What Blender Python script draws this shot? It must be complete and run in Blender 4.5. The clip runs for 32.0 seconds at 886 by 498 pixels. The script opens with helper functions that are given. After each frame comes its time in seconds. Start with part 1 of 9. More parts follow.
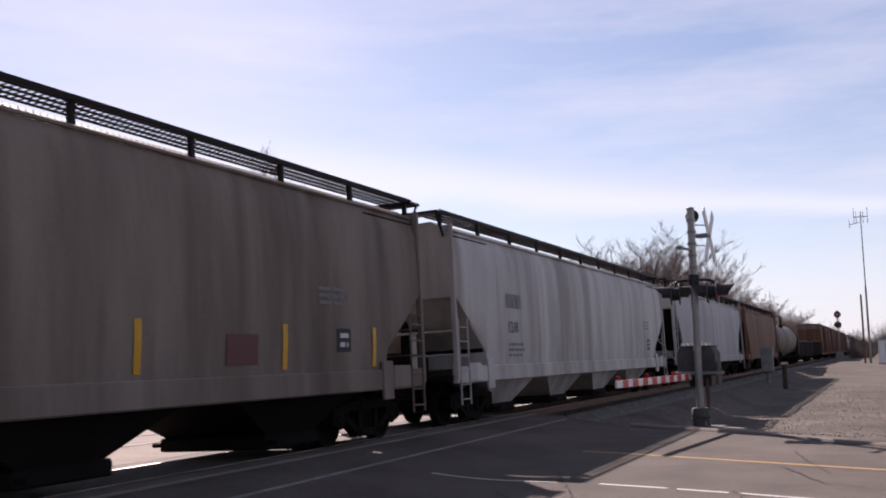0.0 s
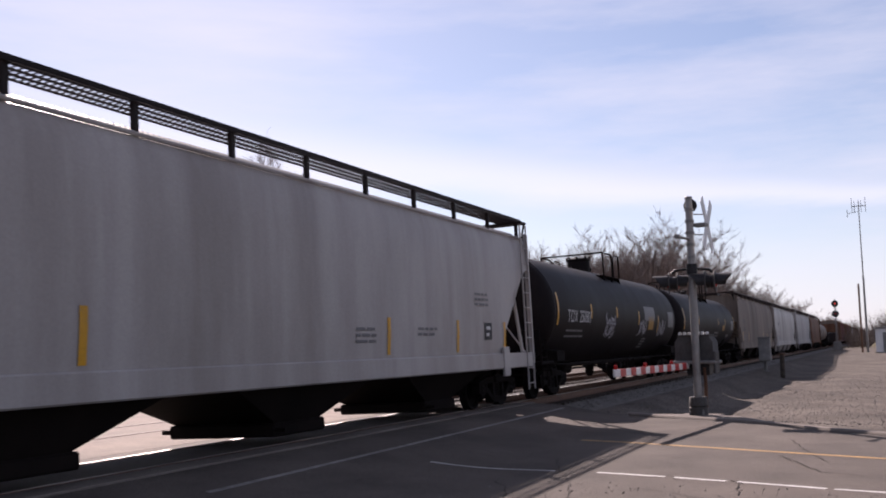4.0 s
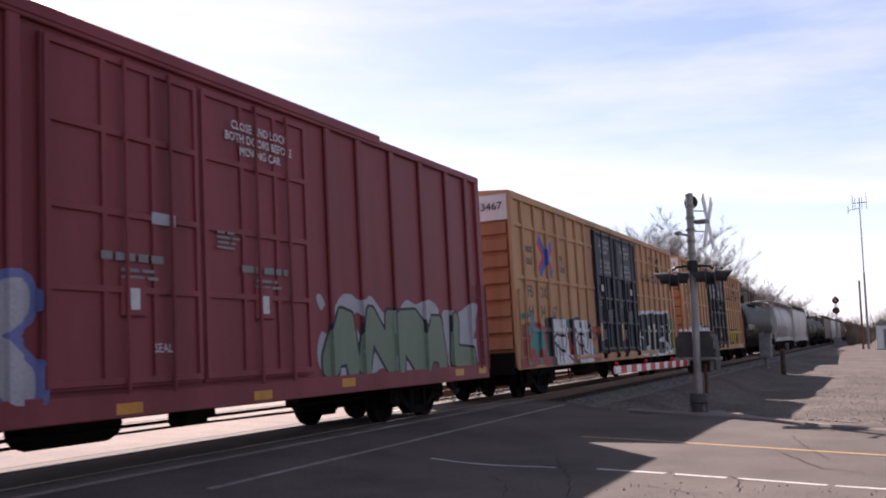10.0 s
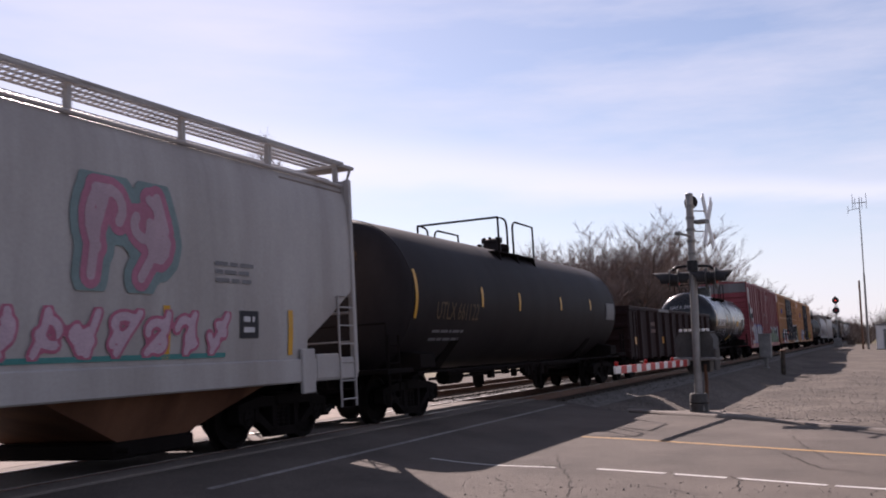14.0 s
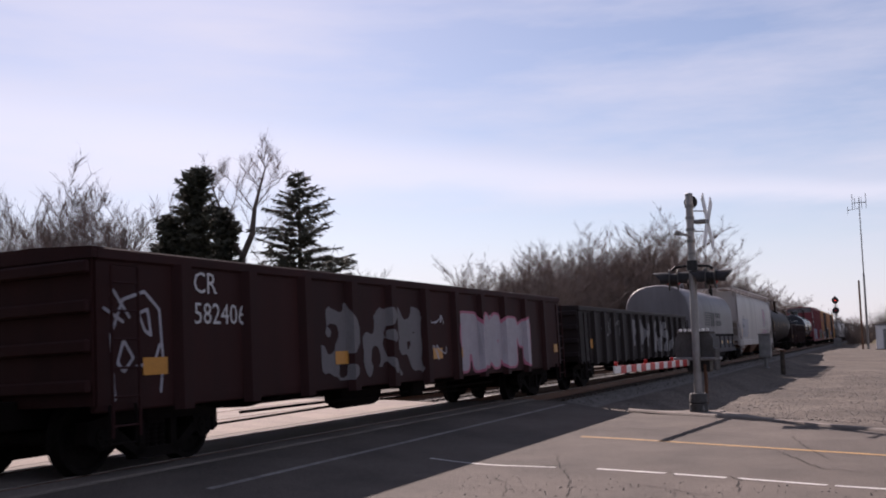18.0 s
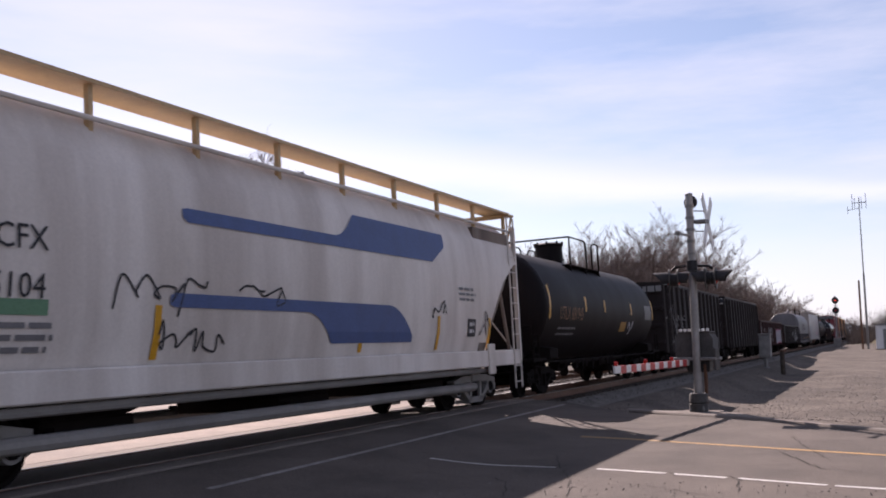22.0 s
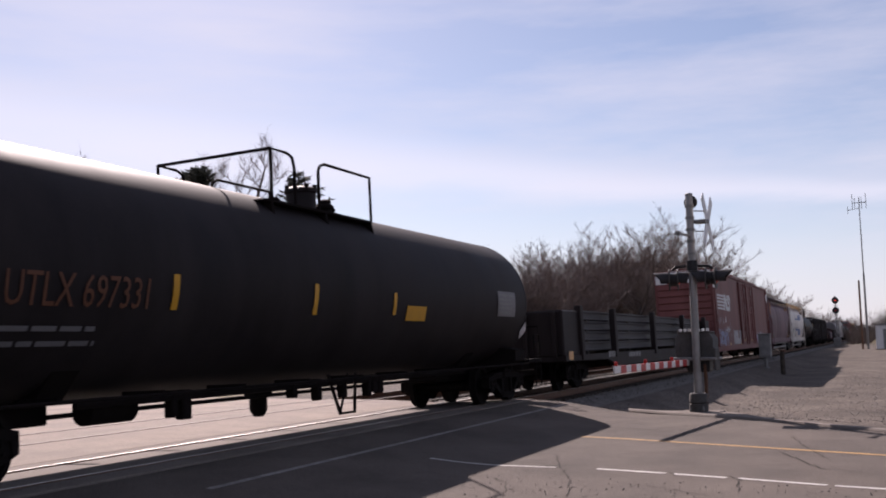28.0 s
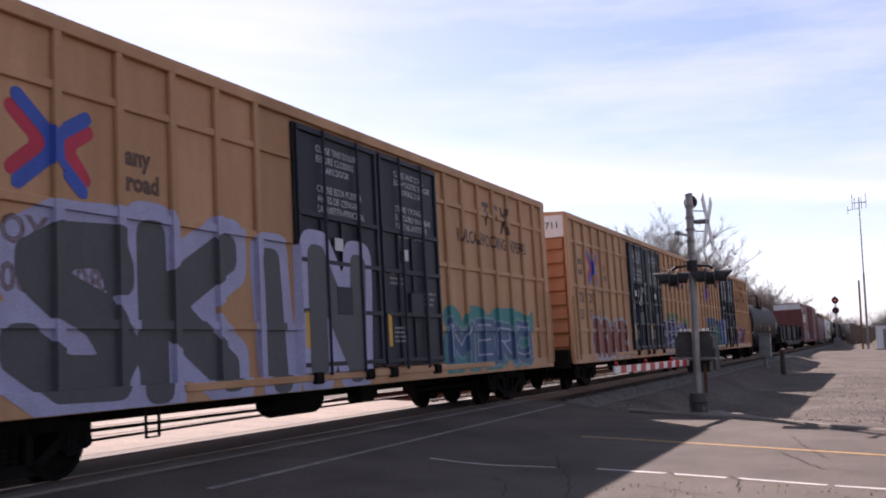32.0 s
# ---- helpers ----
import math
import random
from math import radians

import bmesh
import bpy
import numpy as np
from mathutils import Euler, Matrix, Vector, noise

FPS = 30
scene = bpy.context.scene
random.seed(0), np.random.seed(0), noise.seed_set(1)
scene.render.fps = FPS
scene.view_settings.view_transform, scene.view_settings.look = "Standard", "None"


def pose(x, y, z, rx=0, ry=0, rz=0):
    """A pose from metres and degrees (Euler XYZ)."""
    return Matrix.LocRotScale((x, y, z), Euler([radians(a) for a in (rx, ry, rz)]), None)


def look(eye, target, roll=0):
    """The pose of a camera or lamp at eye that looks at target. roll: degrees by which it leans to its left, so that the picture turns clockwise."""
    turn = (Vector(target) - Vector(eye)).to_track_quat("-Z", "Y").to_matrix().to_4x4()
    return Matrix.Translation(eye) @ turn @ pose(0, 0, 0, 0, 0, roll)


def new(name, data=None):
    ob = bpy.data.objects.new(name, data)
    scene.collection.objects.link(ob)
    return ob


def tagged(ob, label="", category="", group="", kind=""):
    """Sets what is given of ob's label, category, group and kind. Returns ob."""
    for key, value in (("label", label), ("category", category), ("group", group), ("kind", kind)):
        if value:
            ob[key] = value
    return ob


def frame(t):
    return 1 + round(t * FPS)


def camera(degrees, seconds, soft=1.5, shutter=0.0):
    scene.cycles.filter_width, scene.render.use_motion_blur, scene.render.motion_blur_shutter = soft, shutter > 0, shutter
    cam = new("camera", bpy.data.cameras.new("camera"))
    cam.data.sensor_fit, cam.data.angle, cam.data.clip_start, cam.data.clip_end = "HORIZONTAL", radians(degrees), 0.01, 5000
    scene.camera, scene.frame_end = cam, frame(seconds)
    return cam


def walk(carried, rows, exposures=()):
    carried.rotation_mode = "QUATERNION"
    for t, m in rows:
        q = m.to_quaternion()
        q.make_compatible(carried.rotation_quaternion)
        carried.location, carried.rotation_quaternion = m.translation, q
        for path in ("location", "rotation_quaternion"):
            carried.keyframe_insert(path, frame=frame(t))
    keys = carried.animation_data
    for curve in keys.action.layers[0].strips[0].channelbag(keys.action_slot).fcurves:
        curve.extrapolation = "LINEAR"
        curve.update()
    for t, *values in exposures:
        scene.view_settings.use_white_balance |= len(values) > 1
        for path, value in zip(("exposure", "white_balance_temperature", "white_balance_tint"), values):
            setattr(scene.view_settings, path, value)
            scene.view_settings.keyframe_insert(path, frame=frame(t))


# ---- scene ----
# ------------------------------------------------------------- camera
# x runs along the track in the way the train goes, y away from the camera, the rail heads lie at RAIL_Z.
cam = camera(48.63, 32.0, soft=1.9, shutter=0.06)
EYE = (0.0, -9.026, 1.563)


def aim(yaw, pitch, lean=-1.395):
    a, b = radians(yaw), radians(pitch)
    way = Vector((math.cos(a) * math.cos(b), math.sin(a) * math.cos(b), math.sin(b)))
    return look(EYE, Vector(EYE) + way, lean)


walk(cam, [(0.0, aim(23.90, 6.38)), (0.5, aim(23.77, 6.22)), (1.0, aim(23.69, 6.12)), (1.5, aim(23.77, 5.98)),
           (2.0, aim(23.80, 5.88)), (2.5, aim(23.78, 5.82)), (3.0, aim(23.77, 5.77)), (3.5, aim(23.79, 5.76)),
           (5.5, aim(23.85, 5.62)), (6.0, aim(23.85, 5.556)), (12.0, aim(23.85, 5.556)), (20.0, aim(23.83, 5.55)),
           (32.0, aim(23.83, 5.55))],
     exposures=[(t_, stops_, 6500, 27) for t_, stops_ in (
         (0, 0.95), (1, 1.08), (2, 0.88), (3, 0.92), (4.5, 1), (6, 1.13), (7, 1.12), (8, 1.28), (9, 1.3), (10, 1.3), (11, 1.2), (12, 0.95), (13, 0.8), (14, 0.95), (15, 1.02), (16.5, 0.93), (18, 0.8), (19, 0.95), (21, 1.05), (22, 1.1), (23, 1.14), (24, 1.26), (25, 1.33), (26.5, 1), (28, 0.8), (29, 1.18), (30, 1.3), (31, 1.3), (32, 1.27))])

# ------------------------------------------------------------- light
SUN_AZ, SUN_EL = radians(39.8), radians(34.3)      # from +x towards +y
sun_way = Vector((math.cos(SUN_AZ) * math.cos(SUN_EL), math.sin(SUN_AZ) * math.cos(SUN_EL), math.sin(SUN_EL)))
sun = new("sun", bpy.data.lights.new("sun", "SUN"))
sun.data.energy, sun.data.angle, sun.data.color = 5.0, radians(0.55), (1.0, 0.92, 0.82)
sun.matrix_world = look((0, 0, 60), Vector((0, 0, 60)) - sun_way)

world = bpy.data.worlds.new("sky")
scene.world = world
world.use_nodes = True
wn, wl = world.node_tree.nodes, world.node_tree.links
for n_ in list(wn):
    wn.remove(n_)
w_out = wn.new("ShaderNodeOutputWorld")
w_bg = wn.new("ShaderNodeBackground")
w_sky = wn.new("ShaderNodeTexSky")
w_sky.sky_type, w_sky.sun_disc = "NISHITA", False
w_sky.sun_elevation, w_sky.sun_rotation = SUN_EL, math.pi / 2 - SUN_AZ
w_sky.air_density, w_sky.dust_density, w_sky.ozone_density = 1.0, 0.35, 1.6
w_bg.inputs["Strength"].default_value = 0.0528
BANK = (0.172, 0.095, 0.026, 0.035)      # height of the cloud bank ahead, its slope, its half width and how that grows
# thin cirrus in long bands
w_tc = wn.new("ShaderNodeTexCoord")
w_map = wn.new("ShaderNodeMapping")
w_map.inputs["Scale"].default_value = (1.6, 1.6, 9.0)
w_map.inputs["Rotation"].default_value = (radians(4), radians(-3), radians(20))
w_noise = wn.new("ShaderNodeTexNoise")
w_noise.inputs["Scale"].default_value, w_noise.inputs["Detail"].default_value = 1.6, 7.0
w_noise.inputs["Roughness"].default_value = 0.6
w_ramp = wn.new("ShaderNodeValToRGB")
w_ramp.color_ramp.elements[0].position, w_ramp.color_ramp.elements[1].position = 0.38, 0.74
w_ramp.color_ramp.elements[0].color, w_ramp.color_ramp.elements[1].color = (0.06, 0.06, 0.06, 1), (0.62, 0.62, 0.62, 1)
w_mix = wn.new("ShaderNodeMix")
w_mix.data_type = "RGBA"
w_mix.inputs["B"].default_value = (8.6, 8.9, 9.4, 1)
wl.new(w_tc.outputs["Generated"], w_map.inputs["Vector"])
wl.new(w_map.outputs["Vector"], w_noise.inputs["Vector"])
wl.new(w_noise.outputs["Fac"], w_ramp.inputs["Fac"])
# haze and thin cloud scatter most light forwards, on the sun's side of the sky
w_dot = wn.new("ShaderNodeVectorMath")
w_dot.operation = "DOT_PRODUCT"
w_dot.inputs[1].default_value = sun_way
wl.new(w_tc.outputs["Generated"], w_dot.inputs[0])
w_fwd = wn.new("ShaderNodeMapRange")
w_fwd.interpolation_type = "SMOOTHSTEP"
for key_, v_ in (("From Min", -0.6), ("From Max", 0.75), ("To Min", 0.8), ("To Max", 1.0)):
    w_fwd.inputs[key_].default_value = v_
wl.new(w_dot.outputs["Value"], w_fwd.inputs["Value"])
w_thin = wn.new("ShaderNodeMath")
w_thin.operation = "MULTIPLY"
wl.new(w_ramp.outputs["Color"], w_thin.inputs[0])
wl.new(w_fwd.outputs["Result"], w_thin.inputs[1])
wl.new(w_thin.outputs["Value"], w_mix.inputs["Factor"])
wl.new(w_sky.outputs["Color"], w_mix.inputs["A"])
# one long bank of thin cloud that slopes down along the sky
w_side = wn.new("ShaderNodeVectorMath")
w_side.operation = "DOT_PRODUCT"
w_side.inputs[1].default_value = (-0.407, 0.914, 0.0)
wl.new(w_tc.outputs["Generated"], w_side.inputs[0])
w_sep = wn.new("ShaderNodeSeparateXYZ")
wl.new(w_tc.outputs["Generated"], w_sep.inputs["Vector"])


def sky_math(op, a, b):
    n = wn.new("ShaderNodeMath")
    n.operation = op
    for k, v in enumerate((a, b)):
        if isinstance(v, (int, float)):
            n.inputs[k].default_value = v
        else:
            wl.new(v, n.inputs[k])
    return n.outputs["Value"]


w_mid = sky_math("ADD", sky_math("MULTIPLY", w_side.outputs["Value"], BANK[1]), BANK[0])
w_wide = sky_math("ADD", sky_math("MULTIPLY", w_side.outputs["Value"], BANK[3]), BANK[2])
w_off = sky_math("DIVIDE", sky_math("ABSOLUTE", sky_math("SUBTRACT", sky_math("ADD", w_sep.outputs["Z"], sky_math("MULTIPLY", sky_math("SUBTRACT", w_noise.outputs["Fac"], 0.5), 0.06)), w_mid), 0), sky_math("MAXIMUM", w_wide, 0.012))
w_band = wn.new("ShaderNodeMapRange")
w_band.interpolation_type = "SMOOTHSTEP"
for key_, v_ in (("From Min", 0.0), ("From Max", 1.7), ("To Min", 0.42), ("To Max", 0.0)):
    w_band.inputs[key_].default_value = v_
wl.new(w_off, w_band.inputs["Value"])
w_bank = wn.new("ShaderNodeMix")
w_bank.data_type = "RGBA"
w_bank.inputs["B"].default_value = (10.4, 10.6, 11.0, 1)
wl.new(sky_math("MULTIPLY", w_band.outputs["Result"], w_fwd.outputs["Result"]), w_bank.inputs["Factor"])
wl.new(w_mix.outputs["Result"], w_bank.inputs["A"])
# pale haze low over the horizon
w_low = wn.new("ShaderNodeMapRange")
w_low.interpolation_type = "SMOOTHSTEP"
for key_, v_ in (("From Min", -0.02), ("From Max", 0.2), ("To Min", 0.6), ("To Max", 0.0)):
    w_low.inputs[key_].default_value = v_
w_haze = wn.new("ShaderNodeMix")
w_haze.data_type = "RGBA"
w_haze.inputs["B"].default_value = (7.6, 8.6, 9.8, 1)
wl.new(w_sep.outputs["Z"], w_low.inputs["Value"])
w_part = wn.new("ShaderNodeMath")
w_part.operation = "MULTIPLY"
wl.new(w_low.outputs["Result"], w_part.inputs[0])
wl.new(w_fwd.outputs["Result"], w_part.inputs[1])
wl.new(w_part.outputs["Value"], w_haze.inputs["Factor"])
wl.new(w_bank.outputs["Result"], w_haze.inputs["A"])
wl.new(w_haze.outputs["Result"], w_bg.inputs["Color"])
wl.new(w_bg.outputs["Background"], w_out.inputs["Surface"])


# ------------------------------------------------------------- materials
def surf(name, c1, c2, rough=0.6, metal=0.0, big=0.8, fine=30.0, streak=0.0, bump=0.15, vary=0.25, spread=(0.35, 0.7), shine=0.25, grime=0.0):
    """Paint, stone or metal: two colours mixed by large stains, a fine grain, runs down the side where streak > 0."""
    m = bpy.data.materials.new(name)
    m.use_nodes = True
    n, l = m.node_tree.nodes, m.node_tree.links
    b = n["Principled BSDF"]
    tc = n.new("ShaderNodeTexCoord")
    mp = n.new("ShaderNodeMapping")
    mp.inputs["Scale"].default_value = (1.0, 1.0, 1.0 - 0.88 * min(streak, 1.0))
    l.new(tc.outputs["Object"], mp.inputs["Vector"])
    n1 = n.new("ShaderNodeTexNoise")
    n1.inputs["Scale"].default_value, n1.inputs["Detail"].default_value = big, 6.0
    n1.inputs["Roughness"].default_value = 0.62
    n2 = n.new("ShaderNodeTexNoise")
    n2.inputs["Scale"].default_value, n2.inputs["Detail"].default_value = fine, 4.0
    l.new(mp.outputs["Vector"], n1.inputs["Vector"])
    l.new(tc.outputs["Object"], n2.inputs["Vector"])
    r = n.new("ShaderNodeValToRGB")
    r.color_ramp.elements[0].position, r.color_ramp.elements[1].position = spread
    r.color_ramp.elements[0].color, r.color_ramp.elements[1].color = (*c1, 1), (*c2, 1)
    l.new(n1.outputs["Fac"], r.inputs["Fac"])
    mr = n.new("ShaderNodeMapRange")
    mr.inputs["To Min"].default_value, mr.inputs["To Max"].default_value = 1 - vary, 1 + vary
    mr.inputs["From Min"].default_value, mr.inputs["From Max"].default_value = 0.3, 0.7
    l.new(n2.outputs["Fac"], mr.inputs["Value"])
    mx = n.new("ShaderNodeMix")
    mx.data_type, mx.blend_type = "RGBA", "MULTIPLY"
    mx.inputs["Factor"].default_value = 1.0
    l.new(r.outputs["Color"], mx.inputs["A"])
    l.new(mr.outputs["Result"], mx.inputs["B"])
    last = mx.outputs["Result"]
    if grime:
        m3 = n.new("ShaderNodeMapping")
        m3.inputs["Scale"].default_value = (1.1, 1.1, 0.1)
        l.new(tc.outputs["Object"], m3.inputs["Vector"])
        n3 = n.new("ShaderNodeTexNoise")
        n3.inputs["Scale"].default_value, n3.inputs["Detail"].default_value, n3.inputs["Roughness"].default_value = 1.0, 5.0, 0.55
        l.new(m3.outputs["Vector"], n3.inputs["Vector"])
        r3 = n.new("ShaderNodeValToRGB")
        r3.color_ramp.elements[0].position, r3.color_ramp.elements[1].position = 0.34, 0.58
        r3.color_ramp.elements[0].color, r3.color_ramp.elements[1].color = (0.42, 0.36, 0.33, 1), (1, 1, 1, 1)
        l.new(n3.outputs["Fac"], r3.inputs["Fac"])
        x3 = n.new("ShaderNodeMix")
        x3.data_type, x3.blend_type = "RGBA", "MULTIPLY"
        x3.inputs["Factor"].default_value = grime
        l.new(last, x3.inputs["A"])
        l.new(r3.outputs["Color"], x3.inputs["B"])
        last = x3.outputs["Result"]
    l.new(last, b.inputs["Base Color"])
    rr = n.new("ShaderNodeMapRange")
    rr.inputs["To Min"].default_value, rr.inputs["To Max"].default_value = max(rough - 0.12, 0.05), min(rough + 0.12, 1)
    l.new(n1.outputs["Fac"], rr.inputs["Value"])
    l.new(rr.outputs["Result"], b.inputs["Roughness"])
    b.inputs["Metallic"].default_value = metal
    b.inputs["Specular IOR Level"].default_value = shine
    if bump:
        bp = n.new("ShaderNodeBump")
        bp.inputs["Strength"].default_value, bp.inputs["Distance"].default_value = bump, 0.02
        l.new(n2.outputs["Fac"], bp.inputs["Height"])
        l.new(bp.outputs["Normal"], b.inputs["Normal"])
    return m


def lamp_glass(name, c, strength):
    m = bpy.data.materials.new(name)
    m.use_nodes = True
    b = m.node_tree.nodes["Principled BSDF"]
    b.inputs["Base Color"].default_value, b.inputs["Roughness"].default_value = (*c, 1), 0.15
    b.inputs["Emission Color"].default_value, b.inputs["Emission Strength"].default_value = (*c, 1), strength
    return m


ASPHALT = surf("asphalt", (0.07, 0.06, 0.053), (0.118, 0.1, 0.087), 0.95, 0, 0.5, 60, 0, 0.5, 0.35, shine=0.1)
CONCRETE = surf("concrete", (0.125, 0.108, 0.095), (0.19, 0.165, 0.145), 0.9, 0, 0.7, 40, 0, 0.3, 0.2, shine=0.1)
GRAVEL = surf("gravel", (0.06, 0.05, 0.042), (0.122, 0.102, 0.086), 0.95, 0, 0.35, 14, 0, 1.0, 0.6, shine=0.1)
STONE = surf("crushed_stone", (0.085, 0.077, 0.07), (0.19, 0.175, 0.16), 0.9, 0, 6, 40, 0, 0.6, 0.4, shine=0.1)
GRASS = surf("dry_grass", (0.075, 0.062, 0.032), (0.14, 0.115, 0.06), 0.95, 0, 0.25, 18, 0, 0.8, 0.5)
LINE_WHITE = surf("white_road_paint", (0.33, 0.315, 0.30), (0.5, 0.485, 0.46), 0.7, 0, 2.5, 30, 0, 0.2, 0.2)
LINE_FAINT = surf("faint_road_paint", (0.13, 0.12, 0.11), (0.27, 0.255, 0.24), 0.8, 0, 4.0, 30, 0, 0.2, 0.25)
LINE_YELLOW = surf("yellow_road_paint", (0.26, 0.15, 0.05), (0.36, 0.21, 0.065), 0.7, 0, 2.5, 30, 0, 0.2, 0.25)
TIE = surf("creosoted_timber", (0.03, 0.024, 0.02), (0.085, 0.065, 0.05), 0.9, 0, 3, 25, 0, 0.5, 0.4)
RAIL = surf("rusty_rail_steel", (0.09, 0.045, 0.028), (0.16, 0.085, 0.055), 0.65, 0.4, 2, 40, 0, 0.2, 0.3)
RAIL_HEAD = surf("worn_rail_head", (0.3, 0.28, 0.26), (0.42, 0.4, 0.38), 0.42, 1.0, 2, 60, 0, 0.05, 0.1)
DULL_HEAD = surf("dull_rusty_rail_head", (0.06, 0.045, 0.037), (0.13, 0.105, 0.09), 0.7, 0.3, 2, 60, 0, 0.1, 0.2)
GALV = surf("galvanised_steel", (0.15, 0.145, 0.14), (0.26, 0.25, 0.24), 0.6, 0.35, 2.5, 40, 0, 0.1, 0.15)
SILVER = surf("aluminium_paint", (0.2, 0.19, 0.18), (0.32, 0.305, 0.29), 0.5, 0.3, 2.5, 40, 0.5, 0.1, 0.15)
BLACKMETAL = surf("black_enamel", (0.012, 0.011, 0.012), (0.03, 0.027, 0.027), 0.5, 0.0, 2, 30, 0, 0.1, 0.3)
WHITE_ENAMEL = surf("white_enamel", (0.6, 0.59, 0.58), (0.74, 0.73, 0.72), 0.5, 0, 2, 40, 0.4, 0.05, 0.08)
RED_TAPE = surf("red_reflective_tape", (0.38, 0.03, 0.03), (0.5, 0.05, 0.045), 0.4, 0, 4, 60, 0, 0.05, 0.1)
WHITE_TAPE = surf("white_reflective_tape", (0.62, 0.6, 0.58), (0.74, 0.72, 0.7), 0.4, 0, 4, 60, 0, 0.05, 0.1)
LENS_RED = lamp_glass("red_lens", (0.32, 0.012, 0.01), 0.0)
LENS_LIT = lamp_glass("lit_red_lens", (0.7, 0.06, 0.04), 0.35)
BARK = surf("bark", (0.07, 0.055, 0.048), (0.145, 0.115, 0.10), 0.9, 0, 3, 20, 0.6, 0.6, 0.4)
TWIG = surf("twig_bark", (0.12, 0.092, 0.083), (0.2, 0.157, 0.14), 0.9, 0, 1, 10, 0, 0, 0.25)
NEEDLE = surf("conifer_needles", (0.032, 0.033, 0.022), (0.08, 0.076, 0.05), 0.8, 0, 1.2, 12, 0, 0, 0.4)
BRUSH = surf("bare_brush", (0.07, 0.052, 0.045), (0.13, 0.10, 0.085), 0.95, 0, 1, 12, 0, 0, 0.4)


# ------------------------------------------------------------- mesh helpers
class Shape:
    """Collects the faces of one mesh."""

    def __init__(self):
        self.v, self.f = [], []

    def add(self, verts, faces):
        k = len(self.v)
        self.v += [tuple(p) for p in verts]
        self.f += [tuple(i + k for i in face) for face in faces]
        return self

    def box(self, x0, x1, y0, y1, z0, z1, c=0.0, m=None):
        if c <= 0:
            vs = [(x, y, z) for x in (x0, x1) for y in (y0, y1) for z in (z0, z1)]
            fs = [(0, 1, 3, 2), (4, 6, 7, 5), (0, 4, 5, 1), (2, 3, 7, 6), (0, 2, 6, 4), (1, 5, 7, 3)]
        else:
            vs, fs = [], []
            for sx in (0, 1):
                for sy in (0, 1):
                    for sz in (0, 1):
                        x, y, z = (x0, x1)[sx], (y0, y1)[sy], (z0, z1)[sz]
                        dx, dy, dz = (c, -c)[sx], (c, -c)[sy], (c, -c)[sz]
                        vs += [(x, y + dy, z + dz), (x + dx, y, z + dz), (x + dx, y + dy, z)]
            q = lambda a, b, d: ((a * 2 + b) * 2 + d) * 3
            for s in (0, 1):
                fs += [tuple(q(s, *p) for p in ((0, 0), (0, 1), (1, 1), (1, 0))),
                       tuple(q(p[0], s, p[1]) + 1 for p in ((0, 0), (1, 0), (1, 1), (0, 1))),
                       tuple(q(p[0], p[1], s) + 2 for p in ((0, 0), (0, 1), (1, 1), (1, 0)))]
                for t in (0, 1):
                    fs += [(q(s, t, 0), q(s, t, 1), q(s, t, 1) + 1, q(s, t, 0) + 1),
                           (q(s, 0, t), q(s, 1, t), q(s, 1, t) + 2, q(s, 0, t) + 2),
                           (q(0, s, t) + 1, q(1, s, t) + 1, q(1, s, t) + 2, q(0, s, t) + 2)]
                    for u in (0, 1):
                        k = q(s, t, u)
                        fs.append((k, k + 1, k + 2))
        if m is not None:
            vs = [m @ Vector(p) for p in vs]
        return self.add(vs, fs)

    def prism(self, pts, a0, a1, axis="y"):
        """A polygon pulled along an axis. pts: (x, z) for y, (y, z) for x, (x, y) for z."""
        put = {"y": lambda p, a: (p[0], a, p[1]), "x": lambda p, a: (a, p[0], p[1]), "z": lambda p, a: (p[0], p[1], a)}[axis]
        n = len(pts)
        vs = [put(p, a0) for p in pts] + [put(p, a1) for p in pts]
        fs = [tuple(range(n)), tuple(range(2 * n - 1, n - 1, -1))]
        fs += [(i, (i + 1) % n, n + (i + 1) % n, n + i) for i in range(n)]
        return self.add(vs, fs)

    def tube(self, pts, r, n=6, closed=True):
        """A round bar along a line of points; r may be one radius or one for each point."""
        pts = [Vector(p) for p in pts]
        rs = r if isinstance(r, (list, tuple)) else [r] * len(pts)
        base, up = len(self.v), None
        for i, p in enumerate(pts):
            d = (pts[min(i + 1, len(pts) - 1)] - pts[max(i - 1, 0)]).normalized()
            if up is None:
                up = d.orthogonal().normalized()
            up = (up - d * up.dot(d))
            up = up.normalized() if up.length > 1e-6 else d.orthogonal().normalized()
            side = d.cross(up)
            for k in range(n):
                a = 2 * math.pi * k / n
                self.v.append(tuple(p + (up * math.cos(a) + side * math.sin(a)) * rs[i]))
        for i in range(len(pts) - 1):
            for k in range(n):
                a, b = base + i * n + k, base + i * n + (k + 1) % n
                self.f.append((a, b, b + n, a + n))
        if closed:
            self.f.append(tuple(base + k for k in range(n)))
            self.f.append(tuple(base + (len(pts) - 1) * n + k for k in reversed(range(n))))
        return self

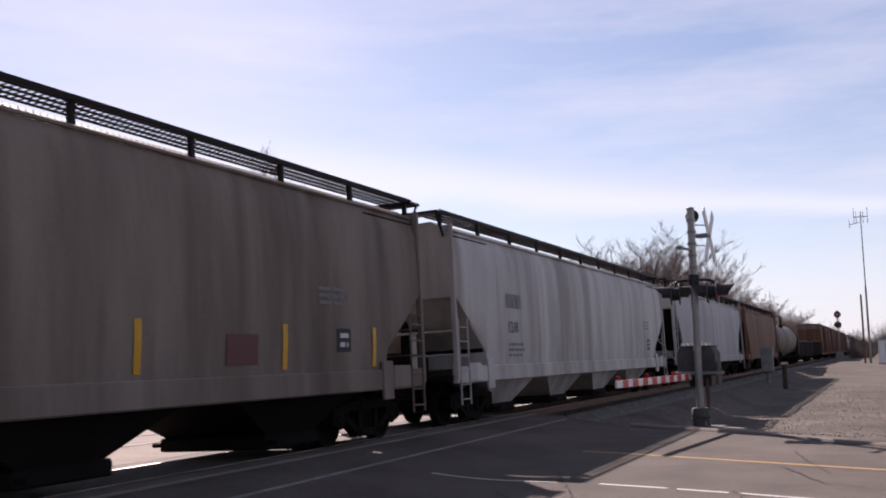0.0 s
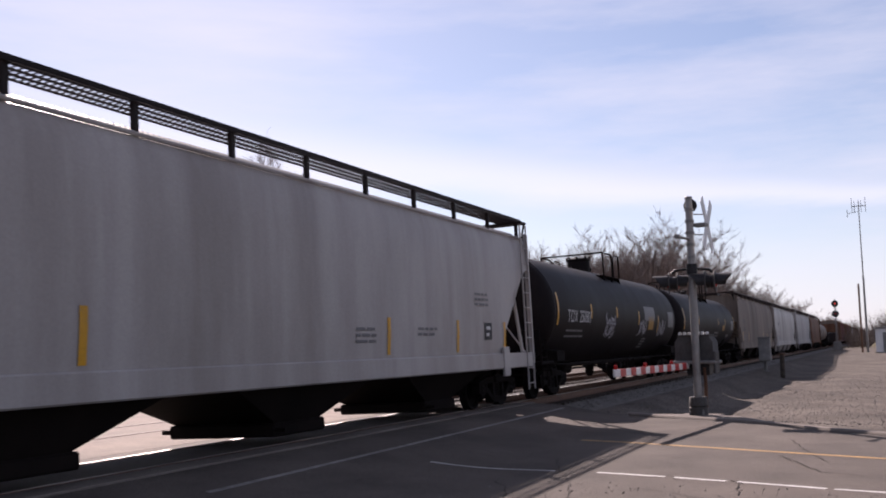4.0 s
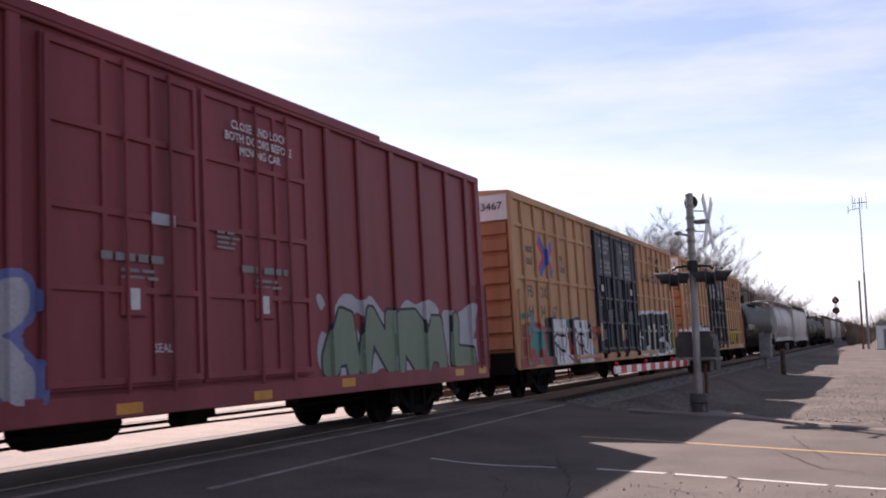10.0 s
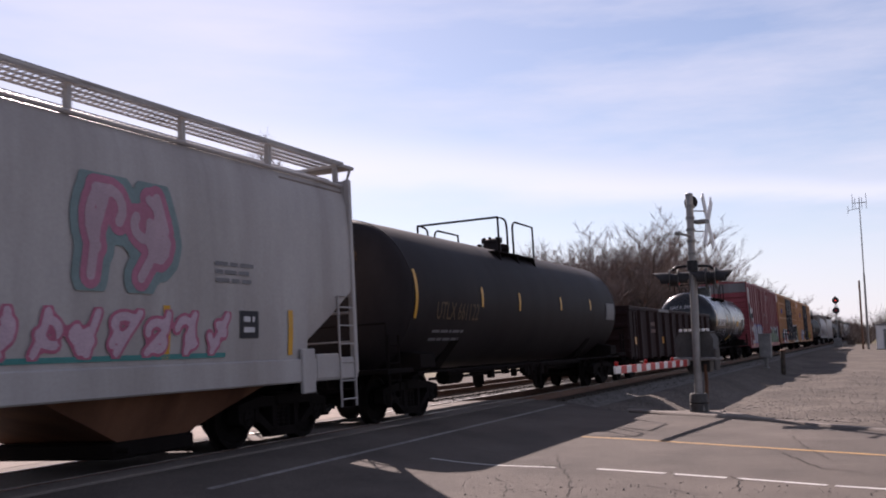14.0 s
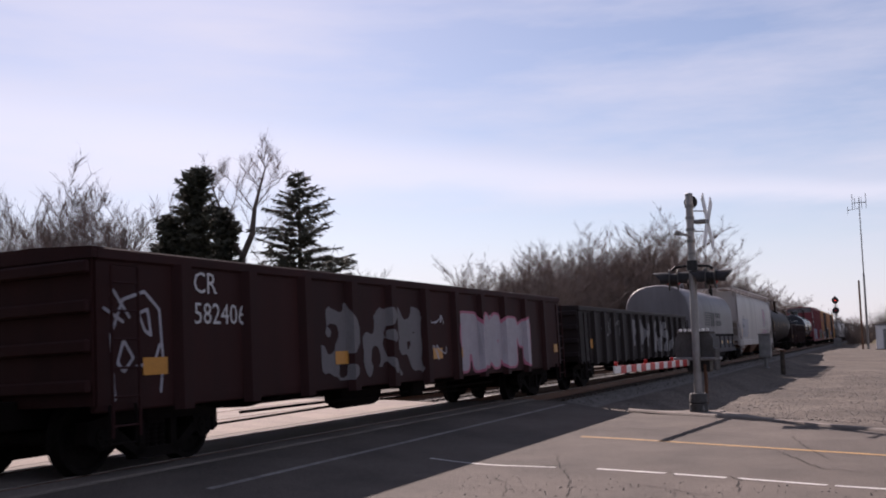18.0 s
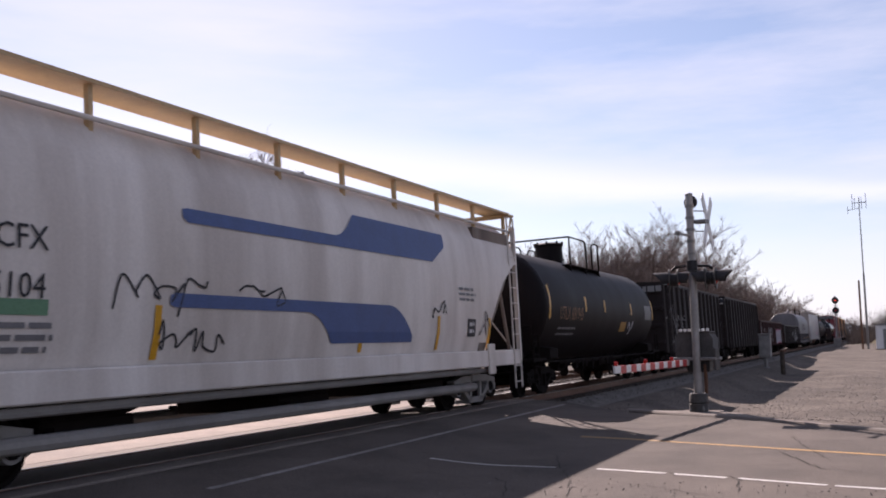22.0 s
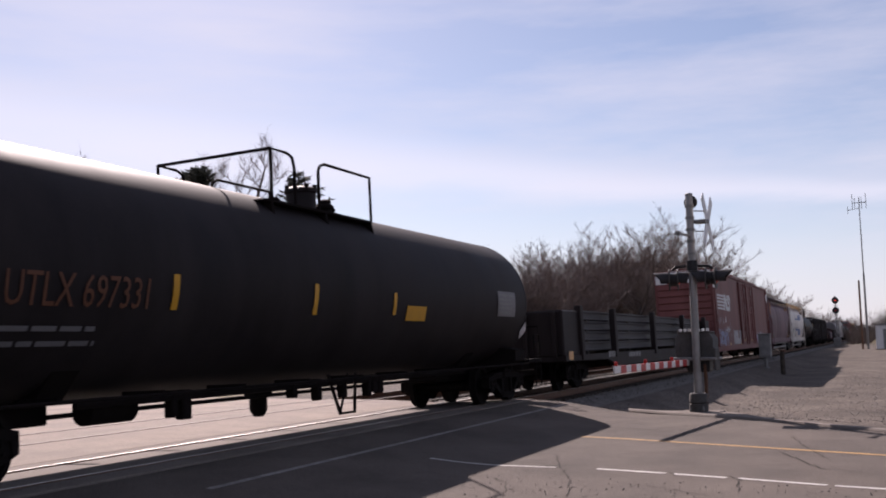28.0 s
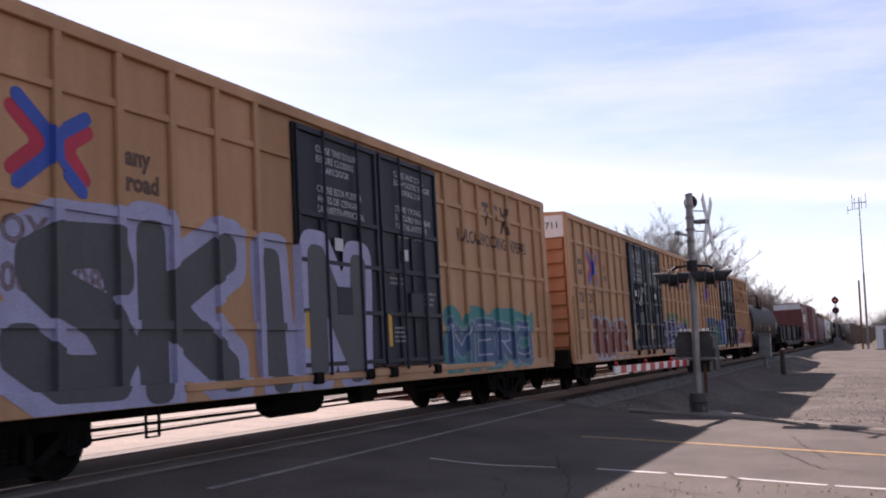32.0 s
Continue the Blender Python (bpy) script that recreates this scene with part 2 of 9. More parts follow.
    def lathe(self, prof, n=24, axis="x", at=(0, 0, 0)):
        """prof: (along, radius) from end to end, turned round an axis."""
        base = len(self.v)
        for a, r in prof:
            for k in range(n):
                t = 2 * math.pi * k / n
                c, s = r * math.cos(t), r * math.sin(t)
                p = {"x": (a, c, s), "y": (c, a, s), "z": (c, s, a)}[axis]
                self.v.append((p[0] + at[0], p[1] + at[1], p[2] + at[2]))
        for i in range(len(prof) - 1):
            for k in range(n):
                a, b = base + i * n + k, base + i * n + (k + 1) % n
                self.f.append((a, b, b + n, a + n))
        self.f.append(tuple(base + k for k in range(n)))
        self.f.append(tuple(base + (len(prof) - 1) * n + k for k in reversed(range(n))))
        return self

    def loft(self, rings, caps=True):
        """Rings of equally many points, joined one to the next."""
        base, n = len(self.v), len(rings[0])
        for ring in rings:
            self.v += [tuple(p) for p in ring]
        for i in range(len(rings) - 1):
            for k in range(n):
                a, b = base + i * n + k, base + i * n + (k + 1) % n
                self.f.append((a, b, b + n, a + n))
        if caps:
            self.f.append(tuple(base + k for k in range(n)))
            self.f.append(tuple(base + (len(rings) - 1) * n + k for k in reversed(range(n))))
        return self

    def mesh(self, name, material, smooth=True):
        me = bpy.data.meshes.new(name)
        me.from_pydata(self.v, [], self.f)
        b = bmesh.new()
        b.from_mesh(me)
        bmesh.ops.recalc_face_normals(b, faces=b.faces)
        b.to_mesh(me)
        b.free()
        if smooth:
            me.shade_smooth()
            me.set_sharp_from_angle(angle=radians(35))
        me.materials.append(material)
        return me


def part(name, made, material=None, parent=None, label="", at=None):
    """One mesh object under a thing or a part; made is a Shape or a mesh that alike parts share."""
    me = made if isinstance(made, bpy.types.Mesh) else made.mesh(name, material)
    ob = new(name, me)
    if parent is not None:
        ob.parent = parent
    if at is not None:
        ob.matrix_basis = at
    if label:
        ob["label"] = label
    return ob


def thing(name, label, category, group="", at=None, kind=""):
    ob = new(name)
    ob.empty_display_size = 0.3
    if at is not None:
        ob.matrix_basis = at
    return tagged(ob, label, category, group, kind)


def structure(name, made, material, label):
    return tagged(part(name, made, material), label, name.split("_")[0], kind="structure")


def lettering(text, size, material, name="lettering", sx=1.0, align="LEFT", bold=0.0):
    """Words as a flat mesh in the x-z plane, read from the -y side."""
    cu = bpy.data.curves.new(name, "FONT")
    cu.body, cu.size, cu.align_x, cu.offset, cu.resolution_u = text, size, align, bold, 2
    ob = bpy.data.objects.new(name, cu)
    me = bpy.data.meshes.new_from_object(ob)
    me.transform(pose(0, 0, 0, 90) @ Matrix.Diagonal((sx, 1, 1, 1)))
    me.materials.clear()
    me.materials.append(material)
    bpy.data.objects.remove(ob)
    return me


def lay_over(me, dx, dz, depth, steps, lift=0.004):
    """Lays flat lettering at (dx, dz) on a stepped side: cut where the surface steps, then set back to its depth."""
    b = bmesh.new()
    b.from_mesh(me)
    bmesh.ops.translate(b, verts=b.verts, vec=(dx, 0, dz))
    lo = [min(v.co[k] for v in b.verts) for k in range(3)]
    hi = [max(v.co[k] for v in b.verts) for k in range(3)]
    for k, values in ((0, steps[0]), (2, steps[1])):
        for value in values:
            if lo[k] < value < hi[k]:
                at, way = Vector(), Vector()
                at[k], way[k] = value, 1.0
                bmesh.ops.bisect_plane(b, geom=b.verts[:] + b.edges[:] + b.faces[:], plane_co=at, plane_no=way)
    for v in b.verts:
        v.co.y = depth(v.co.x, v.co.z) - lift
    b.to_mesh(me)
    b.free()
    return me


def cut(field, x0, x1, z0, z1, step, depth=None, xs=None):
    """The part of the x-z plane in which field(x, z) > 0, as a Shape, laid on the depth (x, z) -> y. xs: where the surface steps, along x or (along x, along z)."""
    nx, nz = max(2, int((x1 - x0) / step)), max(2, int((z1 - z0) / step))
    xs, zs = xs if isinstance(xs, tuple) else (xs or [], [])
    gx = sorted(set([x0 + (x1 - x0) * i / nx for i in range(nx + 1)] + [x for x in xs if x0 < x < x1]))
    gz = sorted(set([z0 + (z1 - z0) * i / nz for i in range(nz + 1)] + [z for z in zs if z0 < z < z1]))
    val = [[field(x, z) for z in gz] for x in gx]
    s, depth = Shape(), depth or (lambda x, z: 0.0)
    for i in range(len(gx) - 1):
        for j in range(len(gz) - 1):
            cs = [(gx[i], gz[j], val[i][j]), (gx[i + 1], gz[j], val[i + 1][j]), (gx[i + 1], gz[j + 1], val[i + 1][j + 1]), (gx[i], gz[j + 1], val[i][j + 1])]
            if max(c[2] for c in cs) <= 0:
                continue
            poly = []
            for k in range(4):
                a, b = cs[k], cs[(k + 1) % 4]
                if a[2] > 0:
                    poly.append((a[0], a[1]))
                if (a[2] > 0) != (b[2] > 0):
                    t = a[2] / (a[2] - b[2])
                    poly.append((a[0] + (b[0] - a[0]) * t, a[1] + (b[1] - a[1]) * t))
            if len(poly) > 2:
                s.add([(x, depth(x, z), z) for x, z in poly], [tuple(range(len(poly)))])
    return s


def strokes(lines, square=2.0):
    """Distance to a set of bent lines of (x, z) points, as a function; square over 2 gives cut-off, squarer ends."""
    segs = [(a, b) for ln in lines for a, b in zip(ln, ln[1:])]

    def dist(x, z):
        best = 1e9
        for (ax, az), (bx, bz) in segs:
            dx, dz = bx - ax, bz - az
            t = max(0.0, min(1.0, ((x - ax) * dx + (z - az) * dz) / (dx * dx + dz * dz + 1e-9)))
            best = min(best, abs(ax + t * dx - x) ** square + abs(az + t * dz - z) ** square)
        return best ** (1.0 / square)
    return dist


# ------------------------------------------------------------- ground, road and tracks
def smooth(a, b, v):
    k = min(max((v - a) / (b - a), 0.0), 1.0)
    return k * k * (3 - 2 * k)


def ground_height(x, y):
    """The lot beside the line lies lower than the street and the track bed."""
    if y > 7.2:
        return -0.12 + 0.17 * min((y - 7.2) / 3.0, 1.0)
    edge = 21.3 + 0.75 * (y + 5.4) if y < -5.4 else 21.3
    dip = 0.54 * smooth(edge + 0.4, edge + 6.5, x) * (1 - smooth(72, 100, x)) * smooth(-2.7, -4.4, y) * (1 - smooth(-14, -24, y))
    lump = 0.07 * noise.noise(Vector((x * 0.45, y * 0.7, 3.1))) * smooth(edge + 0.3, edge + 2.0, x) if x < 100 else 0.0
    if y < -2.7:
        return -0.075 - dip + lump * (1 if y > -30 else 0)
    if y < -2.3:
        return -0.075 - 0.045 * (y + 2.7) / 0.4 + lump * 0.3
    return -0.12


def build_ground():
    xs = [-2500, -800, -300, -100, -40, -15] + [i * 3.0 for i in range(-3, 7)] + [19.0 + i * 0.5 for i in range(0, 50)] + [45.0 + i * 2.0 for i in range(0, 22)] + [92, 100, 130, 180, 300, 600, 1200, 2500]
    ys = [-2500, -600, -150, -60, -30, -24, -20, -17, -15, -13.5, -12, -11, -10] + [-9.5 + 0.4 * i for i in range(17)] + [-2.7, -2.3, -1, 2.2, 7.2, 8.7, 10.2, 14, 20, 30, 50, 90, 200, 700, 2500]
    s = Shape()
    n = len(ys)
    for x in xs:
        for y in ys:
            s.v.append((x, y, ground_height(x, y)))
    for i in range(len(xs) - 1):
        for j in range(n - 1):
            a = i * n + j
            s.f.append((a, a + n, a + n + 1, a + 1))
    me = s.mesh("ground", GRAVEL)
    me.materials.append(GRASS)
    for p in me.polygons:
        if p.center.y > 10.5 or p.center.y < -32 or p.center.x > 160 or p.center.x < -40:
            p.material_index = 1
    tagged(new("ground", me), "bare gravel and dry winter grass beside the tracks", "ground", kind="structure")


build_ground()


# paler copy of the concrete: the glare of full sun is in its colour
GLARE_CONCRETE = surf("sunlit_pale_concrete", (0.18, 0.15, 0.128), (0.28, 0.235, 0.2), 0.9, 0, 0.7, 40, 0, 0.3, 0.2, shine=0.1)
RAIL_Z = 0.175      # height of the main line's rail heads, midway between the two
CANT = -1.9         # the near track leans away from the camera, on a curve far ahead


def road_z(y):
    """The street climbs gently to the raised tracks."""
    return -0.05 + 0.235 * smooth(-4.4, -1.2, y)


def between(table, v):
    for (a, b), (c, d) in zip(table, table[1:]):
        if v <= c:
            return b + (d - b) * (v - a) / (c - a)
    return table[-1][1]


def sloped_slab(name, rows, left, right, height, thick, material, label):
    """A paved strip: rows of y, its edges (y, x) on both sides, its top height(y)."""
    rings = []
    for y in rows:
        x0, x1, z = between(left, y), between(right, y), height(y)
        rings.append([(x0, y, z), (x1, y, z), (x1, y, z - thick), (x0, y, z - thick)])
    structure(name, Shape().loft(rings), material, label)


# the street crosses the tracks at a slight skew
sloped_slab("road", (-34, -16, -14, -12, -9.2, -7.5, -6.3, -5.0, -4.4, -3.9, -3.4, -2.9, -2.5, -2.1, -1.7, -1.36),
            ((-34, 5.5), (-14, 5.5), (-9.0, 5.6), (-2.0, 5.8), (-1.3, 5.8)),
            ((-34, 13.0), (-16, 14.0), (-9.2, 17.6), (-7.5, 19.3), (-6.3, 20.5), (-5.0, 21.15), (-2.0, 22.6), (-1.3, 22.65)),
            road_z, 0.3, ASPHALT, "worn grey asphalt street with cracked edges")
sloped_slab("pavement_far_side", (1.36, 2.0, 2.6, 3.16, 7.4, 12, 30), ((1.3, 5.8), (7.4, 9.0), (12, 11.0), (30, 14)), ((1.3, 22.75), (2.0, 22.8), (7.4, 23.6), (12, 24.5), (30, 27)),
            lambda y: 0.118 + 0.045 * smooth(1.3, 3.0, y), 0.3, GLARE_CONCRETE, "pale concrete street on the far side of the tracks")
for a_, b_ in ((-1.33, -0.8), (-0.65, 0.65), (0.8, 1.33)):
    panel = structure("road_crossing", Shape().box(5.8, 22.7, a_, b_, -0.2, -0.012, 0.008), CONCRETE, "worn concrete crossing panel beside the rails")
    panel.matrix_basis = pose(0, 0, RAIL_Z, CANT)


def painted(name, pts, width, material, label, lift=0.004, height=road_z):
    """A painted line that follows the surface of the street."""
    s = Shape()
    for (ax, ay), (bx, by) in zip(pts, pts[1:]):
        d = Vector((bx - ax, by - ay)).normalized()
        o = Vector((-d.y, d.x)) * width / 2
        n = max(1, int(abs(by - ay) / 0.35))
        for i in range(n):
            p, q = (ax + (bx - ax) * i / n, ay + (by - ay) * i / n), (ax + (bx - ax) * (i + 1) / n, ay + (by - ay) * (i + 1) / n)
            s.add([(x, y, height(y) + lift) for x, y in ((p[0] + o.x, p[1] + o.y), (q[0] + o.x, q[1] + o.y), (q[0] - o.x, q[1] - o.y), (p[0] - o.x, p[1] - o.y))], [(0, 1, 2, 3)])
    return structure(name, s, material, label)


painted("road_line", [(8.6, -2.46), (21.9, -2.3)], 0.085, LINE_FAINT, "worn white line painted beside the rails")
painted("road_line", [(12.37, -3.3), (12.3, -5.1)], 0.07, LINE_WHITE, "thin white line on the asphalt, half worn off")
painted("road_line", [(12.27, -5.66), (12.06, -6.55)], 0.09, LINE_WHITE, "thin white road edge line, broken by cracks")
painted("road_line", [(12.02, -6.66), (11.84, -7.3)], 0.09, LINE_WHITE, "thin white road edge line, broken by cracks")
painted("road_line", [(11.82, -7.42), (11.5, -8.4)], 0.09, LINE_WHITE, "thin white road edge line, broken by cracks")
painted("road_line", [(11.48, -8.48), (11.37, -8.93), (10.6, -14)], 0.09, LINE_WHITE, "thin white road edge line, broken by cracks")
painted("road_line", [(16.3, -4.3), (16.1, -5.01), (14.5, -8.94), (12.6, -14)], 0.13, LINE_YELLOW, "faded yellow centre line")
flat_street = lambda y: 0.163
painted("road_line", [(16.0, 7.6), (17.4, 14), (19, 28)], 0.13, LINE_YELLOW, "faded yellow centre line", 0.004, flat_street)
painted("road_line", [(12.6, 7.6), (13.6, 14), (15.6, 28)], 0.1, LINE_WHITE, "white road edge line beyond the tracks", 0.004, flat_street)


def crack(pts, width, seed):
    """A ragged dark ribbon of crumbled asphalt."""
    rnd, fine = random.Random(seed), []
    for (ax, ay), (bx, by) in zip(pts, pts[1:]):
        n = max(2, int(math.hypot(bx - ax, by - ay) / 0.12))
        fine += [(ax + (bx - ax) * i / n + rnd.uniform(-0.03, 0.03), ay + (by - ay) * i / n + rnd.uniform(-0.03, 0.03)) for i in range(n)]
    fine.append(pts[-1])
    s = Shape()
    for i, (x, y) in enumerate(fine):
        a, b = fine[max(i - 1, 0)], fine[min(i + 1, len(fine) - 1)]
        d = Vector((b[0] - a[0], b[1] - a[1])).normalized()
        w = width * 0.65 * rnd.uniform(0.35, 1.2) * (0.15 if i in (0, len(fine) - 1) else 1.0)
        s.v += [(x - d.y * w, y + d.x * w, road_z(y) + 0.008), (x + d.y * w, y - d.x * w, road_z(y) + 0.008)]
    s.f = [(2 * i, 2 * i + 1, 2 * i + 3, 2 * i + 2) for i in range(len(fine) - 1)]
    structure("road_crack", s, TAR, "dark crack in the worn asphalt")


TAR = surf("crumbled_tar", (0.018, 0.016, 0.015), (0.045, 0.039, 0.034), 0.9, 0, 3, 40, 0, 0.6, 0.4, shine=0.1)
for i, (pts, w) in enumerate((
        ([(10.92, -3.49), (11.19, -3.71), (11.26, -4.02)], 0.018),
        ([(12.53, -4.83), (12.41, -5.08), (12.59, -5.37)], 0.03),
        ([(10.07, -3.19), (10.57, -3.29), (10.81, -3.46)], 0.015),
        ([(13.69, -4.67), (12.42, -5.13), (11.24, -5.61), (9.99, -5.96)], 0.012),
        ([(12.28, -6.52), (11.77, -6.76), (11.58, -6.99)], 0.014),
        ([(12.05, -7.3), (11.7, -7.47), (10.77, -7.56)], 0.012),
        ([(18.32, -4.06), (17.65, -5.16), (18.93, -5.84)], 0.02),
        ([(11.25, -4.62), (10.72, -5.03), (9.85, -5.29)], 0.012),
        ([(11.06, -6.39), (10.82, -6.81), (10.4, -7.35)], 0.013),
        ([(14.65, -7.63), (12.9, -8.25), (12.61, -8.81)], 0.018),
        ([(16.98, -7.6), (14.74, -8.07), (13.79, -8.33)], 0.014),
        ([(13.77, -3.19), (13.45, -3.86), (13.79, -4.43)], 0.012),
)):
    crack(pts, w, 500 + i)


def rail_track(y, cant, name, label, x0=-260.0, x1=900.0):
    tr = thing(name, label, "railway track", at=pose(0, y, RAIL_Z, cant), kind="structure")
    for side in (-0.7525, 0.7525):
        prof = [(side - 0.07, -0.175), (side + 0.07, -0.175), (side + 0.07, -0.16), (side + 0.012, -0.14), (side + 0.012, -0.045),
                (side + 0.036, -0.034), (side + 0.036, -0.004), (side - 0.036, -0.004), (side - 0.036, -0.034), (side - 0.012, -0.045),
                (side - 0.012, -0.14), (side - 0.07, -0.16)]
        rail = part("rail", Shape().prism(prof, x0, x1, "x"), RAIL, tr)
        part("rail_head", Shape().box(x0, x1, side - 0.03, side + 0.03, -0.006, 0.0), RAIL_HEAD if cant else DULL_HEAD, rail, "worn rail head")
    ties = Shape()
    k = x0
    rnd = random.Random(5)
    while k < 320:
        if not 5.5 < k < 23 and k > -40:
            a = rnd.uniform(-0.03, 0.03)
            ties.box(k + a, k + a + 0.23, -1.3 + rnd.uniform(-0.05, 0.05), 1.3 + rnd.uniform(-0.05, 0.05), -0.36, -0.178)
        k += 0.53
    tagged(part("tie", ties, TIE, tr), kind="stuff")
    bed = Shape()
    for a, b in ((-260.0, 5.7), (23.1, 900.0)):
        bed.prism([(-2.45, -0.4), (-1.75, -0.23), (1.75, -0.23), (2.45, -0.4)], a, b, "x")
    tagged(part("ballast", bed, STONE, tr), kind="stuff")
    chips = Shape()
    for i in range(5200):
        x = rnd.uniform(23.2, 75) if rnd.random() < 0.85 else rnd.uniform(-6, 5.6)
        yy, r = rnd.uniform(-2.2, 2.2), rnd.uniform(0.025, 0.055)
        z = -0.225 if abs(yy) < 1.75 else -0.23 - 0.2 * (abs(yy) - 1.75)
        a = rnd.uniform(0, 6.3)
        chips.add([(x + r * math.cos(a + q), yy + r * math.sin(a + q) * 0.8, z + rnd.uniform(-0.01, 0.01)) for q in (0, 2.1, 4.2)] +
                  [(x + rnd.uniform(-0.01, 0.01), yy, z + r * 0.9)], [(0, 1, 3), (1, 2, 3), (2, 0, 3)])
    tagged(part("ballast_stone", chips, STONE, tr), kind="stuff")
    return tr


rail_track(0.0, CANT, "railway_track", "main line track that the freight train runs on")
rail_track(3.95, 0.0, "railway_track", "empty second track with rusty rails on grey ballast")


# loose stones and grit on the lot
def grit():
    rnd, s = random.Random(8), Shape()
    for i in range(9000):
        if rnd.random() < 0.6:
            x, y = 20.0 + 42 * rnd.random() ** 1.6, rnd.uniform(-9.5, -2.9)
            if x < (22.6 if y > -5.4 else 22.6 + 0.75 * (y + 5.4)):
                continue
        else:
            if rnd.random() < 0.75:
                continue
            x, y = rnd.uniform(7.5, 11.6), rnd.uniform(-8.9, -3.2)
        if x < 21:
            x -= 0.2
        r = rnd.uniform(0.012, 0.042) * (0.9 if x > 21 else 0.5)
        z, a = (ground_height(x, y) - 0.003 if x > 21 else -0.052), rnd.uniform(0, 6.3)
        s.add([(x + r * math.cos(a + q), y + r * math.sin(a + q), z) for q in (0, 2.1, 4.2)] + [(x, y, z + r * rnd.uniform(0.5, 0.9))],
              [(0, 1, 3), (1, 2, 3), (2, 0, 3)])
    tagged(part("gravel", s, STONE), "loose grey gravel on the lot beside the track", "gravel", kind="stuff")


grit()


# ------------------------------------------------------------- the level crossing signal
BASE_IRON = surf("dark_cast_iron", (0.045, 0.042, 0.04), (0.085, 0.08, 0.076), 0.7, 0.0, 3, 40, 0, 0.2, 0.3)


def flasher(parent, x, y, z, face):
    """One round signal: a black backboard, a hood and a red lens, facing along face (+1 or -1 in y')."""
    head = part("signal_head", Shape().lathe([(-0.015, 0.02), (-0.015, 0.235), (0.0, 0.24), (0.012, 0.23), (0.012, 0.16)], 28, "y"), BASE_IRON, parent,
                "round grey backboard", at=pose(x, y, z, 0, 0, face))
    n = 16
    rings = []
    for i in range(n + 1):
        a = radians(-25 + 230 * i / n)
        d = 0.2 + 0.16 * max(math.sin(a), 0.0)
        rings.append([(r * math.cos(a), -dd, r * math.sin(a)) for r, dd in ((0.155, 0.0), (0.155, d), (0.168, d), (0.168, 0.0))])
    part("hood", Shape().loft(rings), BLACKMETAL, head)
    part("lens", Shape().lathe([(-0.005, 0.15), (-0.025, 0.13), (-0.045, 0.08), (-0.052, 0.02)], 22, "y"), LENS_RED, head, "red glass lens")
    part("lamp_case", Shape().lathe([(0.0, 0.145), (0.09, 0.14), (0.13, 0.08)], 20, "y"), BLACKMETAL, head)




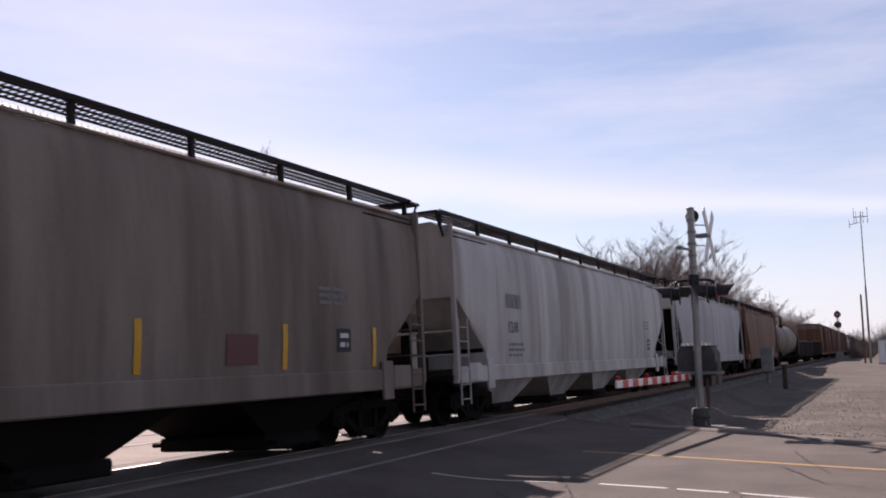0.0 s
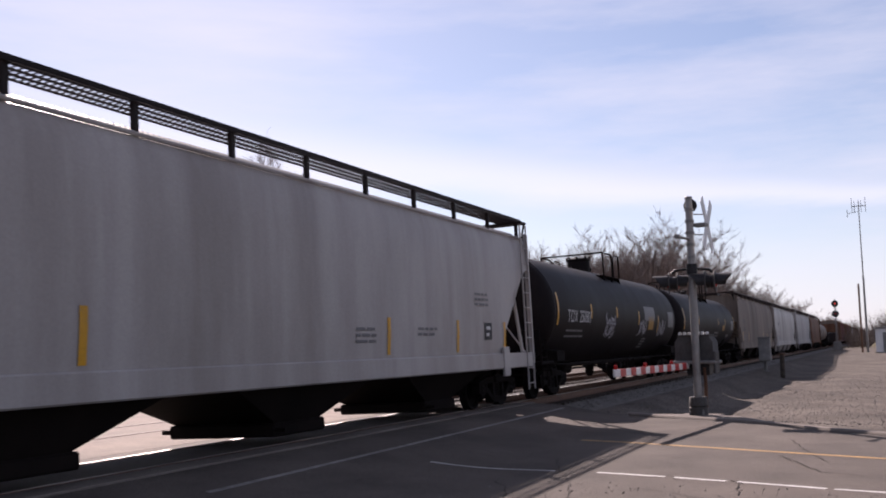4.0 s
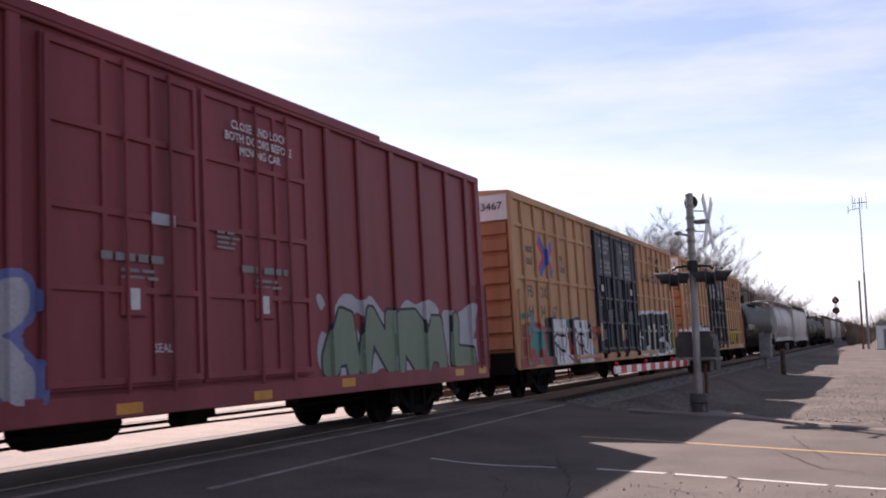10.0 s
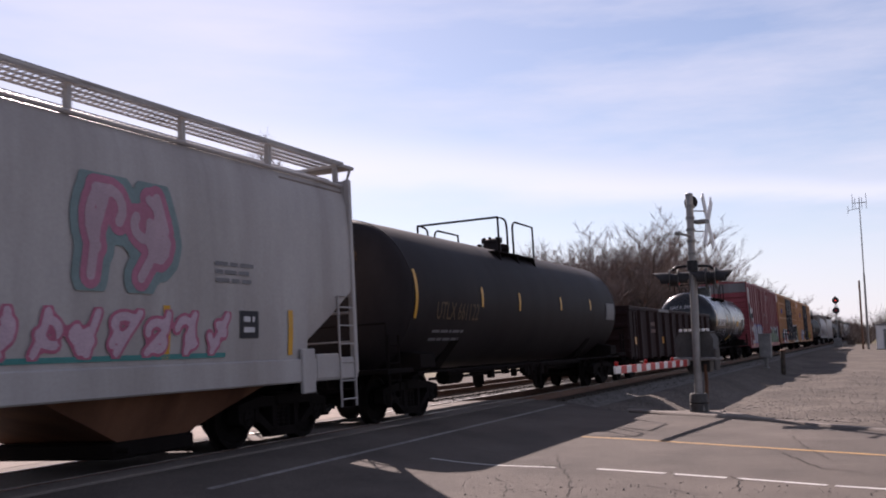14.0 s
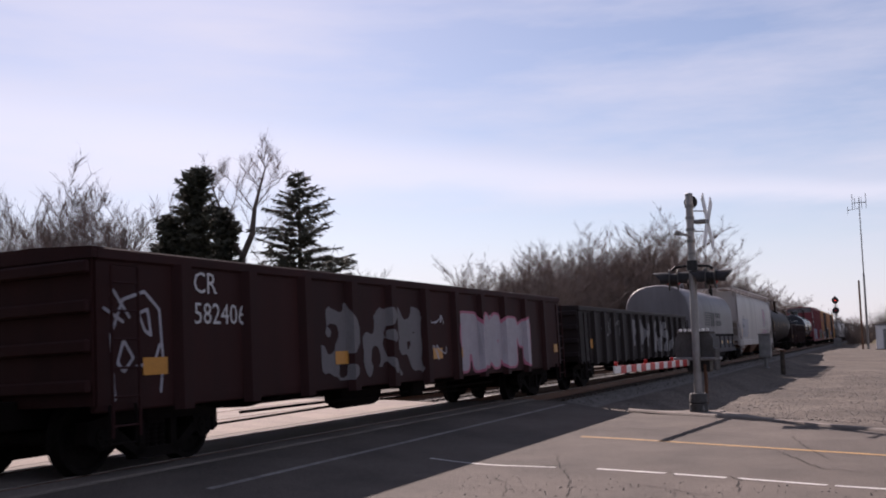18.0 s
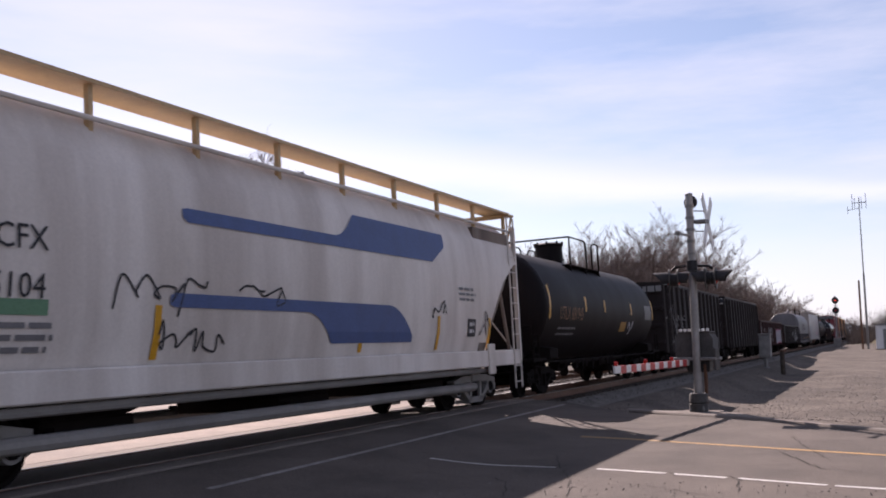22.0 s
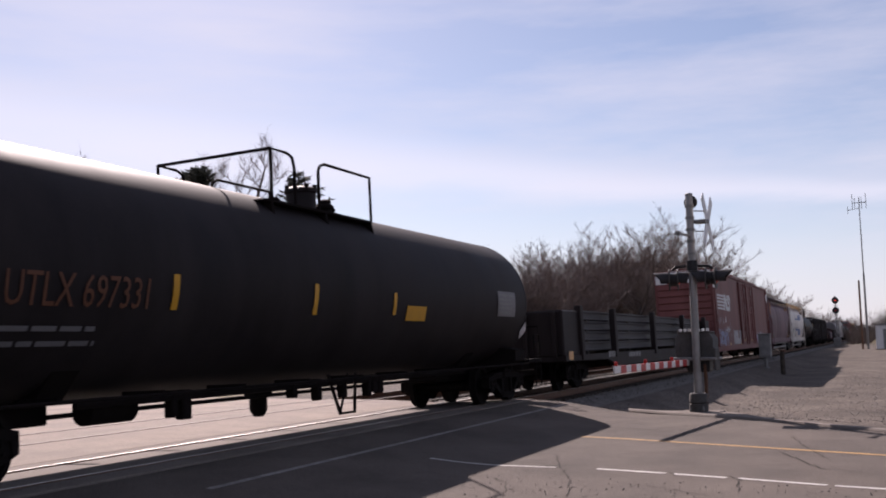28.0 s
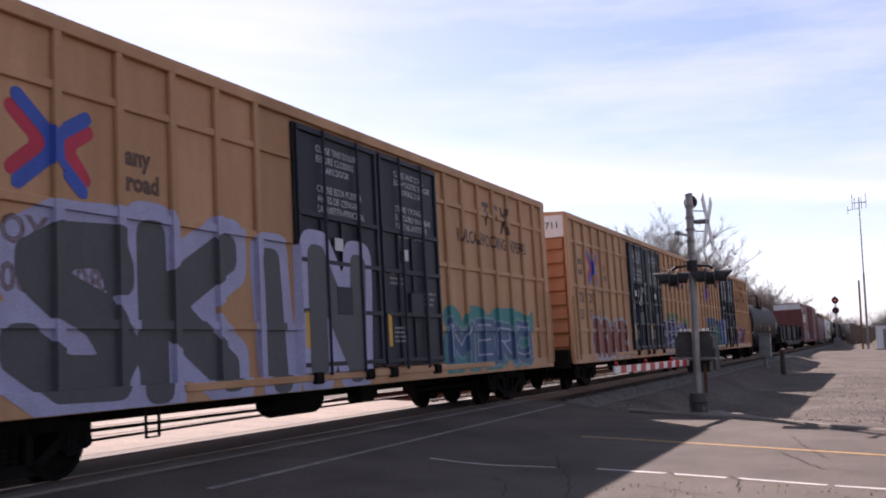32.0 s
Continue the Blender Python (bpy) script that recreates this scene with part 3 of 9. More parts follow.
def crossing_signal():
    X, Y, Z = 21.75, -5.36, -0.05
    t = thing("crossing_signal", "silver level crossing signal mast with crossbuck and lowered red-white gate", "crossing signal", at=pose(X, Y, Z, 0, 0, -8))
    part("pole", Shape().lathe([(0.1, 0.084), (1.2, 0.084), (3.4, 0.082), (4.71, 0.08), (4.75, 0.07)], 20, "z"), SILVER, t, "silver-painted tapered pole")
    part("pole_cap", Shape().lathe([(4.73, 0.086), (4.77, 0.086), (4.79, 0.06)], 18, "z"), GALV, t)
    part("base", Shape().lathe([(0.0, 0.2), (0.2, 0.2), (0.22, 0.17), (0.24, 0.2), (0.4, 0.19), (0.43, 0.17), (0.43, 0.09)], 20, "z"), BASE_IRON, t, "dark cast iron pole base")
    for i in range(4):
        a = radians(45 + 90 * i)
        part("bolt", Shape().lathe([(0.06, 0.025), (0.12, 0.025), (0.12, 0.012), (0.17, 0.012)], 8, "z", (0.2 * math.cos(a), 0.2 * math.sin(a), 0)), GALV, t)
    part("foundation", Shape().box(-0.45, 0.45, -0.45, 0.45, -0.3, 0.04, 0.03), CONCRETE, t, "stained concrete footing")
    for z in (3.45, 3.72, 3.98, 4.24, 4.5):
        part("clamp", Shape().lathe([(z - 0.03, 0.083), (z - 0.03, 0.1), (z + 0.03, 0.1), (z + 0.03, 0.083)], 16, "z"), GALV, t)
    # crossbuck, seen nearly from its edge
    cb = part("crossbuck", Shape().box(0.04, 0.3, -0.33, -0.05, 4.12, 4.2, 0.01), GALV, t, "white crossbuck boards seen nearly edge on")
    for a in (51, -51):
        m = pose(0.3, -0.3, 4.16, 0, 0, 4) @ pose(0, 0, 0, 0, a, 0)
        part("board", Shape().box(-0.69, 0.69, -0.012, 0.012, -0.11, 0.11, 0.004), WHITE_ENAMEL, cb, at=m)
    for z in (3.95, 4.4):
        part("arm_bracket", Shape().tube([(0.0, 0, z), (0.28, -0.26, z)], 0.014), GALV, t)
    # light bar with two pairs of signals
    part("cross_arm", Shape().tube([(-0.12, 0.42, 3.1), (-0.1, 0.35, 3.17), (0, 0.06, 3.2), (0.08, -0.35, 3.17), (0.1, -0.42, 3.1)], 0.03, 8).lathe([(3.08, 0.083), (3.08, 0.12), (3.3, 0.12), (3.3, 0.083)], 16, "z"), BLACKMETAL, t, "black cross arm")
    # two signals back to back on each side
    for side, deep, face in ((0.5, 0.12, 197), (0.32, 0.12, 17), (-0.28, -0.12, 191), (-0.48, -0.12, 8)):
        flasher(t, -0.302 * side + 0.953 * deep, 0.953 * side + 0.302 * deep, 2.9, face)
    part("bell", Shape().lathe([(0.0, 0.15), (0.04, 0.145), (0.08, 0.09), (0.1, 0.03)], 18, "x", (0.1, 0.0, 4.6)), BLACKMETAL, t)
    part("side_arm", Shape().tube([(-0.08, 0, 3.84), (-0.5, 0.1, 3.86)], 0.03, 8).box(-0.62, -0.45, 0.05, 0.16, 3.83, 3.9, 0.01), GALV, t, "short side bracket")
    part("small_sign", Shape().box(0.09, 0.2, -0.02, 0.0, 2.45, 2.7, 0.004), surf("blue_plate", (0.03, 0.06, 0.2), (0.05, 0.09, 0.26), 0.4, 0, 3, 40), t, "small blue identification plate")
    # gate mechanism, behind the pole as the train's side sees it
    mech = part("gate_mechanism", Shape().prism([(-0.34, 1.2), (0.5, 1.2), (0.5, 1.6), (0.42, 1.72), (-0.26, 1.72), (-0.34, 1.6)], 0.1, 0.5, "x"), BASE_IRON, t, "dark grey gate motor housing")
    part("lid", Shape().box(0.08, 0.52, -0.28, 0.44, 1.72, 1.76, 0.015), BASE_IRON, mech)
    part("lower_housing", Shape().box(0.1, 0.42, -0.24, 0.26, 0.88, 1.14, 0.03), BLACKMETAL, mech)
    for i in range(7):
        part("lid_bolt", Shape().box(0.09, 0.14, -0.26 + i * 0.1, -0.2 + i * 0.1, 1.76, 1.82, 0.008), WHITE_ENAMEL, mech)
    part("counterweight", Shape().box(0.0, 0.3, -0.42, -0.36, 0.92, 1.4, 0.02), BASE_IRON, t, "dark counterweight plate")
    part("gate_support", Shape().box(-0.02, 0.5, -0.42, 0.6, 1.13, 1.2, 0.02), GALV, t)
    part("conduit", Shape().tube([(0.12, -0.14, 1.05), (0.14, -0.14, 0.6), (0.16, -0.12, 0.1)], 0.04, 8), RAIL, t)
    # the lowered gate arm reaches over the lane, towards the camera
    ln = 4.7
    gate = part("gate_arm", Shape().box(-ln, 0.3, -0.02, 0.02, -0.065, 0.065, 0.006), WHITE_TAPE, t, "red and white striped gate arm", at=pose(-0.1, 0.2, 1.09, 0, 0, 3))
    for i in range(8):
        a = -ln + 0.3 + i * 0.58
        part("stripe", Shape().box(a, a + 0.29, -0.025, 0.025, -0.068, 0.068), RED_TAPE, gate)
    for a in (-4.6, -2.9, -1.1):
        part("gate_lamp", Shape().lathe([(0.06, 0.025), (0.08, 0.035), (0.13, 0.035), (0.15, 0.02)], 12, "z", (a, 0, 0)), LENS_RED, gate, "small red gate lamp")
    return t


crossing_signal()


def lineside():
    # low concrete island round the mast
    inner = [(22.3, -3.7), (21.6, -4.5), (21.15, -5.0), (20.8, -5.65), (20.5, -6.3), (19.9, -6.95), (19.3, -7.5), (18.4, -8.4), (17.6, -9.2), (16.6, -11.0), (14.0, -16.0)]
    rnd = random.Random(4)
    rings = []
    for k, (x, y) in enumerate(inner):
        w = rnd.uniform(0.42, 0.6) + (0.5 if -6.4 < y < -4.6 else 0.0)
        j = rnd.uniform(-0.03, 0.03)
        rings.append([(x + j, y, -0.2), (x + j, y, -0.045), (x + j + 0.06, y + 0.02, -0.012), (x + w - 0.08, y + 0.1, -0.012), (x + w, y + 0.12, -0.06), (x + w + 0.1, y + 0.15, -0.25)])
    structure("kerb_island", Shape().loft(rings), CONCRETE, "crumbling low concrete kerb round the signal mast")
    t = thing("relay_cabinet", "grey steel relay cabinet on a post", "cabinet", at=pose(57.5, -3.12, ground_height(57.5, -3.12)) @ Matrix.Diagonal((1.05, 1.05, 1.05, 1)))
    part("body", Shape().box(-0.26, 0.26, -0.3, 0.3, 0.55, 1.75, 0.03), GALV, t)
    part("roof", Shape().box(-0.3, 0.3, -0.34, 0.34, 1.75, 1.82, 0.02), GALV, t)
    part("door", Shape().box(-0.28, -0.262, -0.24, 0.24, 0.65, 1.68, 0.01), GALV, t)
    part("post", Shape().lathe([(0.0, 0.2), (0.05, 0.09), (0.55, 0.09)], 12, "z"), GALV, t)
    t = thing("steel_post", "short rusty steel post beside the cabinet", "post", at=pose(57.5, -4.0, ground_height(57.5, -4.0)))
    part("pipe", Shape().lathe([(0.0, 0.13), (1.25, 0.13), (1.3, 0.1)], 14, "z"), TIE, t)
    part("cap", Shape().lathe([(1.28, 0.2), (1.36, 0.2), (1.4, 0.05)], 14, "z"), RAIL, t)
    # two-head railway signal far down the line
    t = thing("railway_signal", "tall railway signal with two black target heads", "railway signal", at=pose(146, -3.6, -0.3))
    part("mast", Shape().lathe([(0, 0.12), (0.3, 0.09), (7.2, 0.08)], 10, "z"), GALV, t)
    for z in (6.6, 5.2):
        h = part("target", Shape().lathe([(-0.05, 0.46), (0.02, 0.46), (0.06, 0.3)], 22, "x", (-0.1, 0, z)), BLACKMETAL, t, "round black target")
        part("lens", Shape().lathe([(-0.13, 0.03), (-0.12, 0.1), (-0.04, 0.11)], 12, "x", (-0.1, 0, z)), LENS_LIT if z > 6 else LENS_RED, h)
    part("ladder", Shape().tube([(0.3, -0.2, 0), (0.3, -0.2, 6.6)], 0.02, 5).tube([(0.3, 0.2, 0), (0.3, 0.2, 6.6)], 0.02, 5), GALV, t)
    part("case", Shape().box(-0.4, 0.4, -0.5, 0.5, 0.2, 1.4, 0.04), GALV, t)
    # radio mast
    t = thing("radio_mast", "thin steel radio mast with antenna arms", "antenna mast", at=pose(117.5, -7.75, -0.2))
    part("mast", Shape().lathe([(0, 0.14), (8.5, 0.1), (8.5, 0.07), (16.9, 0.05)], 10, "z"), GALV, t)
    part("sleeve", Shape().lathe([(0, 0.11), (7.6, 0.11), (7.7, 0.05)], 10, "z", (0, 0.55, 0)), RAIL, t)
    part("cross_bar", Shape().tube([(0, -0.75, 16.3), (0, 0.75, 16.3)], 0.045, 6), GALV, t)
    for y in (-0.7, -0.25, 0.45, 0.7):
        part("antenna", Shape().tube([(0, y, 15.6), (0, y, 17.3 if abs(y) > 0.5 else 16.9)], 0.03, 6), GALV, t)
    part("low_arm", Shape().tube([(0, 1.2, 15.5), (0, 0, 15.7)], 0.03, 6).tube([(0, 1.2, 15.1), (0, 1.2, 16.0)], 0.03, 6), GALV, t)
    # equipment hut
    t = thing("equipment_hut", "white metal railway equipment hut", "hut", at=pose(113, -9.6, -0.1))
    part("wall", Shape().box(-1.6, 1.6, -1.3, 1.0, 0.1, 2.5, 0.03), WHITE_ENAMEL, t)
    part("roof", Shape().prism([(-1.45, 2.5), (1.15, 2.5), (1.15, 2.58), (-0.15, 2.78), (-1.45, 2.58)], -1.75, 1.75, "x"), GALV, t)
    part("door", Shape().box(-1.63, -1.6, -0.6, 0.3, 0.15, 2.15, 0.01), GALV, t)
    part("plinth", Shape().box(-1.7, 1.7, -1.4, 1.1, -0.1, 0.12, 0.02), CONCRETE, t)


lineside()


# ------------------------------------------------------------- freight car materials
C = {}
for key_, a_, b_, r_, st_, sp_ in (
        ("end_rust", (0.29, 0.125, 0.062), (0.42, 0.205, 0.11), 0.7, 0.85, (0.3, 0.75)),
        ("yellow", (0.43, 0.23, 0.118), (0.55, 0.32, 0.178), 0.6, 0.75, (0.3, 0.75)),
        ("old_yellow", (0.42, 0.228, 0.115), (0.54, 0.315, 0.175), 0.65, 0.85, (0.3, 0.75)),
        ("navy", (0.016, 0.017, 0.025), (0.034, 0.035, 0.048), 0.5, 0.6, (0.35, 0.7)),
        ("maroon", (0.19, 0.04, 0.05), (0.26, 0.062, 0.07), 0.5, 0.7, (0.3, 0.75)),
        ("oxide", (0.14, 0.048, 0.046), (0.205, 0.078, 0.07), 0.6, 0.8, (0.3, 0.7)),
        ("brown", (0.105, 0.05, 0.03), (0.2, 0.095, 0.055), 0.65, 0.8, (0.3, 0.7)),
        ("rust", (0.013, 0.006, 0.006), (0.03, 0.0128, 0.0118), 0.75, 0.7, (0.3, 0.7)),
        ("red_gon", (0.02, 0.006, 0.006), (0.042, 0.013, 0.012), 0.7, 0.7, (0.3, 0.7)),
        ("soot", (0.011, 0.0078, 0.008), (0.026, 0.0185, 0.0178), 0.65, 0.8, (0.3, 0.7)),
        ("tank", (0.0088, 0.0066, 0.0075), (0.0195, 0.0148, 0.0148), 0.55, 0.6, (0.4, 0.8)),
        ("tank_matt", (0.016, 0.0132, 0.0148), (0.031, 0.0258, 0.0258), 0.62, 0.6, (0.3, 0.7)),
        ("tank_gloss", (0.004, 0.0043, 0.006), (0.008, 0.008, 0.0095), 0.25, 0.4, (0.4, 0.9)),
        ("tan", (0.13, 0.1, 0.083), (0.245, 0.2, 0.168), 0.65, 0.9, (0.3, 0.7)),
        ("white", (0.31, 0.29, 0.275), (0.47, 0.45, 0.43), 0.5, 0.8, (0.25, 0.65)),
        ("clean_white", (0.3, 0.275, 0.26), (0.39, 0.365, 0.35), 0.45, 0.8, (0.25, 0.6)),
        ("cream", (0.50, 0.45, 0.40), (0.66, 0.615, 0.57), 0.5, 0.8, (0.25, 0.6)),
        ("grey", (0.26, 0.25, 0.245), (0.4, 0.39, 0.385), 0.55, 0.9, (0.3, 0.7)),
        ("hood_grey", (0.13, 0.12, 0.125), (0.175, 0.165, 0.17), 0.5, 0.6, (0.3, 0.7)),
        ("purple", (0.135, 0.072, 0.082), (0.235, 0.155, 0.168), 0.65, 0.95, (0.3, 0.7)),
        ("orange_rust", (0.22, 0.085, 0.03), (0.36, 0.165, 0.07), 0.75, 0.6, (0.3, 0.7)),
        # near black: the shade beneath the cars is put into this colour
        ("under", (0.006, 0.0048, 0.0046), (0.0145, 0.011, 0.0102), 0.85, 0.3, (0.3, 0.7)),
        ("grey_truck", (0.16, 0.15, 0.14), (0.27, 0.255, 0.24), 0.7, 0.3, (0.3, 0.7)),
        ("roof_white", (0.60, 0.58, 0.57), (0.72, 0.71, 0.7), 0.55, 0.8, (0.25, 0.6))):
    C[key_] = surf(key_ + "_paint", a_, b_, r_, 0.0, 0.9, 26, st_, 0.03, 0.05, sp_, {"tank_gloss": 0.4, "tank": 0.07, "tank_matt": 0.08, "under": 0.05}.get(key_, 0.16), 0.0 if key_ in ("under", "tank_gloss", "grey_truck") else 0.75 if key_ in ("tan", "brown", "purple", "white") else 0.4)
# wheels darkened too, their albedo holds the shade between car and rail
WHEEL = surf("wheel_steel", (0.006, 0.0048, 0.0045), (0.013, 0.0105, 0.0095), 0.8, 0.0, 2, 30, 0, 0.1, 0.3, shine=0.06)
HOSE = surf("black_rubber", (0.012, 0.012, 0.012), (0.022, 0.021, 0.02), 0.7, 0, 3, 30)
LOAD = surf("weathered_steel_beam", (0.022, 0.02, 0.024), (0.055, 0.05, 0.056), 0.6, 0.2, 1.5, 30, 0, 0.1, 0.2)


def ink(name, c, rough=0.55):
    return surf(name, tuple(v * 0.82 for v in c), c, rough, 0, 3.0, 40, 0.4, 0.0, 0.12)


INK_WHITE, INK_BLACK, INK_YELLOW = ink("white_lettering", (0.56, 0.55, 0.55)), ink("black_lettering", (0.02, 0.02, 0.025)), ink("yellow_reflector", (0.6, 0.3, 0.017), 0.35)
INK_BROWN, INK_GOLD = ink("faded_brown_lettering", (0.12, 0.065, 0.045)), ink("faded_gold_lettering", (0.32, 0.17, 0.03))
INK_BLUE, INK_RED, INK_NAVY = ink("blue_paint", (0.05, 0.10, 0.40)), ink("red_paint", (0.5, 0.04, 0.07)), ink("dull_blue_paint", (0.07, 0.11, 0.25))
INK_SILVER, INK_TEAL, INK_PINK = ink("silver_spray", (0.36, 0.35, 0.38)), ink("teal_spray", (0.05, 0.22, 0.21)), ink("pink_spray", (0.42, 0.12, 0.19))
INK_GREEN, INK_VIOLET, INK_PALE = ink("green_spray", (0.17, 0.22, 0.15)), ink("violet_spray", (0.115, 0.09, 0.21)), ink("pale_blue_spray", (0.33, 0.35, 0.44))
INK_ORANGE, INK_GREY, INK_DARK = ink("orange_sticker", (0.55, 0.24, 0.03), 0.35), ink("grey_patch", (0.17, 0.165, 0.17)), ink("black_spray", (0.03, 0.03, 0.035))
INK_DIM = ink("dim_lettering", (0.2, 0.195, 0.19))

# ------------------------------------------------------------- parts that all cars share
WHEEL_R, AXLE_Z = 0.42, 0.457      # wheel radius; height of the axles above a truck's base
TRUCK_Z = RAIL_Z + WHEEL_R - AXLE_Z
shared = {}


def once(key, make):
    if key not in shared:
        shared[key] = make()
    return shared[key]


def wheel_mesh():
    s, c = Shape(), WHEEL_R / 0.452
    for d in (-1, 1):
        a = d * 0.7525
        s.lathe([(a - d * 0.045, 0.1), (a - d * 0.045, 0.17), (a - d * 0.02, 0.2), (a - d * 0.035, 0.36 * c), (a - d * 0.075, 0.395 * c), (a - d * 0.075, 0.485 * c),
                 (a - d * 0.05, 0.49 * c), (a - d * 0.035, 0.462 * c), (a + d * 0.07, WHEEL_R), (a + d * 0.07, 0.39 * c), (a + d * 0.02, 0.36 * c), (a + d * 0.005, 0.2),
                 (a + d * 0.05, 0.15), (a + d * 0.05, 0.1)], 30, "y")
        for k in range(3):
            t = radians(120 * k)
            s.lathe([(d * 1.085, 0.022), (d * 1.115, 0.018)], 6, "y", (0.06 * math.cos(t), 0, 0.06 * math.sin(t)))
    s.lathe([(-1.09, 0.06), (-1.09, 0.115), (-0.92, 0.115), (-0.92, 0.075), (-0.6, 0.085), (0.6, 0.085), (0.92, 0.075), (0.92, 0.115), (1.09, 0.115), (1.09, 0.06)], 18, "y")
    return s.mesh("wheelset", WHEEL)


def side_frame_mesh(paint):
    s = Shape()
    y0, y1 = -0.09, 0.09
    s.prism([(-1.14, 0.63), (-0.62, 0.72), (0.62, 0.72), (1.14, 0.63), (1.14, 0.53), (0.62, 0.58), (-0.62, 0.58), (-1.14, 0.53)], y0, y1)
    for d in (-1, 1):
        s.prism([(d * 1.14, 0.6), (d * 1.14, 0.40), (d * 1.06, 0.36), (d * 1.04, 0.53)], y0, y1)
        s.prism([(d * 0.74, 0.6), (d * 0.66, 0.6), (d * 0.68, 0.38), (d * 0.76, 0.38)], y0, y1)
        s.prism([(d * 0.74, 0.42), (d * 0.33, 0.17), (d * 0.33, 0.28), (d * 0.64, 0.5)], y0, y1)
        s.prism([(d * 0.33, 0.62), (d * 0.23, 0.62), (d * 0.23, 0.2), (d * 0.33, 0.2)], y0, y1)
        s.lathe([(-0.07, 0.16), (0.05, 0.16), (0.07, 0.1)], 16, "y", (d * 0.89, 0, AXLE_Z))
    s.prism([(-0.4, 0.27), (-0.36, 0.15), (0.36, 0.15), (0.4, 0.27)], y0, y1)
    s.box(-0.25, 0.25, -0.13, 0.13, 0.58, 0.76, 0.03)
    return s.mesh("side_frame", paint)


def springs_mesh():
    return Shape().lathe([(0.265 + 0.0275 * k, 0.05 if k % 2 else 0.066) for k in range(12)], 10, "z").mesh("spring", C["under"])


wheels = []      # (wheelset object, distance from the car's middle, car name)


def truck(car, x, name, paint="under"):
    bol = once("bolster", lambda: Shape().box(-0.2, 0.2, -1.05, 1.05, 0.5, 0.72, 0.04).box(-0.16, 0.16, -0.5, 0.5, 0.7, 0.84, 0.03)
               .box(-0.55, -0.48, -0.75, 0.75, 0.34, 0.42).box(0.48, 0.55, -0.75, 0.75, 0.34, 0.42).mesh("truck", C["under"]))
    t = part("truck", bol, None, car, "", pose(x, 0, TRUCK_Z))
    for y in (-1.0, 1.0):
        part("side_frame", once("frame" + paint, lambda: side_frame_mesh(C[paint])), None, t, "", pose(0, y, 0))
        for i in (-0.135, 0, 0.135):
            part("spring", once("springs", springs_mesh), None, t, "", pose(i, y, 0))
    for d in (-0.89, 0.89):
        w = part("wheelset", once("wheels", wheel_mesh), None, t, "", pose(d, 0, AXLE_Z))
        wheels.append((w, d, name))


def couplers(car, half, hoses=True):
    for d in (-1, 1):
        m = once("coupler", lambda: Shape().box(-0.9, 0.12, -0.09, 0.09, 0.8, 0.98, 0.02).box(0.1, 0.42, -0.16, 0.14, 0.76, 1.02, 0.05)
                 .box(0.3, 0.47, 0.0, 0.17, 0.74, 1.04, 0.04).tube([(0.3, -0.1, 0.8), (0.3, -0.45, 0.72), (0.1, -1.2, 0.74)], 0.018, 6).mesh("coupler", C["under"]))
        part("coupler", m, None, car, "", pose(d * half, 0, 0.1, 0, 0, 0 if d > 0 else 180))
        if hoses:
            h = once("hose", lambda: Shape().tube([(-0.12, -0.36, 0.8), (-0.02, -0.36, 0.78), (0.07, -0.36, 0.68), (0.15, -0.35, 0.56), (0.25, -0.33, 0.46), (0.36, -0.31, 0.4), (0.48, -0.28, 0.37), (0.6, -0.24, 0.36), (0.74, -0.2, 0.38), (0.85, -0.16, 0.42)], 0.032, 8).box(0.78, 0.95, -0.2, -0.1, 0.38, 0.46, 0.015).mesh("air_hose", HOSE))
            part("air_hose", h, None, car, "", pose(d * half, 0, 0.1, 0, 0, 0 if d > 0 else 180))


def add_ladder(car, z0, z1, w, paint, n, at, name="ladder"):
    """A bent pipe for both stiles, and each rung."""
    key = "%s%.2f%.2f%.2f" % (paint.name, z0, z1, w)
    stiles = part(name, once("stiles" + key, lambda: Shape().tube([(-w / 2, 0, z0), (-w / 2, 0, z1), (w / 2, 0, z1), (w / 2, 0, z0)], 0.02, 6).mesh(name, paint)), None, car, "", at)
    for i in range(n):
        part("rung", once("rung" + key, lambda: Shape().tube([(-w / 2, 0, 0), (w / 2, 0, 0)], 0.013, 5).mesh("rung", paint)), None, stiles, "", pose(0, 0, z0 + (z1 - z0) * (i + 0.4) / n))


def brake_gear(car, length, reservoir=True):
    if not reservoir:
        part("train_pipe", Shape().tube([(-length / 2 + 3.2, -0.5, 0.86), (length / 2 - 3.2, -0.5, 0.86)], 0.025, 6), C["under"], car)
        return
    s = once("reservoir", lambda: Shape().lathe([(-0.75, 0.05), (-0.72, 0.17), (-0.6, 0.22), (0.6, 0.22), (0.72, 0.17), (0.75, 0.05)], 16, "x").mesh("air_reservoir", C["under"]))
    part("air_reservoir", s, None, car, "", pose(-1.2, -0.55, 0.72))
    v = once("valve", lambda: Shape().box(-0.25, 0.25, -0.15, 0.15, -0.16, 0.16, 0.04).box(0.2, 0.5, -0.08, 0.08, -0.1, 0.22, 0.03).mesh("brake_valve", C["under"]))
    part("brake_valve", v, None, car, "", pose(0.7, -0.75, 0.74))
    part("brake_rod", Shape().tube([(-length / 2 + 3, -0.35, 0.5), (-1, -0.4, 0.55), (1.5, -0.35, 0.55), (length / 2 - 3, -0.3, 0.5)], 0.018, 6)
         .tube([(-length / 2 + 3.4, -0.8, 0.66), (length / 2 - 3.4, -0.8, 0.66)], 0.022, 6), C["under"], car)


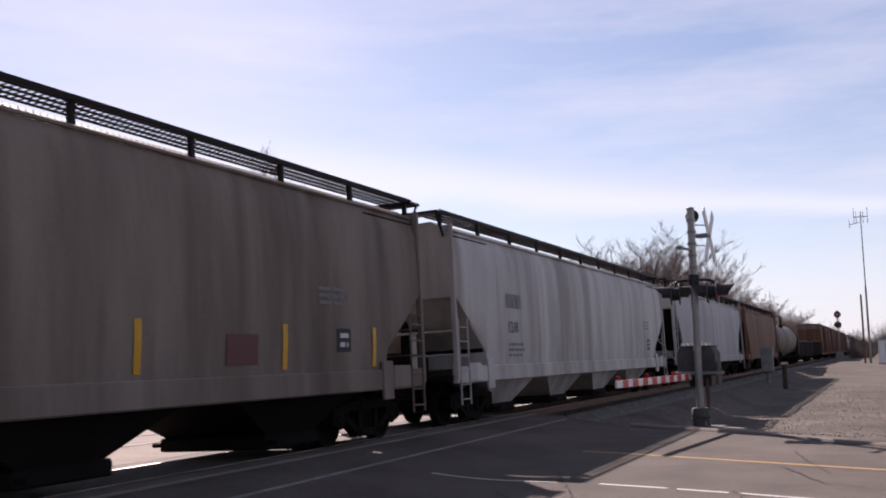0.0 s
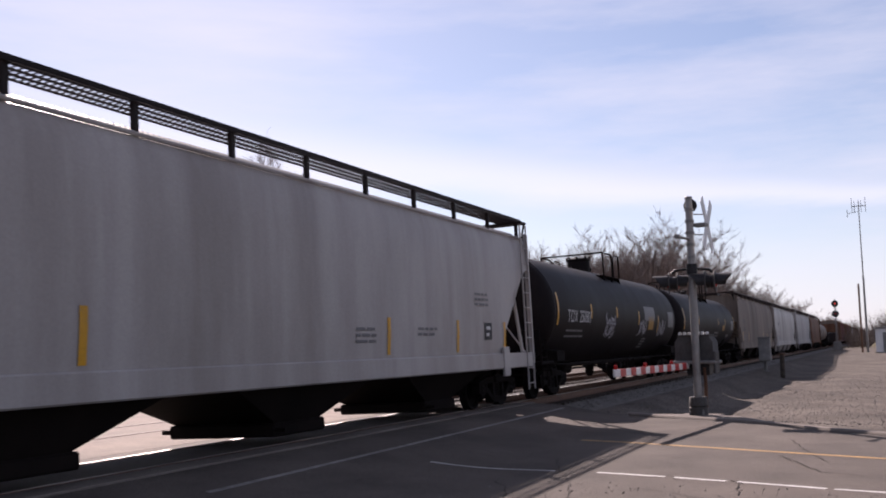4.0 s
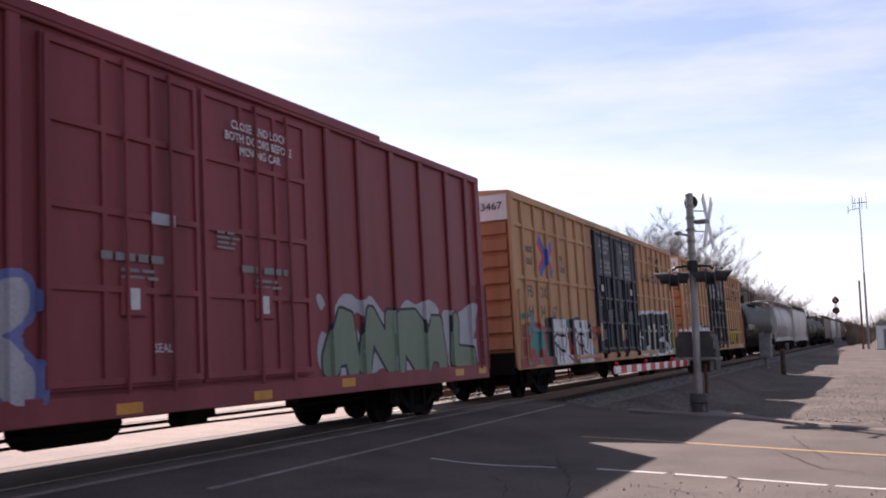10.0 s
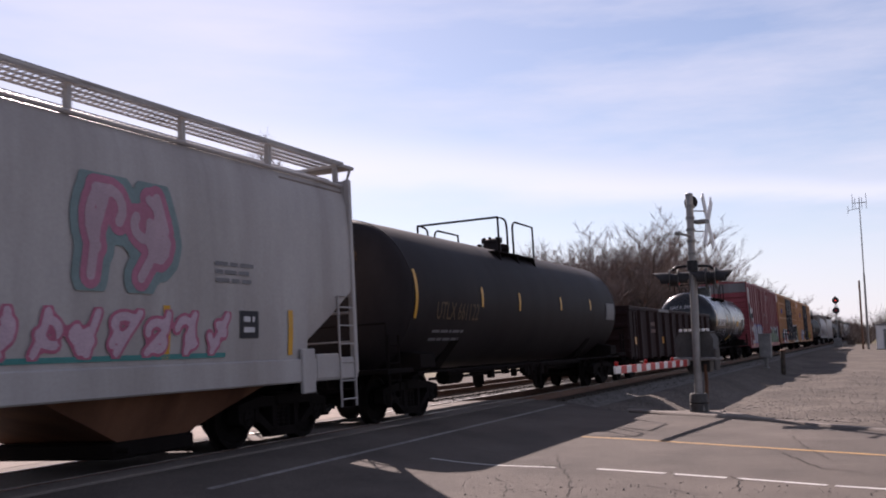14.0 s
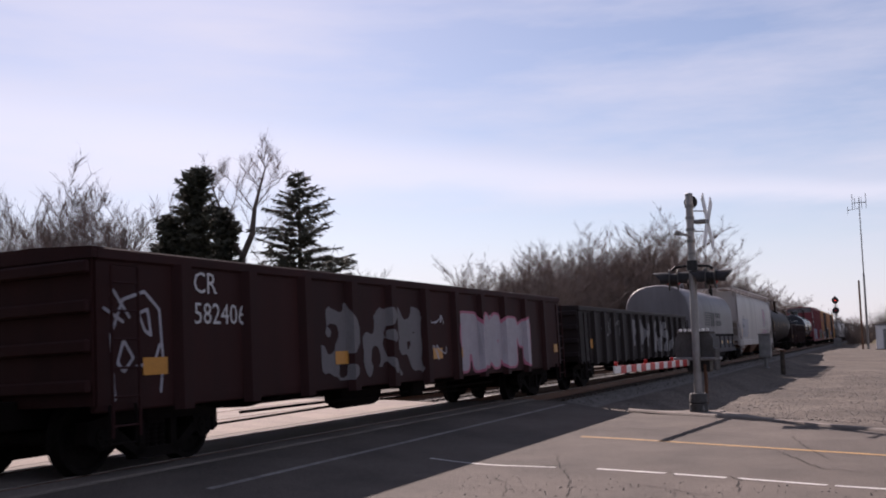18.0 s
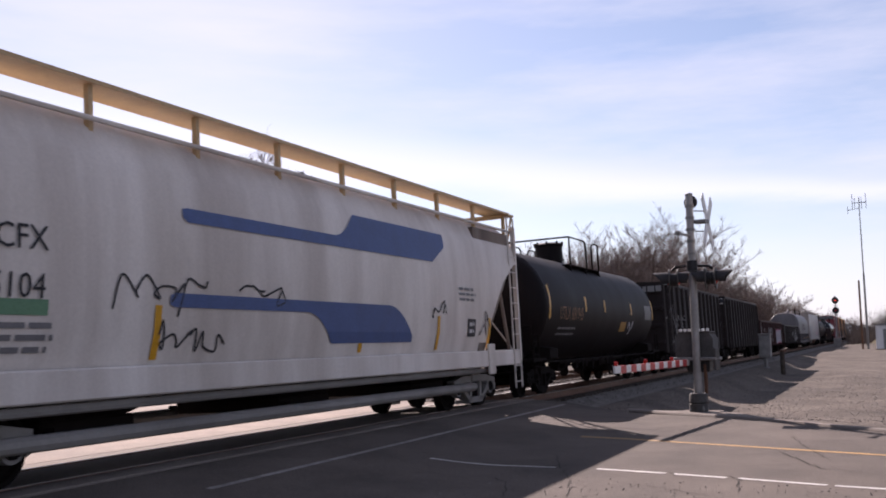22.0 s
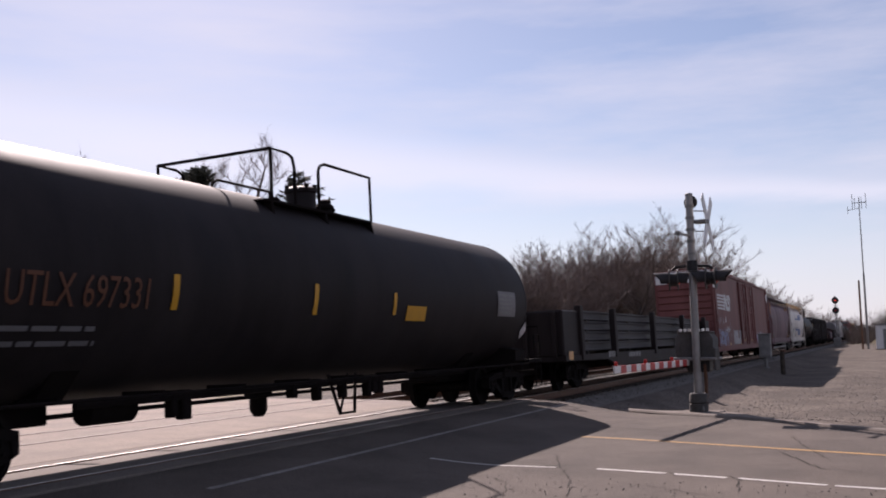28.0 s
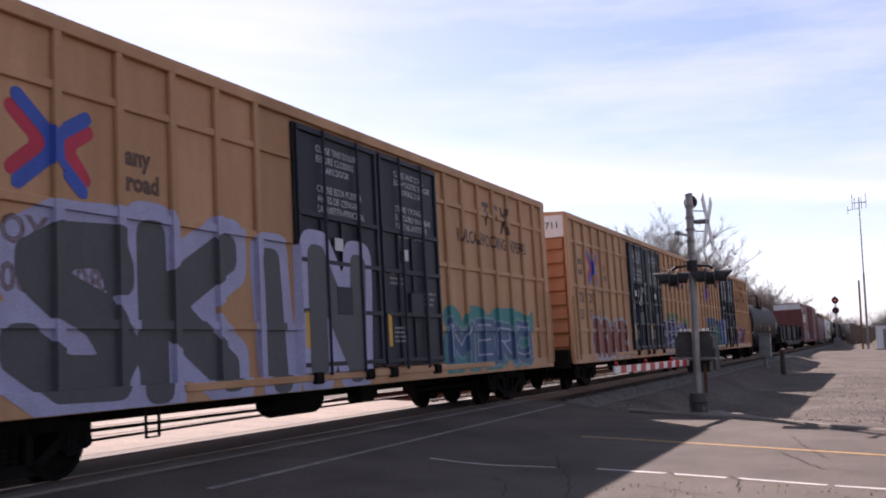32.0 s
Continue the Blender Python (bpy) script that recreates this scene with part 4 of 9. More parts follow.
def brake_wheel(car, x, y, z):
    s = once("handwheel", lambda: Shape().tube([(0, 0.27 * math.cos(radians(a)), 0.27 * math.sin(radians(a))) for a in range(0, 361, 24)], 0.018, 6)
             .tube([(0, -0.27, 0), (0, 0.27, 0)], 0.012, 5).tube([(0, 0, -0.27), (0, 0, 0.27)], 0.012, 5).box(0.02, 0.14, -0.12, 0.12, -0.2, 0.2, 0.03).mesh("brake_wheel", C["under"]))
    part("brake_wheel", s, None, car, "", pose(x, y, z))


def stirrups(car, half, y, z=0.95):
    s = once("stirrup", lambda: Shape().tube([(-0.2, 0, 0), (-0.2, 0, -0.42), (0.2, 0, -0.42), (0.2, 0, 0)], 0.02, 6).mesh("sill_step", C["under"]))
    for d in (-1, 1):
        for q in (-1, 1):
            part("sill_step", s, None, car, "", pose(d * (half - 0.35), q * y, z))


def bars(x0, z0, w, h, n, gap=0.5, ragged=7):
    """Rows of small writing that cannot be read, as plain bars."""
    s, rnd = Shape(), random.Random(int(abs(x0 * 31 + z0 * 17) * 10) + ragged)
    step = h / n
    for i in range(n):
        z = z0 + h - (i + 1) * step + step * gap * 0.5
        x, end = x0, x0 + w * rnd.uniform(0.72, 1.0)
        while x < end - 0.03:
            k = min(rnd.uniform(0.12, 0.4), end - x)
            s.add([(x, 0, z), (x + k, 0, z), (x + k, 0, z + step * (1 - gap)), (x, 0, z + step * (1 - gap))], [(0, 1, 2, 3)])
            x += k + 0.05
    return s


def patch(x, z, w, h):
    return Shape().add([(x, 0, z), (x + w, 0, z), (x + w, 0, z + h), (x, 0, z + h)], [(0, 1, 2, 3)])


def stick(car, shape, material, y, name="marking", label="", wrap=None):
    """Lay flat paint on the camera's side of a car, at the depth y or wrapped by y(z)."""
    if isinstance(shape, bpy.types.Mesh):
        return part(name, shape, None, car, label, pose(0, y, 0))
    if wrap is not None:
        fine = Shape()
        for f in shape.f:
            q = [Vector(shape.v[i]) for i in f]
            if len(q) != 4:
                fine.add(q, [tuple(range(len(q)))])
                continue
            n = max(1, min(8, int((max(p.z for p in q) - min(p.z for p in q)) / 0.08)))
            row = [p for i in range(n + 1) for p in (q[0].lerp(q[3], i / n), q[1].lerp(q[2], i / n))]
            fine.add(row, [(2 * i, 2 * i + 1, 2 * i + 3, 2 * i + 2) for i in range(n)])
        shape = fine
        shape.v = [(p[0], wrap(p[2]), p[2]) for p in shape.v]
        return part(name, shape, material, car, label)
    shape.v = [(p[0], p[1] + y, p[2]) for p in shape.v]
    return part(name, shape, material, car, label)


def tag_painting(car, x0, x1, z0, z1, fill, line, seed, n, y, depth=None, xs=None, thick=0.5, step=0.07, inner=None):
    """Spray-painted bubble shapes: a row of fat bent strokes with an outline; no real letters."""
    rnd = random.Random(seed)
    w = (x1 - x0) / n
    h = z1 - z0
    lines = []
    for i in range(n):
        a = x0 + i * w
        for k in range(rnd.choice((2, 2, 3))):
            cx, cz = a + w * rnd.uniform(0.3, 0.7), z0 + h * rnd.uniform(0.2, 0.8)
            rx, rz = w * rnd.uniform(0.18, 0.4), h * rnd.uniform(0.15, 0.42)
            t0, span = rnd.uniform(0, 6.28), rnd.choice((-1, 1)) * rnd.uniform(1.4, 3.6)
            lines.append([(min(max(cx + rx * math.cos(t0 + span * q / 6), x0), x1), min(max(cz + rz * math.sin(t0 + span * q / 6), z0), z1)) for q in range(7)])
        lines.append([(a + w * rnd.uniform(0.1, 0.5), z0), (a + w * rnd.uniform(0.2, 0.8), z0 + h * rnd.uniform(0.35, 0.65)), (a + w * rnd.uniform(0.4, 0.95), z1)])
    d = strokes(lines)
    r = thick * 0.5 * min(w, h) * 0.42
    dep = depth or (lambda x, z: y)
    pad = r * 1.9
    box = (x0 - pad, x1 + pad, z0 - pad * 0.6, z1 + pad * 0.6)
    layers = [(1.0, fill, 0.008, "spray-painted graffiti shapes")]
    if line is not None:
        layers.insert(0, (1.75, line, 0.004, "spray-painted outline"))
    if inner is not None:
        layers.append((0.42, inner, 0.012, "spray-painted highlights"))
    for k, paint, off, words in layers:
        for piece in pieces(cut(lambda x, z: r * k - d(x, z), *box, step, lambda x, z: dep(x, z) - off, xs)):
            part("graffiti", piece, paint, car, words)


# strokes of sprayed letters on a grid of ten by ten: each pair of characters is one corner, "a" stands for ten
GLYPHS = {"S": "98 7a 3a 18 17 36 75 93 92 70 20 02", "K": "10 1a/15 9a/35 90", "I": "50 5a", "N": "00 0a 90 9a", "E": "9a 2a 20 90/25 85", "A": "00 4a 6a 90/23 73", "T": "0a 9a/5a 50",
          "R": "10 1a 7a 98 96 65 15/45 90", "B": "10 1a 6a 88 76 15/75 93 82 60 10", "D": "10 1a 5a 97 93 50 10", "L": "1a 10 90", "O": "2a 7a 98 92 70 20 02 08 2a", "G": "9a 3a 07 03 20 80 84 54",
          "2": "07 1a 7a 97 85 15 10/85 90", "1": "18 4a 40", "M": "00 0a 54 9a 90", "V": "0a 50 9a", "U": "0a 02 30 70 92 9a", "P": "10 1a 7a 97 74 14", "C": "98 7a 2a 07 03 20 70 92", "Y": "0a 55 9a/55 50"}


def spray_word(car, word, x0, x1, z0, z1, fill, line, seed, dep, xs=None, fat=0.14, rim=0.1, inner=None, lean=0.0, step=0.06):
    """A sprayed word: broad bent strokes with a rim round them and thin highlights."""
    rnd, n = random.Random(seed), len(word)
    w, lines = (x1 - x0) / n, []
    for i, c in enumerate(word):
        lo, hi = z0 + fat + rnd.uniform(0.0, 0.06), z1 - fat - rnd.uniform(0.0, 0.12)
        a, b = x0 + i * w + fat * 0.9 - 0.1 * w * rnd.random(), x0 + (i + 1) * w - fat * 0.7
        for ln in GLYPHS[c].split("/"):
            lines.append([(a + (b - a) * int(q[0], 16) / 9.5 + lean * int(q[1], 16) / 10 + rnd.uniform(-0.08, 0.08) * w, lo + (hi - lo) * int(q[1], 16) / 10 + rnd.uniform(-0.05, 0.05) * (hi - lo)) for q in ln.split()])
    d = strokes(lines, 3.2)
    pad = fat + rim + 0.05
    box = (x0 - pad - 0.1, x1 + pad + max(lean, 0.0), max(z0 - rim, 0.9), z1 + rim)
    for grow, paint, off, label in ((fat + rim, line, 0.004, "spray-painted outline"), (fat, fill, 0.008, "spray-painted graffiti letters"), (0.022, inner, 0.012, "thin sprayed highlights")):
        if paint is not None:
            sx = 0.3 * fat if paint is inner else 0.0
            for piece in pieces(cut(lambda x, z: grow - d(x + sx, z - sx), *box, step if grow > 0.03 else 0.03, lambda x, z: dep(x, z) - off, xs)):
                part("graffiti", piece, paint, car, label)


def spray_cloud(car, x0, x1, z0, z1, paint, seed, dep, xs=None, scale=1.4, share=0.0, off=0.002):
    """A soft-edged field of spray with holes in it."""
    def field(x, z):
        edge = min(x - x0, x1 - x, z - z0, z1 - z) * 3.0
        return min(edge, 0.6) + noise.noise(Vector((x * scale, z * scale * 1.3, seed))) * 1.1 - 0.25 + share
    for piece in pieces(cut(field, x0, x1, z0, z1, 0.09, lambda x, z: dep(x, z) - off, xs)):
        part("graffiti", piece, paint, car, "cloud of sprayed paint")


def pieces(shape):
    """Splits a Shape into its connected pieces, corners that meet counted as one."""
    key = {}
    same = [key.setdefault((round(p[0], 4), round(p[1], 4), round(p[2], 4)), i) for i, p in enumerate(shape.v)]
    up = list(range(len(shape.v)))

    def root(i):
        while up[i] != i:
            up[i] = up[up[i]]
            i = up[i]
        return i
    for f in shape.f:
        for i in f[1:]:
            up[root(same[i])] = root(same[f[0]])
    out = {}
    for f in shape.f:
        g = out.setdefault(root(same[f[0]]), (Shape(), {}))
        s, at = g
        ids = []
        for i in f:
            j = same[i]
            if j not in at:
                at[j] = len(s.v)
                s.v.append(shape.v[j])
            if at[j] not in ids:
                ids.append(at[j])
        if len(ids) > 2:
            s.f.append(tuple(ids))
    return [s for s, at in out.values() if len(s.f) > 3]


def scrawl(car, x0, x1, z0, z1, material, seed, y, w=0.02, wrap=None):
    """A thin spray-can scribble, drawn in one go."""
    rnd = random.Random(seed)
    k, pts, x = z1 - z0, [], x0
    while x < x1:
        pts.append(Vector((x + rnd.uniform(-0.12, 0.16), z0 + k * rnd.random())))
        x += rnd.uniform(0.05, 0.12)
    line = []
    for i in range(len(pts) - 1):
        p0, p1, p2, p3 = pts[max(i - 1, 0)], pts[i], pts[i + 1], pts[min(i + 2, len(pts) - 1)]
        for j in range(6):
            u = j / 6
            line.append(0.5 * (2 * p1 + (p2 - p0) * u + (2 * p0 - 5 * p1 + 4 * p2 - p3) * u * u + (3 * p1 - p0 - 3 * p2 + p3) * u ** 3))
    s = Shape()
    for i, p in enumerate(line):
        d = line[min(i + 1, len(line) - 1)] - line[max(i - 1, 0)]
        o = Vector((-d.y, d.x)).normalized() * w if d.length > 1e-6 else Vector((w, 0))
        for q in (p + o, p - o):
            z = min(max(q.y, z0 - 0.05), z1 + 0.05)
            s.v.append((q.x, wrap(z) - 0.004 if wrap else y - 0.006, z))
    s.f = [(2 * i, 2 * i + 1, 2 * i + 3, 2 * i + 2) for i in range(len(line) - 1)]
    return part("graffiti", s, material, car, "thin spray-can scribble")


cars = []        # (car, position of its middle at the start)


def new_car(name, rear, front, label, category):
    car = thing(name, label, category, "cars of the freight train")
    cars.append((car, (rear + front) / 2))
    return car


def running_gear(car, L, inset=2.6, paint="under"):
    nm = car.name
    truck(car, -L / 2 + inset, nm, paint)
    truck(car, L / 2 - inset, nm, paint)
    couplers(car, L / 2 + 0.45)


# ------------------------------------------------------------- boxcars
def end_wall(car, x, W, z0, z1, paint, d, ribs=9):
    s = Shape().box(x - 0.05, x + 0.05, -W / 2, W / 2, z0, z1)
    e = part("end_wall", s, paint, car)
    for i in range(ribs):
        z = z0 + (z1 - z0) * (i + 0.5) / ribs
        h = (z1 - z0) / ribs * 0.44
        pts = [(x + d * 0.05, z - h), (x + d * 0.13, z - h * 0.8), (x + d * 0.1, z + h * 0.75), (x + d * 0.05, z + h)]
        part("corrugation", Shape().prism(pts, -W / 2 + 0.06, W / 2 - 0.06), paint, e)
    return e


def rail_boxcar(rear, front, number, seed, shade="yellow"):
    """Yellow high boxcar with outside posts, belt rails and two dark doors a side."""
    L, W, z0, z1 = front - rear, 2.9, 0.94, 5.08
    car = new_car("boxcar", rear, front, "faded yellow high-cube boxcar with dark blue doors and graffiti", "boxcar")
    Y, P = C[shade], 1.40
    half = L / 2
    part("body", Shape().box(-half + 0.1, half - 0.1, -P, P, z0 + 0.02, z1 - 0.06), Y, car)
    part("roof", Shape().prism([(-1.46, z1 - 0.07), (1.46, z1 - 0.07), (1.46, z1), (0, z1 + 0.1), (-1.46, z1)], -half, half, "x"), Y, car)
    for i in range(16):
        x = -half + (i + 0.5) * L / 16
        part("roof_rib", Shape().prism([(-1.45, z1 + 0.0), (1.45, z1 + 0.0), (0, z1 + 0.14)], x - 0.03, x + 0.03, "x"), Y, car)
    post = once("post", lambda: Shape().box(-0.055, 0.055, -0.07, 0.0, z0 + 0.14, z1 - 0.13, 0.012).mesh("side_post", Y))
    offs = [0.86, 1.80, 2.70, 3.62, 4.54, 5.42, 6.30]
    xs_posts = [-half + o for o in offs] + [half - o for o in offs]
    for q in (-1, 1):
        turn = pose(0, 0, 0) if q < 0 else pose(0, 0, 0, 0, 0, 180)
        for x in xs_posts:
            part("side_post", post, None, car, "", turn @ pose(-q * x * -1 if q > 0 else x, -P, 0))
        for z in (1.82, 3.07, 4.32):
            for a, b in ((-half + 0.12, -half + 7.15), (half - 6.75, half - 0.12)):
                part("belt_rail", Shape().box(a, b, q * P - (0.045 if q < 0 else 0), q * P + (0.045 if q > 0 else 0), z - 0.05, z + 0.05, 0.01), Y, car)
        part("side_sill", Shape().box(-half, half, q * 1.44 - 0.035, q * 1.44 + 0.035, z0 - 0.05, z0 + 0.2, 0.012), Y, car)
        part("top_chord", Shape().box(-half, half, q * 1.44 - 0.035, q * 1.44 + 0.035, z1 - 0.17, z1 - 0.03, 0.012), Y, car)
        for d in (-1, 1):
            part("corner_post", Shape().box(d * half - 0.28 if d > 0 else -half, half if d > 0 else -half + 0.28, q * 1.43 - 0.04, q * 1.43 + 0.04, z0 + 0.1, z1 - 0.1, 0.012), Y, car)
        # doors
        for k, (a, b) in enumerate(((-half + 7.22, -half + 9.78), (-half + 9.84, half - 6.82))):
            yy = q * 1.405
            lo, hi = (yy - 0.06, yy) if q < 0 else (yy, yy + 0.06)
            dr = part("door", Shape().box(a, b, lo, hi, 1.16, 4.86, 0.015), C["navy"], car, "dark blue sliding plug door")
            fo = q * 1.465
            l2, h2 = (fo - 0.04, fo) if q < 0 else (fo, fo + 0.04)
            for i in range(5):
                x = a + 0.06 + (b - a - 0.12) * i / 4
                part("door_stile", Shape().box(x - 0.035, x + 0.035, l2, h2, 1.2, 4.82 if i in (0, 4) else 3.45, 0.008), C["navy"], dr)
            for z in (1.26, 2.05, 2.8, 3.5, 4.78):
                part("door_rail", Shape().box(a + 0.03, b - 0.03, l2 - 0.01, h2 + 0.01, z - 0.04, z + 0.04, 0.008), C["navy"], dr)
            for x in (a + 0.75, b - 0.75):
                part("lock_rod", Shape().tube([(x, fo + q * 0.06, 1.1), (x, fo + q * 0.06, 4.84)], 0.026, 6), C["navy"], dr)
            part("handle_plate", Shape().box(a + 1.0, a + 1.5, l2 - 0.02, h2 + 0.02, 2.0, 2.45, 0.02), C["navy"], dr)
            part("door_latch", Shape().box(a + 1.16, a + 1.32, fo + q * 0.03 - 0.012, fo + q * 0.03 + 0.03, 2.06, 2.32, 0.006), INK_WHITE, dr, "white placard")
            if q < 0:
                words = ("CLOSE THIS DOOR\nBEFORE CLOSING\n    MAIN DOOR\n\nCIERRE ESTA PUERTA\nANTES DE CERRAR\nLA PUERTA PRINCIPAL",
                         "CLOSE AND LOCK\nBOTH DOORS BEFORE\n     MOVING CAR\n\nCIERRE Y PONGA\nEL SEGURO EN AMBAS\nPUERTAS ANTES DE\nMOVER EL CARRO")[k]
                me = once("words%d" % k, lambda: lettering(words, 0.155, INK_WHITE, "warning_text", 0.95))
                part("warning_text", me, None, dr, "white stencilled warning", pose(a + 0.62, fo - 0.002, 4.5))
                rnd = random.Random(seed * 7 + k)
                stick(dr, bars(a + 0.3, 2.55, 0.6, 0.25, 3), INK_DIM, fo - 0.006)
                stick(dr, bars(a + 1.65, 2.2, 0.55, 0.3, 3), INK_DIM, fo - 0.006)
                stick(dr, bars(a + 0.3, 1.55, 0.55, 0.3, 4), INK_DIM, fo - 0.046)
                stick(dr, patch(a + rnd.uniform(0.3, 1.6), 3.0, 0.26, 0.2), INK_WHITE, fo - 0.048, "placard", "white paper placard")
                stick(dr, patch(a + 0.08 + 2.3 * (k == 0) * 0, 1.5, 0.13, 0.55), INK_YELLOW, fo - 0.05, "reflector", "yellow reflective strip")
        part("door_track", Shape().box(-half + 4.6, half - 4.2, q * 1.47 - 0.03, q * 1.47 + 0.03, 1.02, 1.12, 0.01), Y, car)
        for x in (-half + 7.6, -half + 9.2, half - 9.0, half - 7.2):
            part("door_roller", Shape().box(x - 0.12, x + 0.12, q * 1.5 - 0.05, q * 1.5 + 0.05, 0.98, 1.15, 0.02), C["under"], car)
    for d in (-1, 1):
        e = end_wall(car, d * (half - 0.14), 2.78, z0, 4.4, C["end_rust"], d)
        part("end_sill", Shape().box(min(d * (half - 0.1), d * (half + 0.08)), max(d * (half - 0.1), d * (half + 0.08)), -1.34, 1.34, 0.78, 1.3, 0.03), C["under"], car, "grimy dark end sill")
        part("end_band", Shape().prism([(-1.42, 4.4), (1.42, 4.4), (1.42, 5.02), (0, 5.1), (-1.42, 5.02)], d * half - d * 0.16, d * half - d * 0.02, "x"), C["roof_white"], car, "white band across the end wall")
        for q in (-1, 1):
            add_ladder(car, 1.0, 2.75, 0.42, Y, 4, pose(d * (half - 0.32), q * 1.52, 0))
    me = once("end" + number, lambda: lettering(number, 0.26, INK_BLACK, "end_number", 1.05, "RIGHT"))
    part("end_number", me, None, car, "black end number", pose(-half - 0.004, -1.28, 4.64, 0, 0, -90))
    stick(car, bars(0, 0, 0.7, 0.12, 1), INK_DIM, 0).matrix_basis = pose(-half - 0.004, 1.2, 4.66, 0, 0, -90)
    part("centre_sill", Shape().box(-half - 0.2, half + 0.2, -0.3, 0.3, 0.72, 0.98, 0.02), C["under"], car)
    brake_gear(car, L)
    brake_wheel(car, -half - 0.12, 0.75, 2.4)
    stirrups(car, half, 1.44)
    running_gear(car, L, 2.7 if L > 19.15 else 2.35)
    # hanging hooks below the sill
    for x in (-half + 4.1, half - 4.3):
        part("tow_loop", Shape().tube([(x - 0.12, -1.42, 0.95), (x - 0.12, -1.42, 0.55), (x + 0.1, -1.42, 0.55), (x + 0.1, -1.42, 0.95)], 0.02, 6), C["under"], car)
    face = -P - 0.004
    stick(car, patch(half - 0.9, 1.35, 0.14, 0.5), INK_YELLOW, face, "reflector", "yellow reflective strip")
    stick(car, patch(-half + 6.55, 1.3, 0.13, 0.6), INK_YELLOW, face, "reflector", "yellow reflective strip")
    stick(car, patch(half - 1.9, 1.4, 0.45, 0.34), INK_DIM, face, "stencil_box", "lined stencil box")
    posts = sorted(xs_posts)
    edges = ([e for p in posts for e in (p - 0.062, p - 0.0575, p + 0.0575, p + 0.062)], [e for b in (1.82, 3.07, 4.32) for e in (b - 0.056, b - 0.051, b + 0.051, b + 0.056)] + [z0 + 0.2, z0 + 0.206])

    def depth(x, z):
        y = -P
        if any(abs(x - p) < 0.059 for p in posts):
            y -= 0.07
        elif any(abs(z - b) < 0.053 for b in (1.82, 3.07, 4.32)):
            y -= 0.045
        if -half + 7.2 < x < half - 6.8:
            y = -1.51
        if z < z0 + 0.203:
            y = -1.478
        return y
    # lettering: faded words on the front half, road numbers on the rear half
    def letter(name, text, size, x, z, label, wide=1.0, bold=0.014):
        part(name, lay_over(lettering(text, size, INK_BROWN, name, wide, "LEFT", bold), x, z, depth, edges), None, car, label)
    letter("slogan", "RAILCAR POOLING EXPERTS", 0.37, half - 5.7, 3.62, "faded brown slogan", 0.9, 0.01)
    for a in (half - 4.0, half - 3.45):
        stem = Shape().add([(a - 0.2, 0, 4.5), (a + 0.22, 0, 4.5), (a + 0.22, 0, 4.6), (a - 0.2, 0, 4.6)], [(0, 1, 2, 3)]).add([(a - 0.06, 0, 4.08), (a + 0.06, 0, 4.08), (a + 0.06, 0, 4.5), (a - 0.06, 0, 4.5)], [(0, 1, 2, 3)])
        part("emblem", lay_over(stem.mesh("emblem", INK_BROWN), 0, 0, depth, edges), None, car, "faded brown owner's emblem")
    bent = Shape()
    for sgn in (-1, 1):
        bent.add([(half - 2.9 - sgn * 0.24, 0, 4.6), (half - 2.9 - sgn * 0.1, 0, 4.6), (half - 2.9 + sgn * 0.26, 0, 3.98), (half - 2.9 + sgn * 0.12, 0, 3.98)], [(0, 1, 2, 3)])
    part("emblem", lay_over(bent.mesh("emblem", INK_BROWN), 0, 0, depth, edges), None, car, "faded brown owner's emblem")
    word, digits = number.split()
    for a, two in ((1.08, word[:2]), (1.98, word[2:])):
        letter("reporting_mark", two, 0.4, -half + a, 2.62, "")
    for a, two in ((1.08, digits[:2]), (1.98, digits[2:4]), (2.95, digits[4:])):
        letter("road_number", two, 0.4, -half + a, 2.14, "")
    letter("slogan", "next\nload", 0.3, -half + 1.06, 3.72, "")
    letter("slogan", "any\nroad", 0.3, -half + 3.75, 3.66, "")
    # crossed red and blue bent arrows
    ex, ez = -half + 2.68, 3.68
    for paint, off, lines in ((INK_RED, 0.004, (((-0.7, 0.42), (-0.2, 0.0), (-0.7, -0.42)), ((0.62, 0.3), (0.2, 0.02), (0.56, -0.42)))),
                              (INK_BLUE, 0.008, (((-0.6, 0.6), (-0.12, 0.2), (-0.02, 0.0), (-0.12, -0.2), (-0.6, -0.6)), ((0.58, 0.5), (0.12, 0.2), (-0.02, 0.05)), ((0.02, -0.08), (0.14, -0.26), (0.5, -0.6))))):
        for ln in lines:
            near = strokes([[(ex + 0.8 * p, ez + 0.74 * q) for p, q in ln]], 3.0)
            part("emblem", cut(lambda x, z: 0.075 - near(x, z), ex - 0.85, ex + 0.8, ez - 0.75, ez + 0.75, 0.05, lambda x, z: depth(x, z) - off, edges), paint, car, "red and blue crossed arrows")
    return car, half, depth, edges


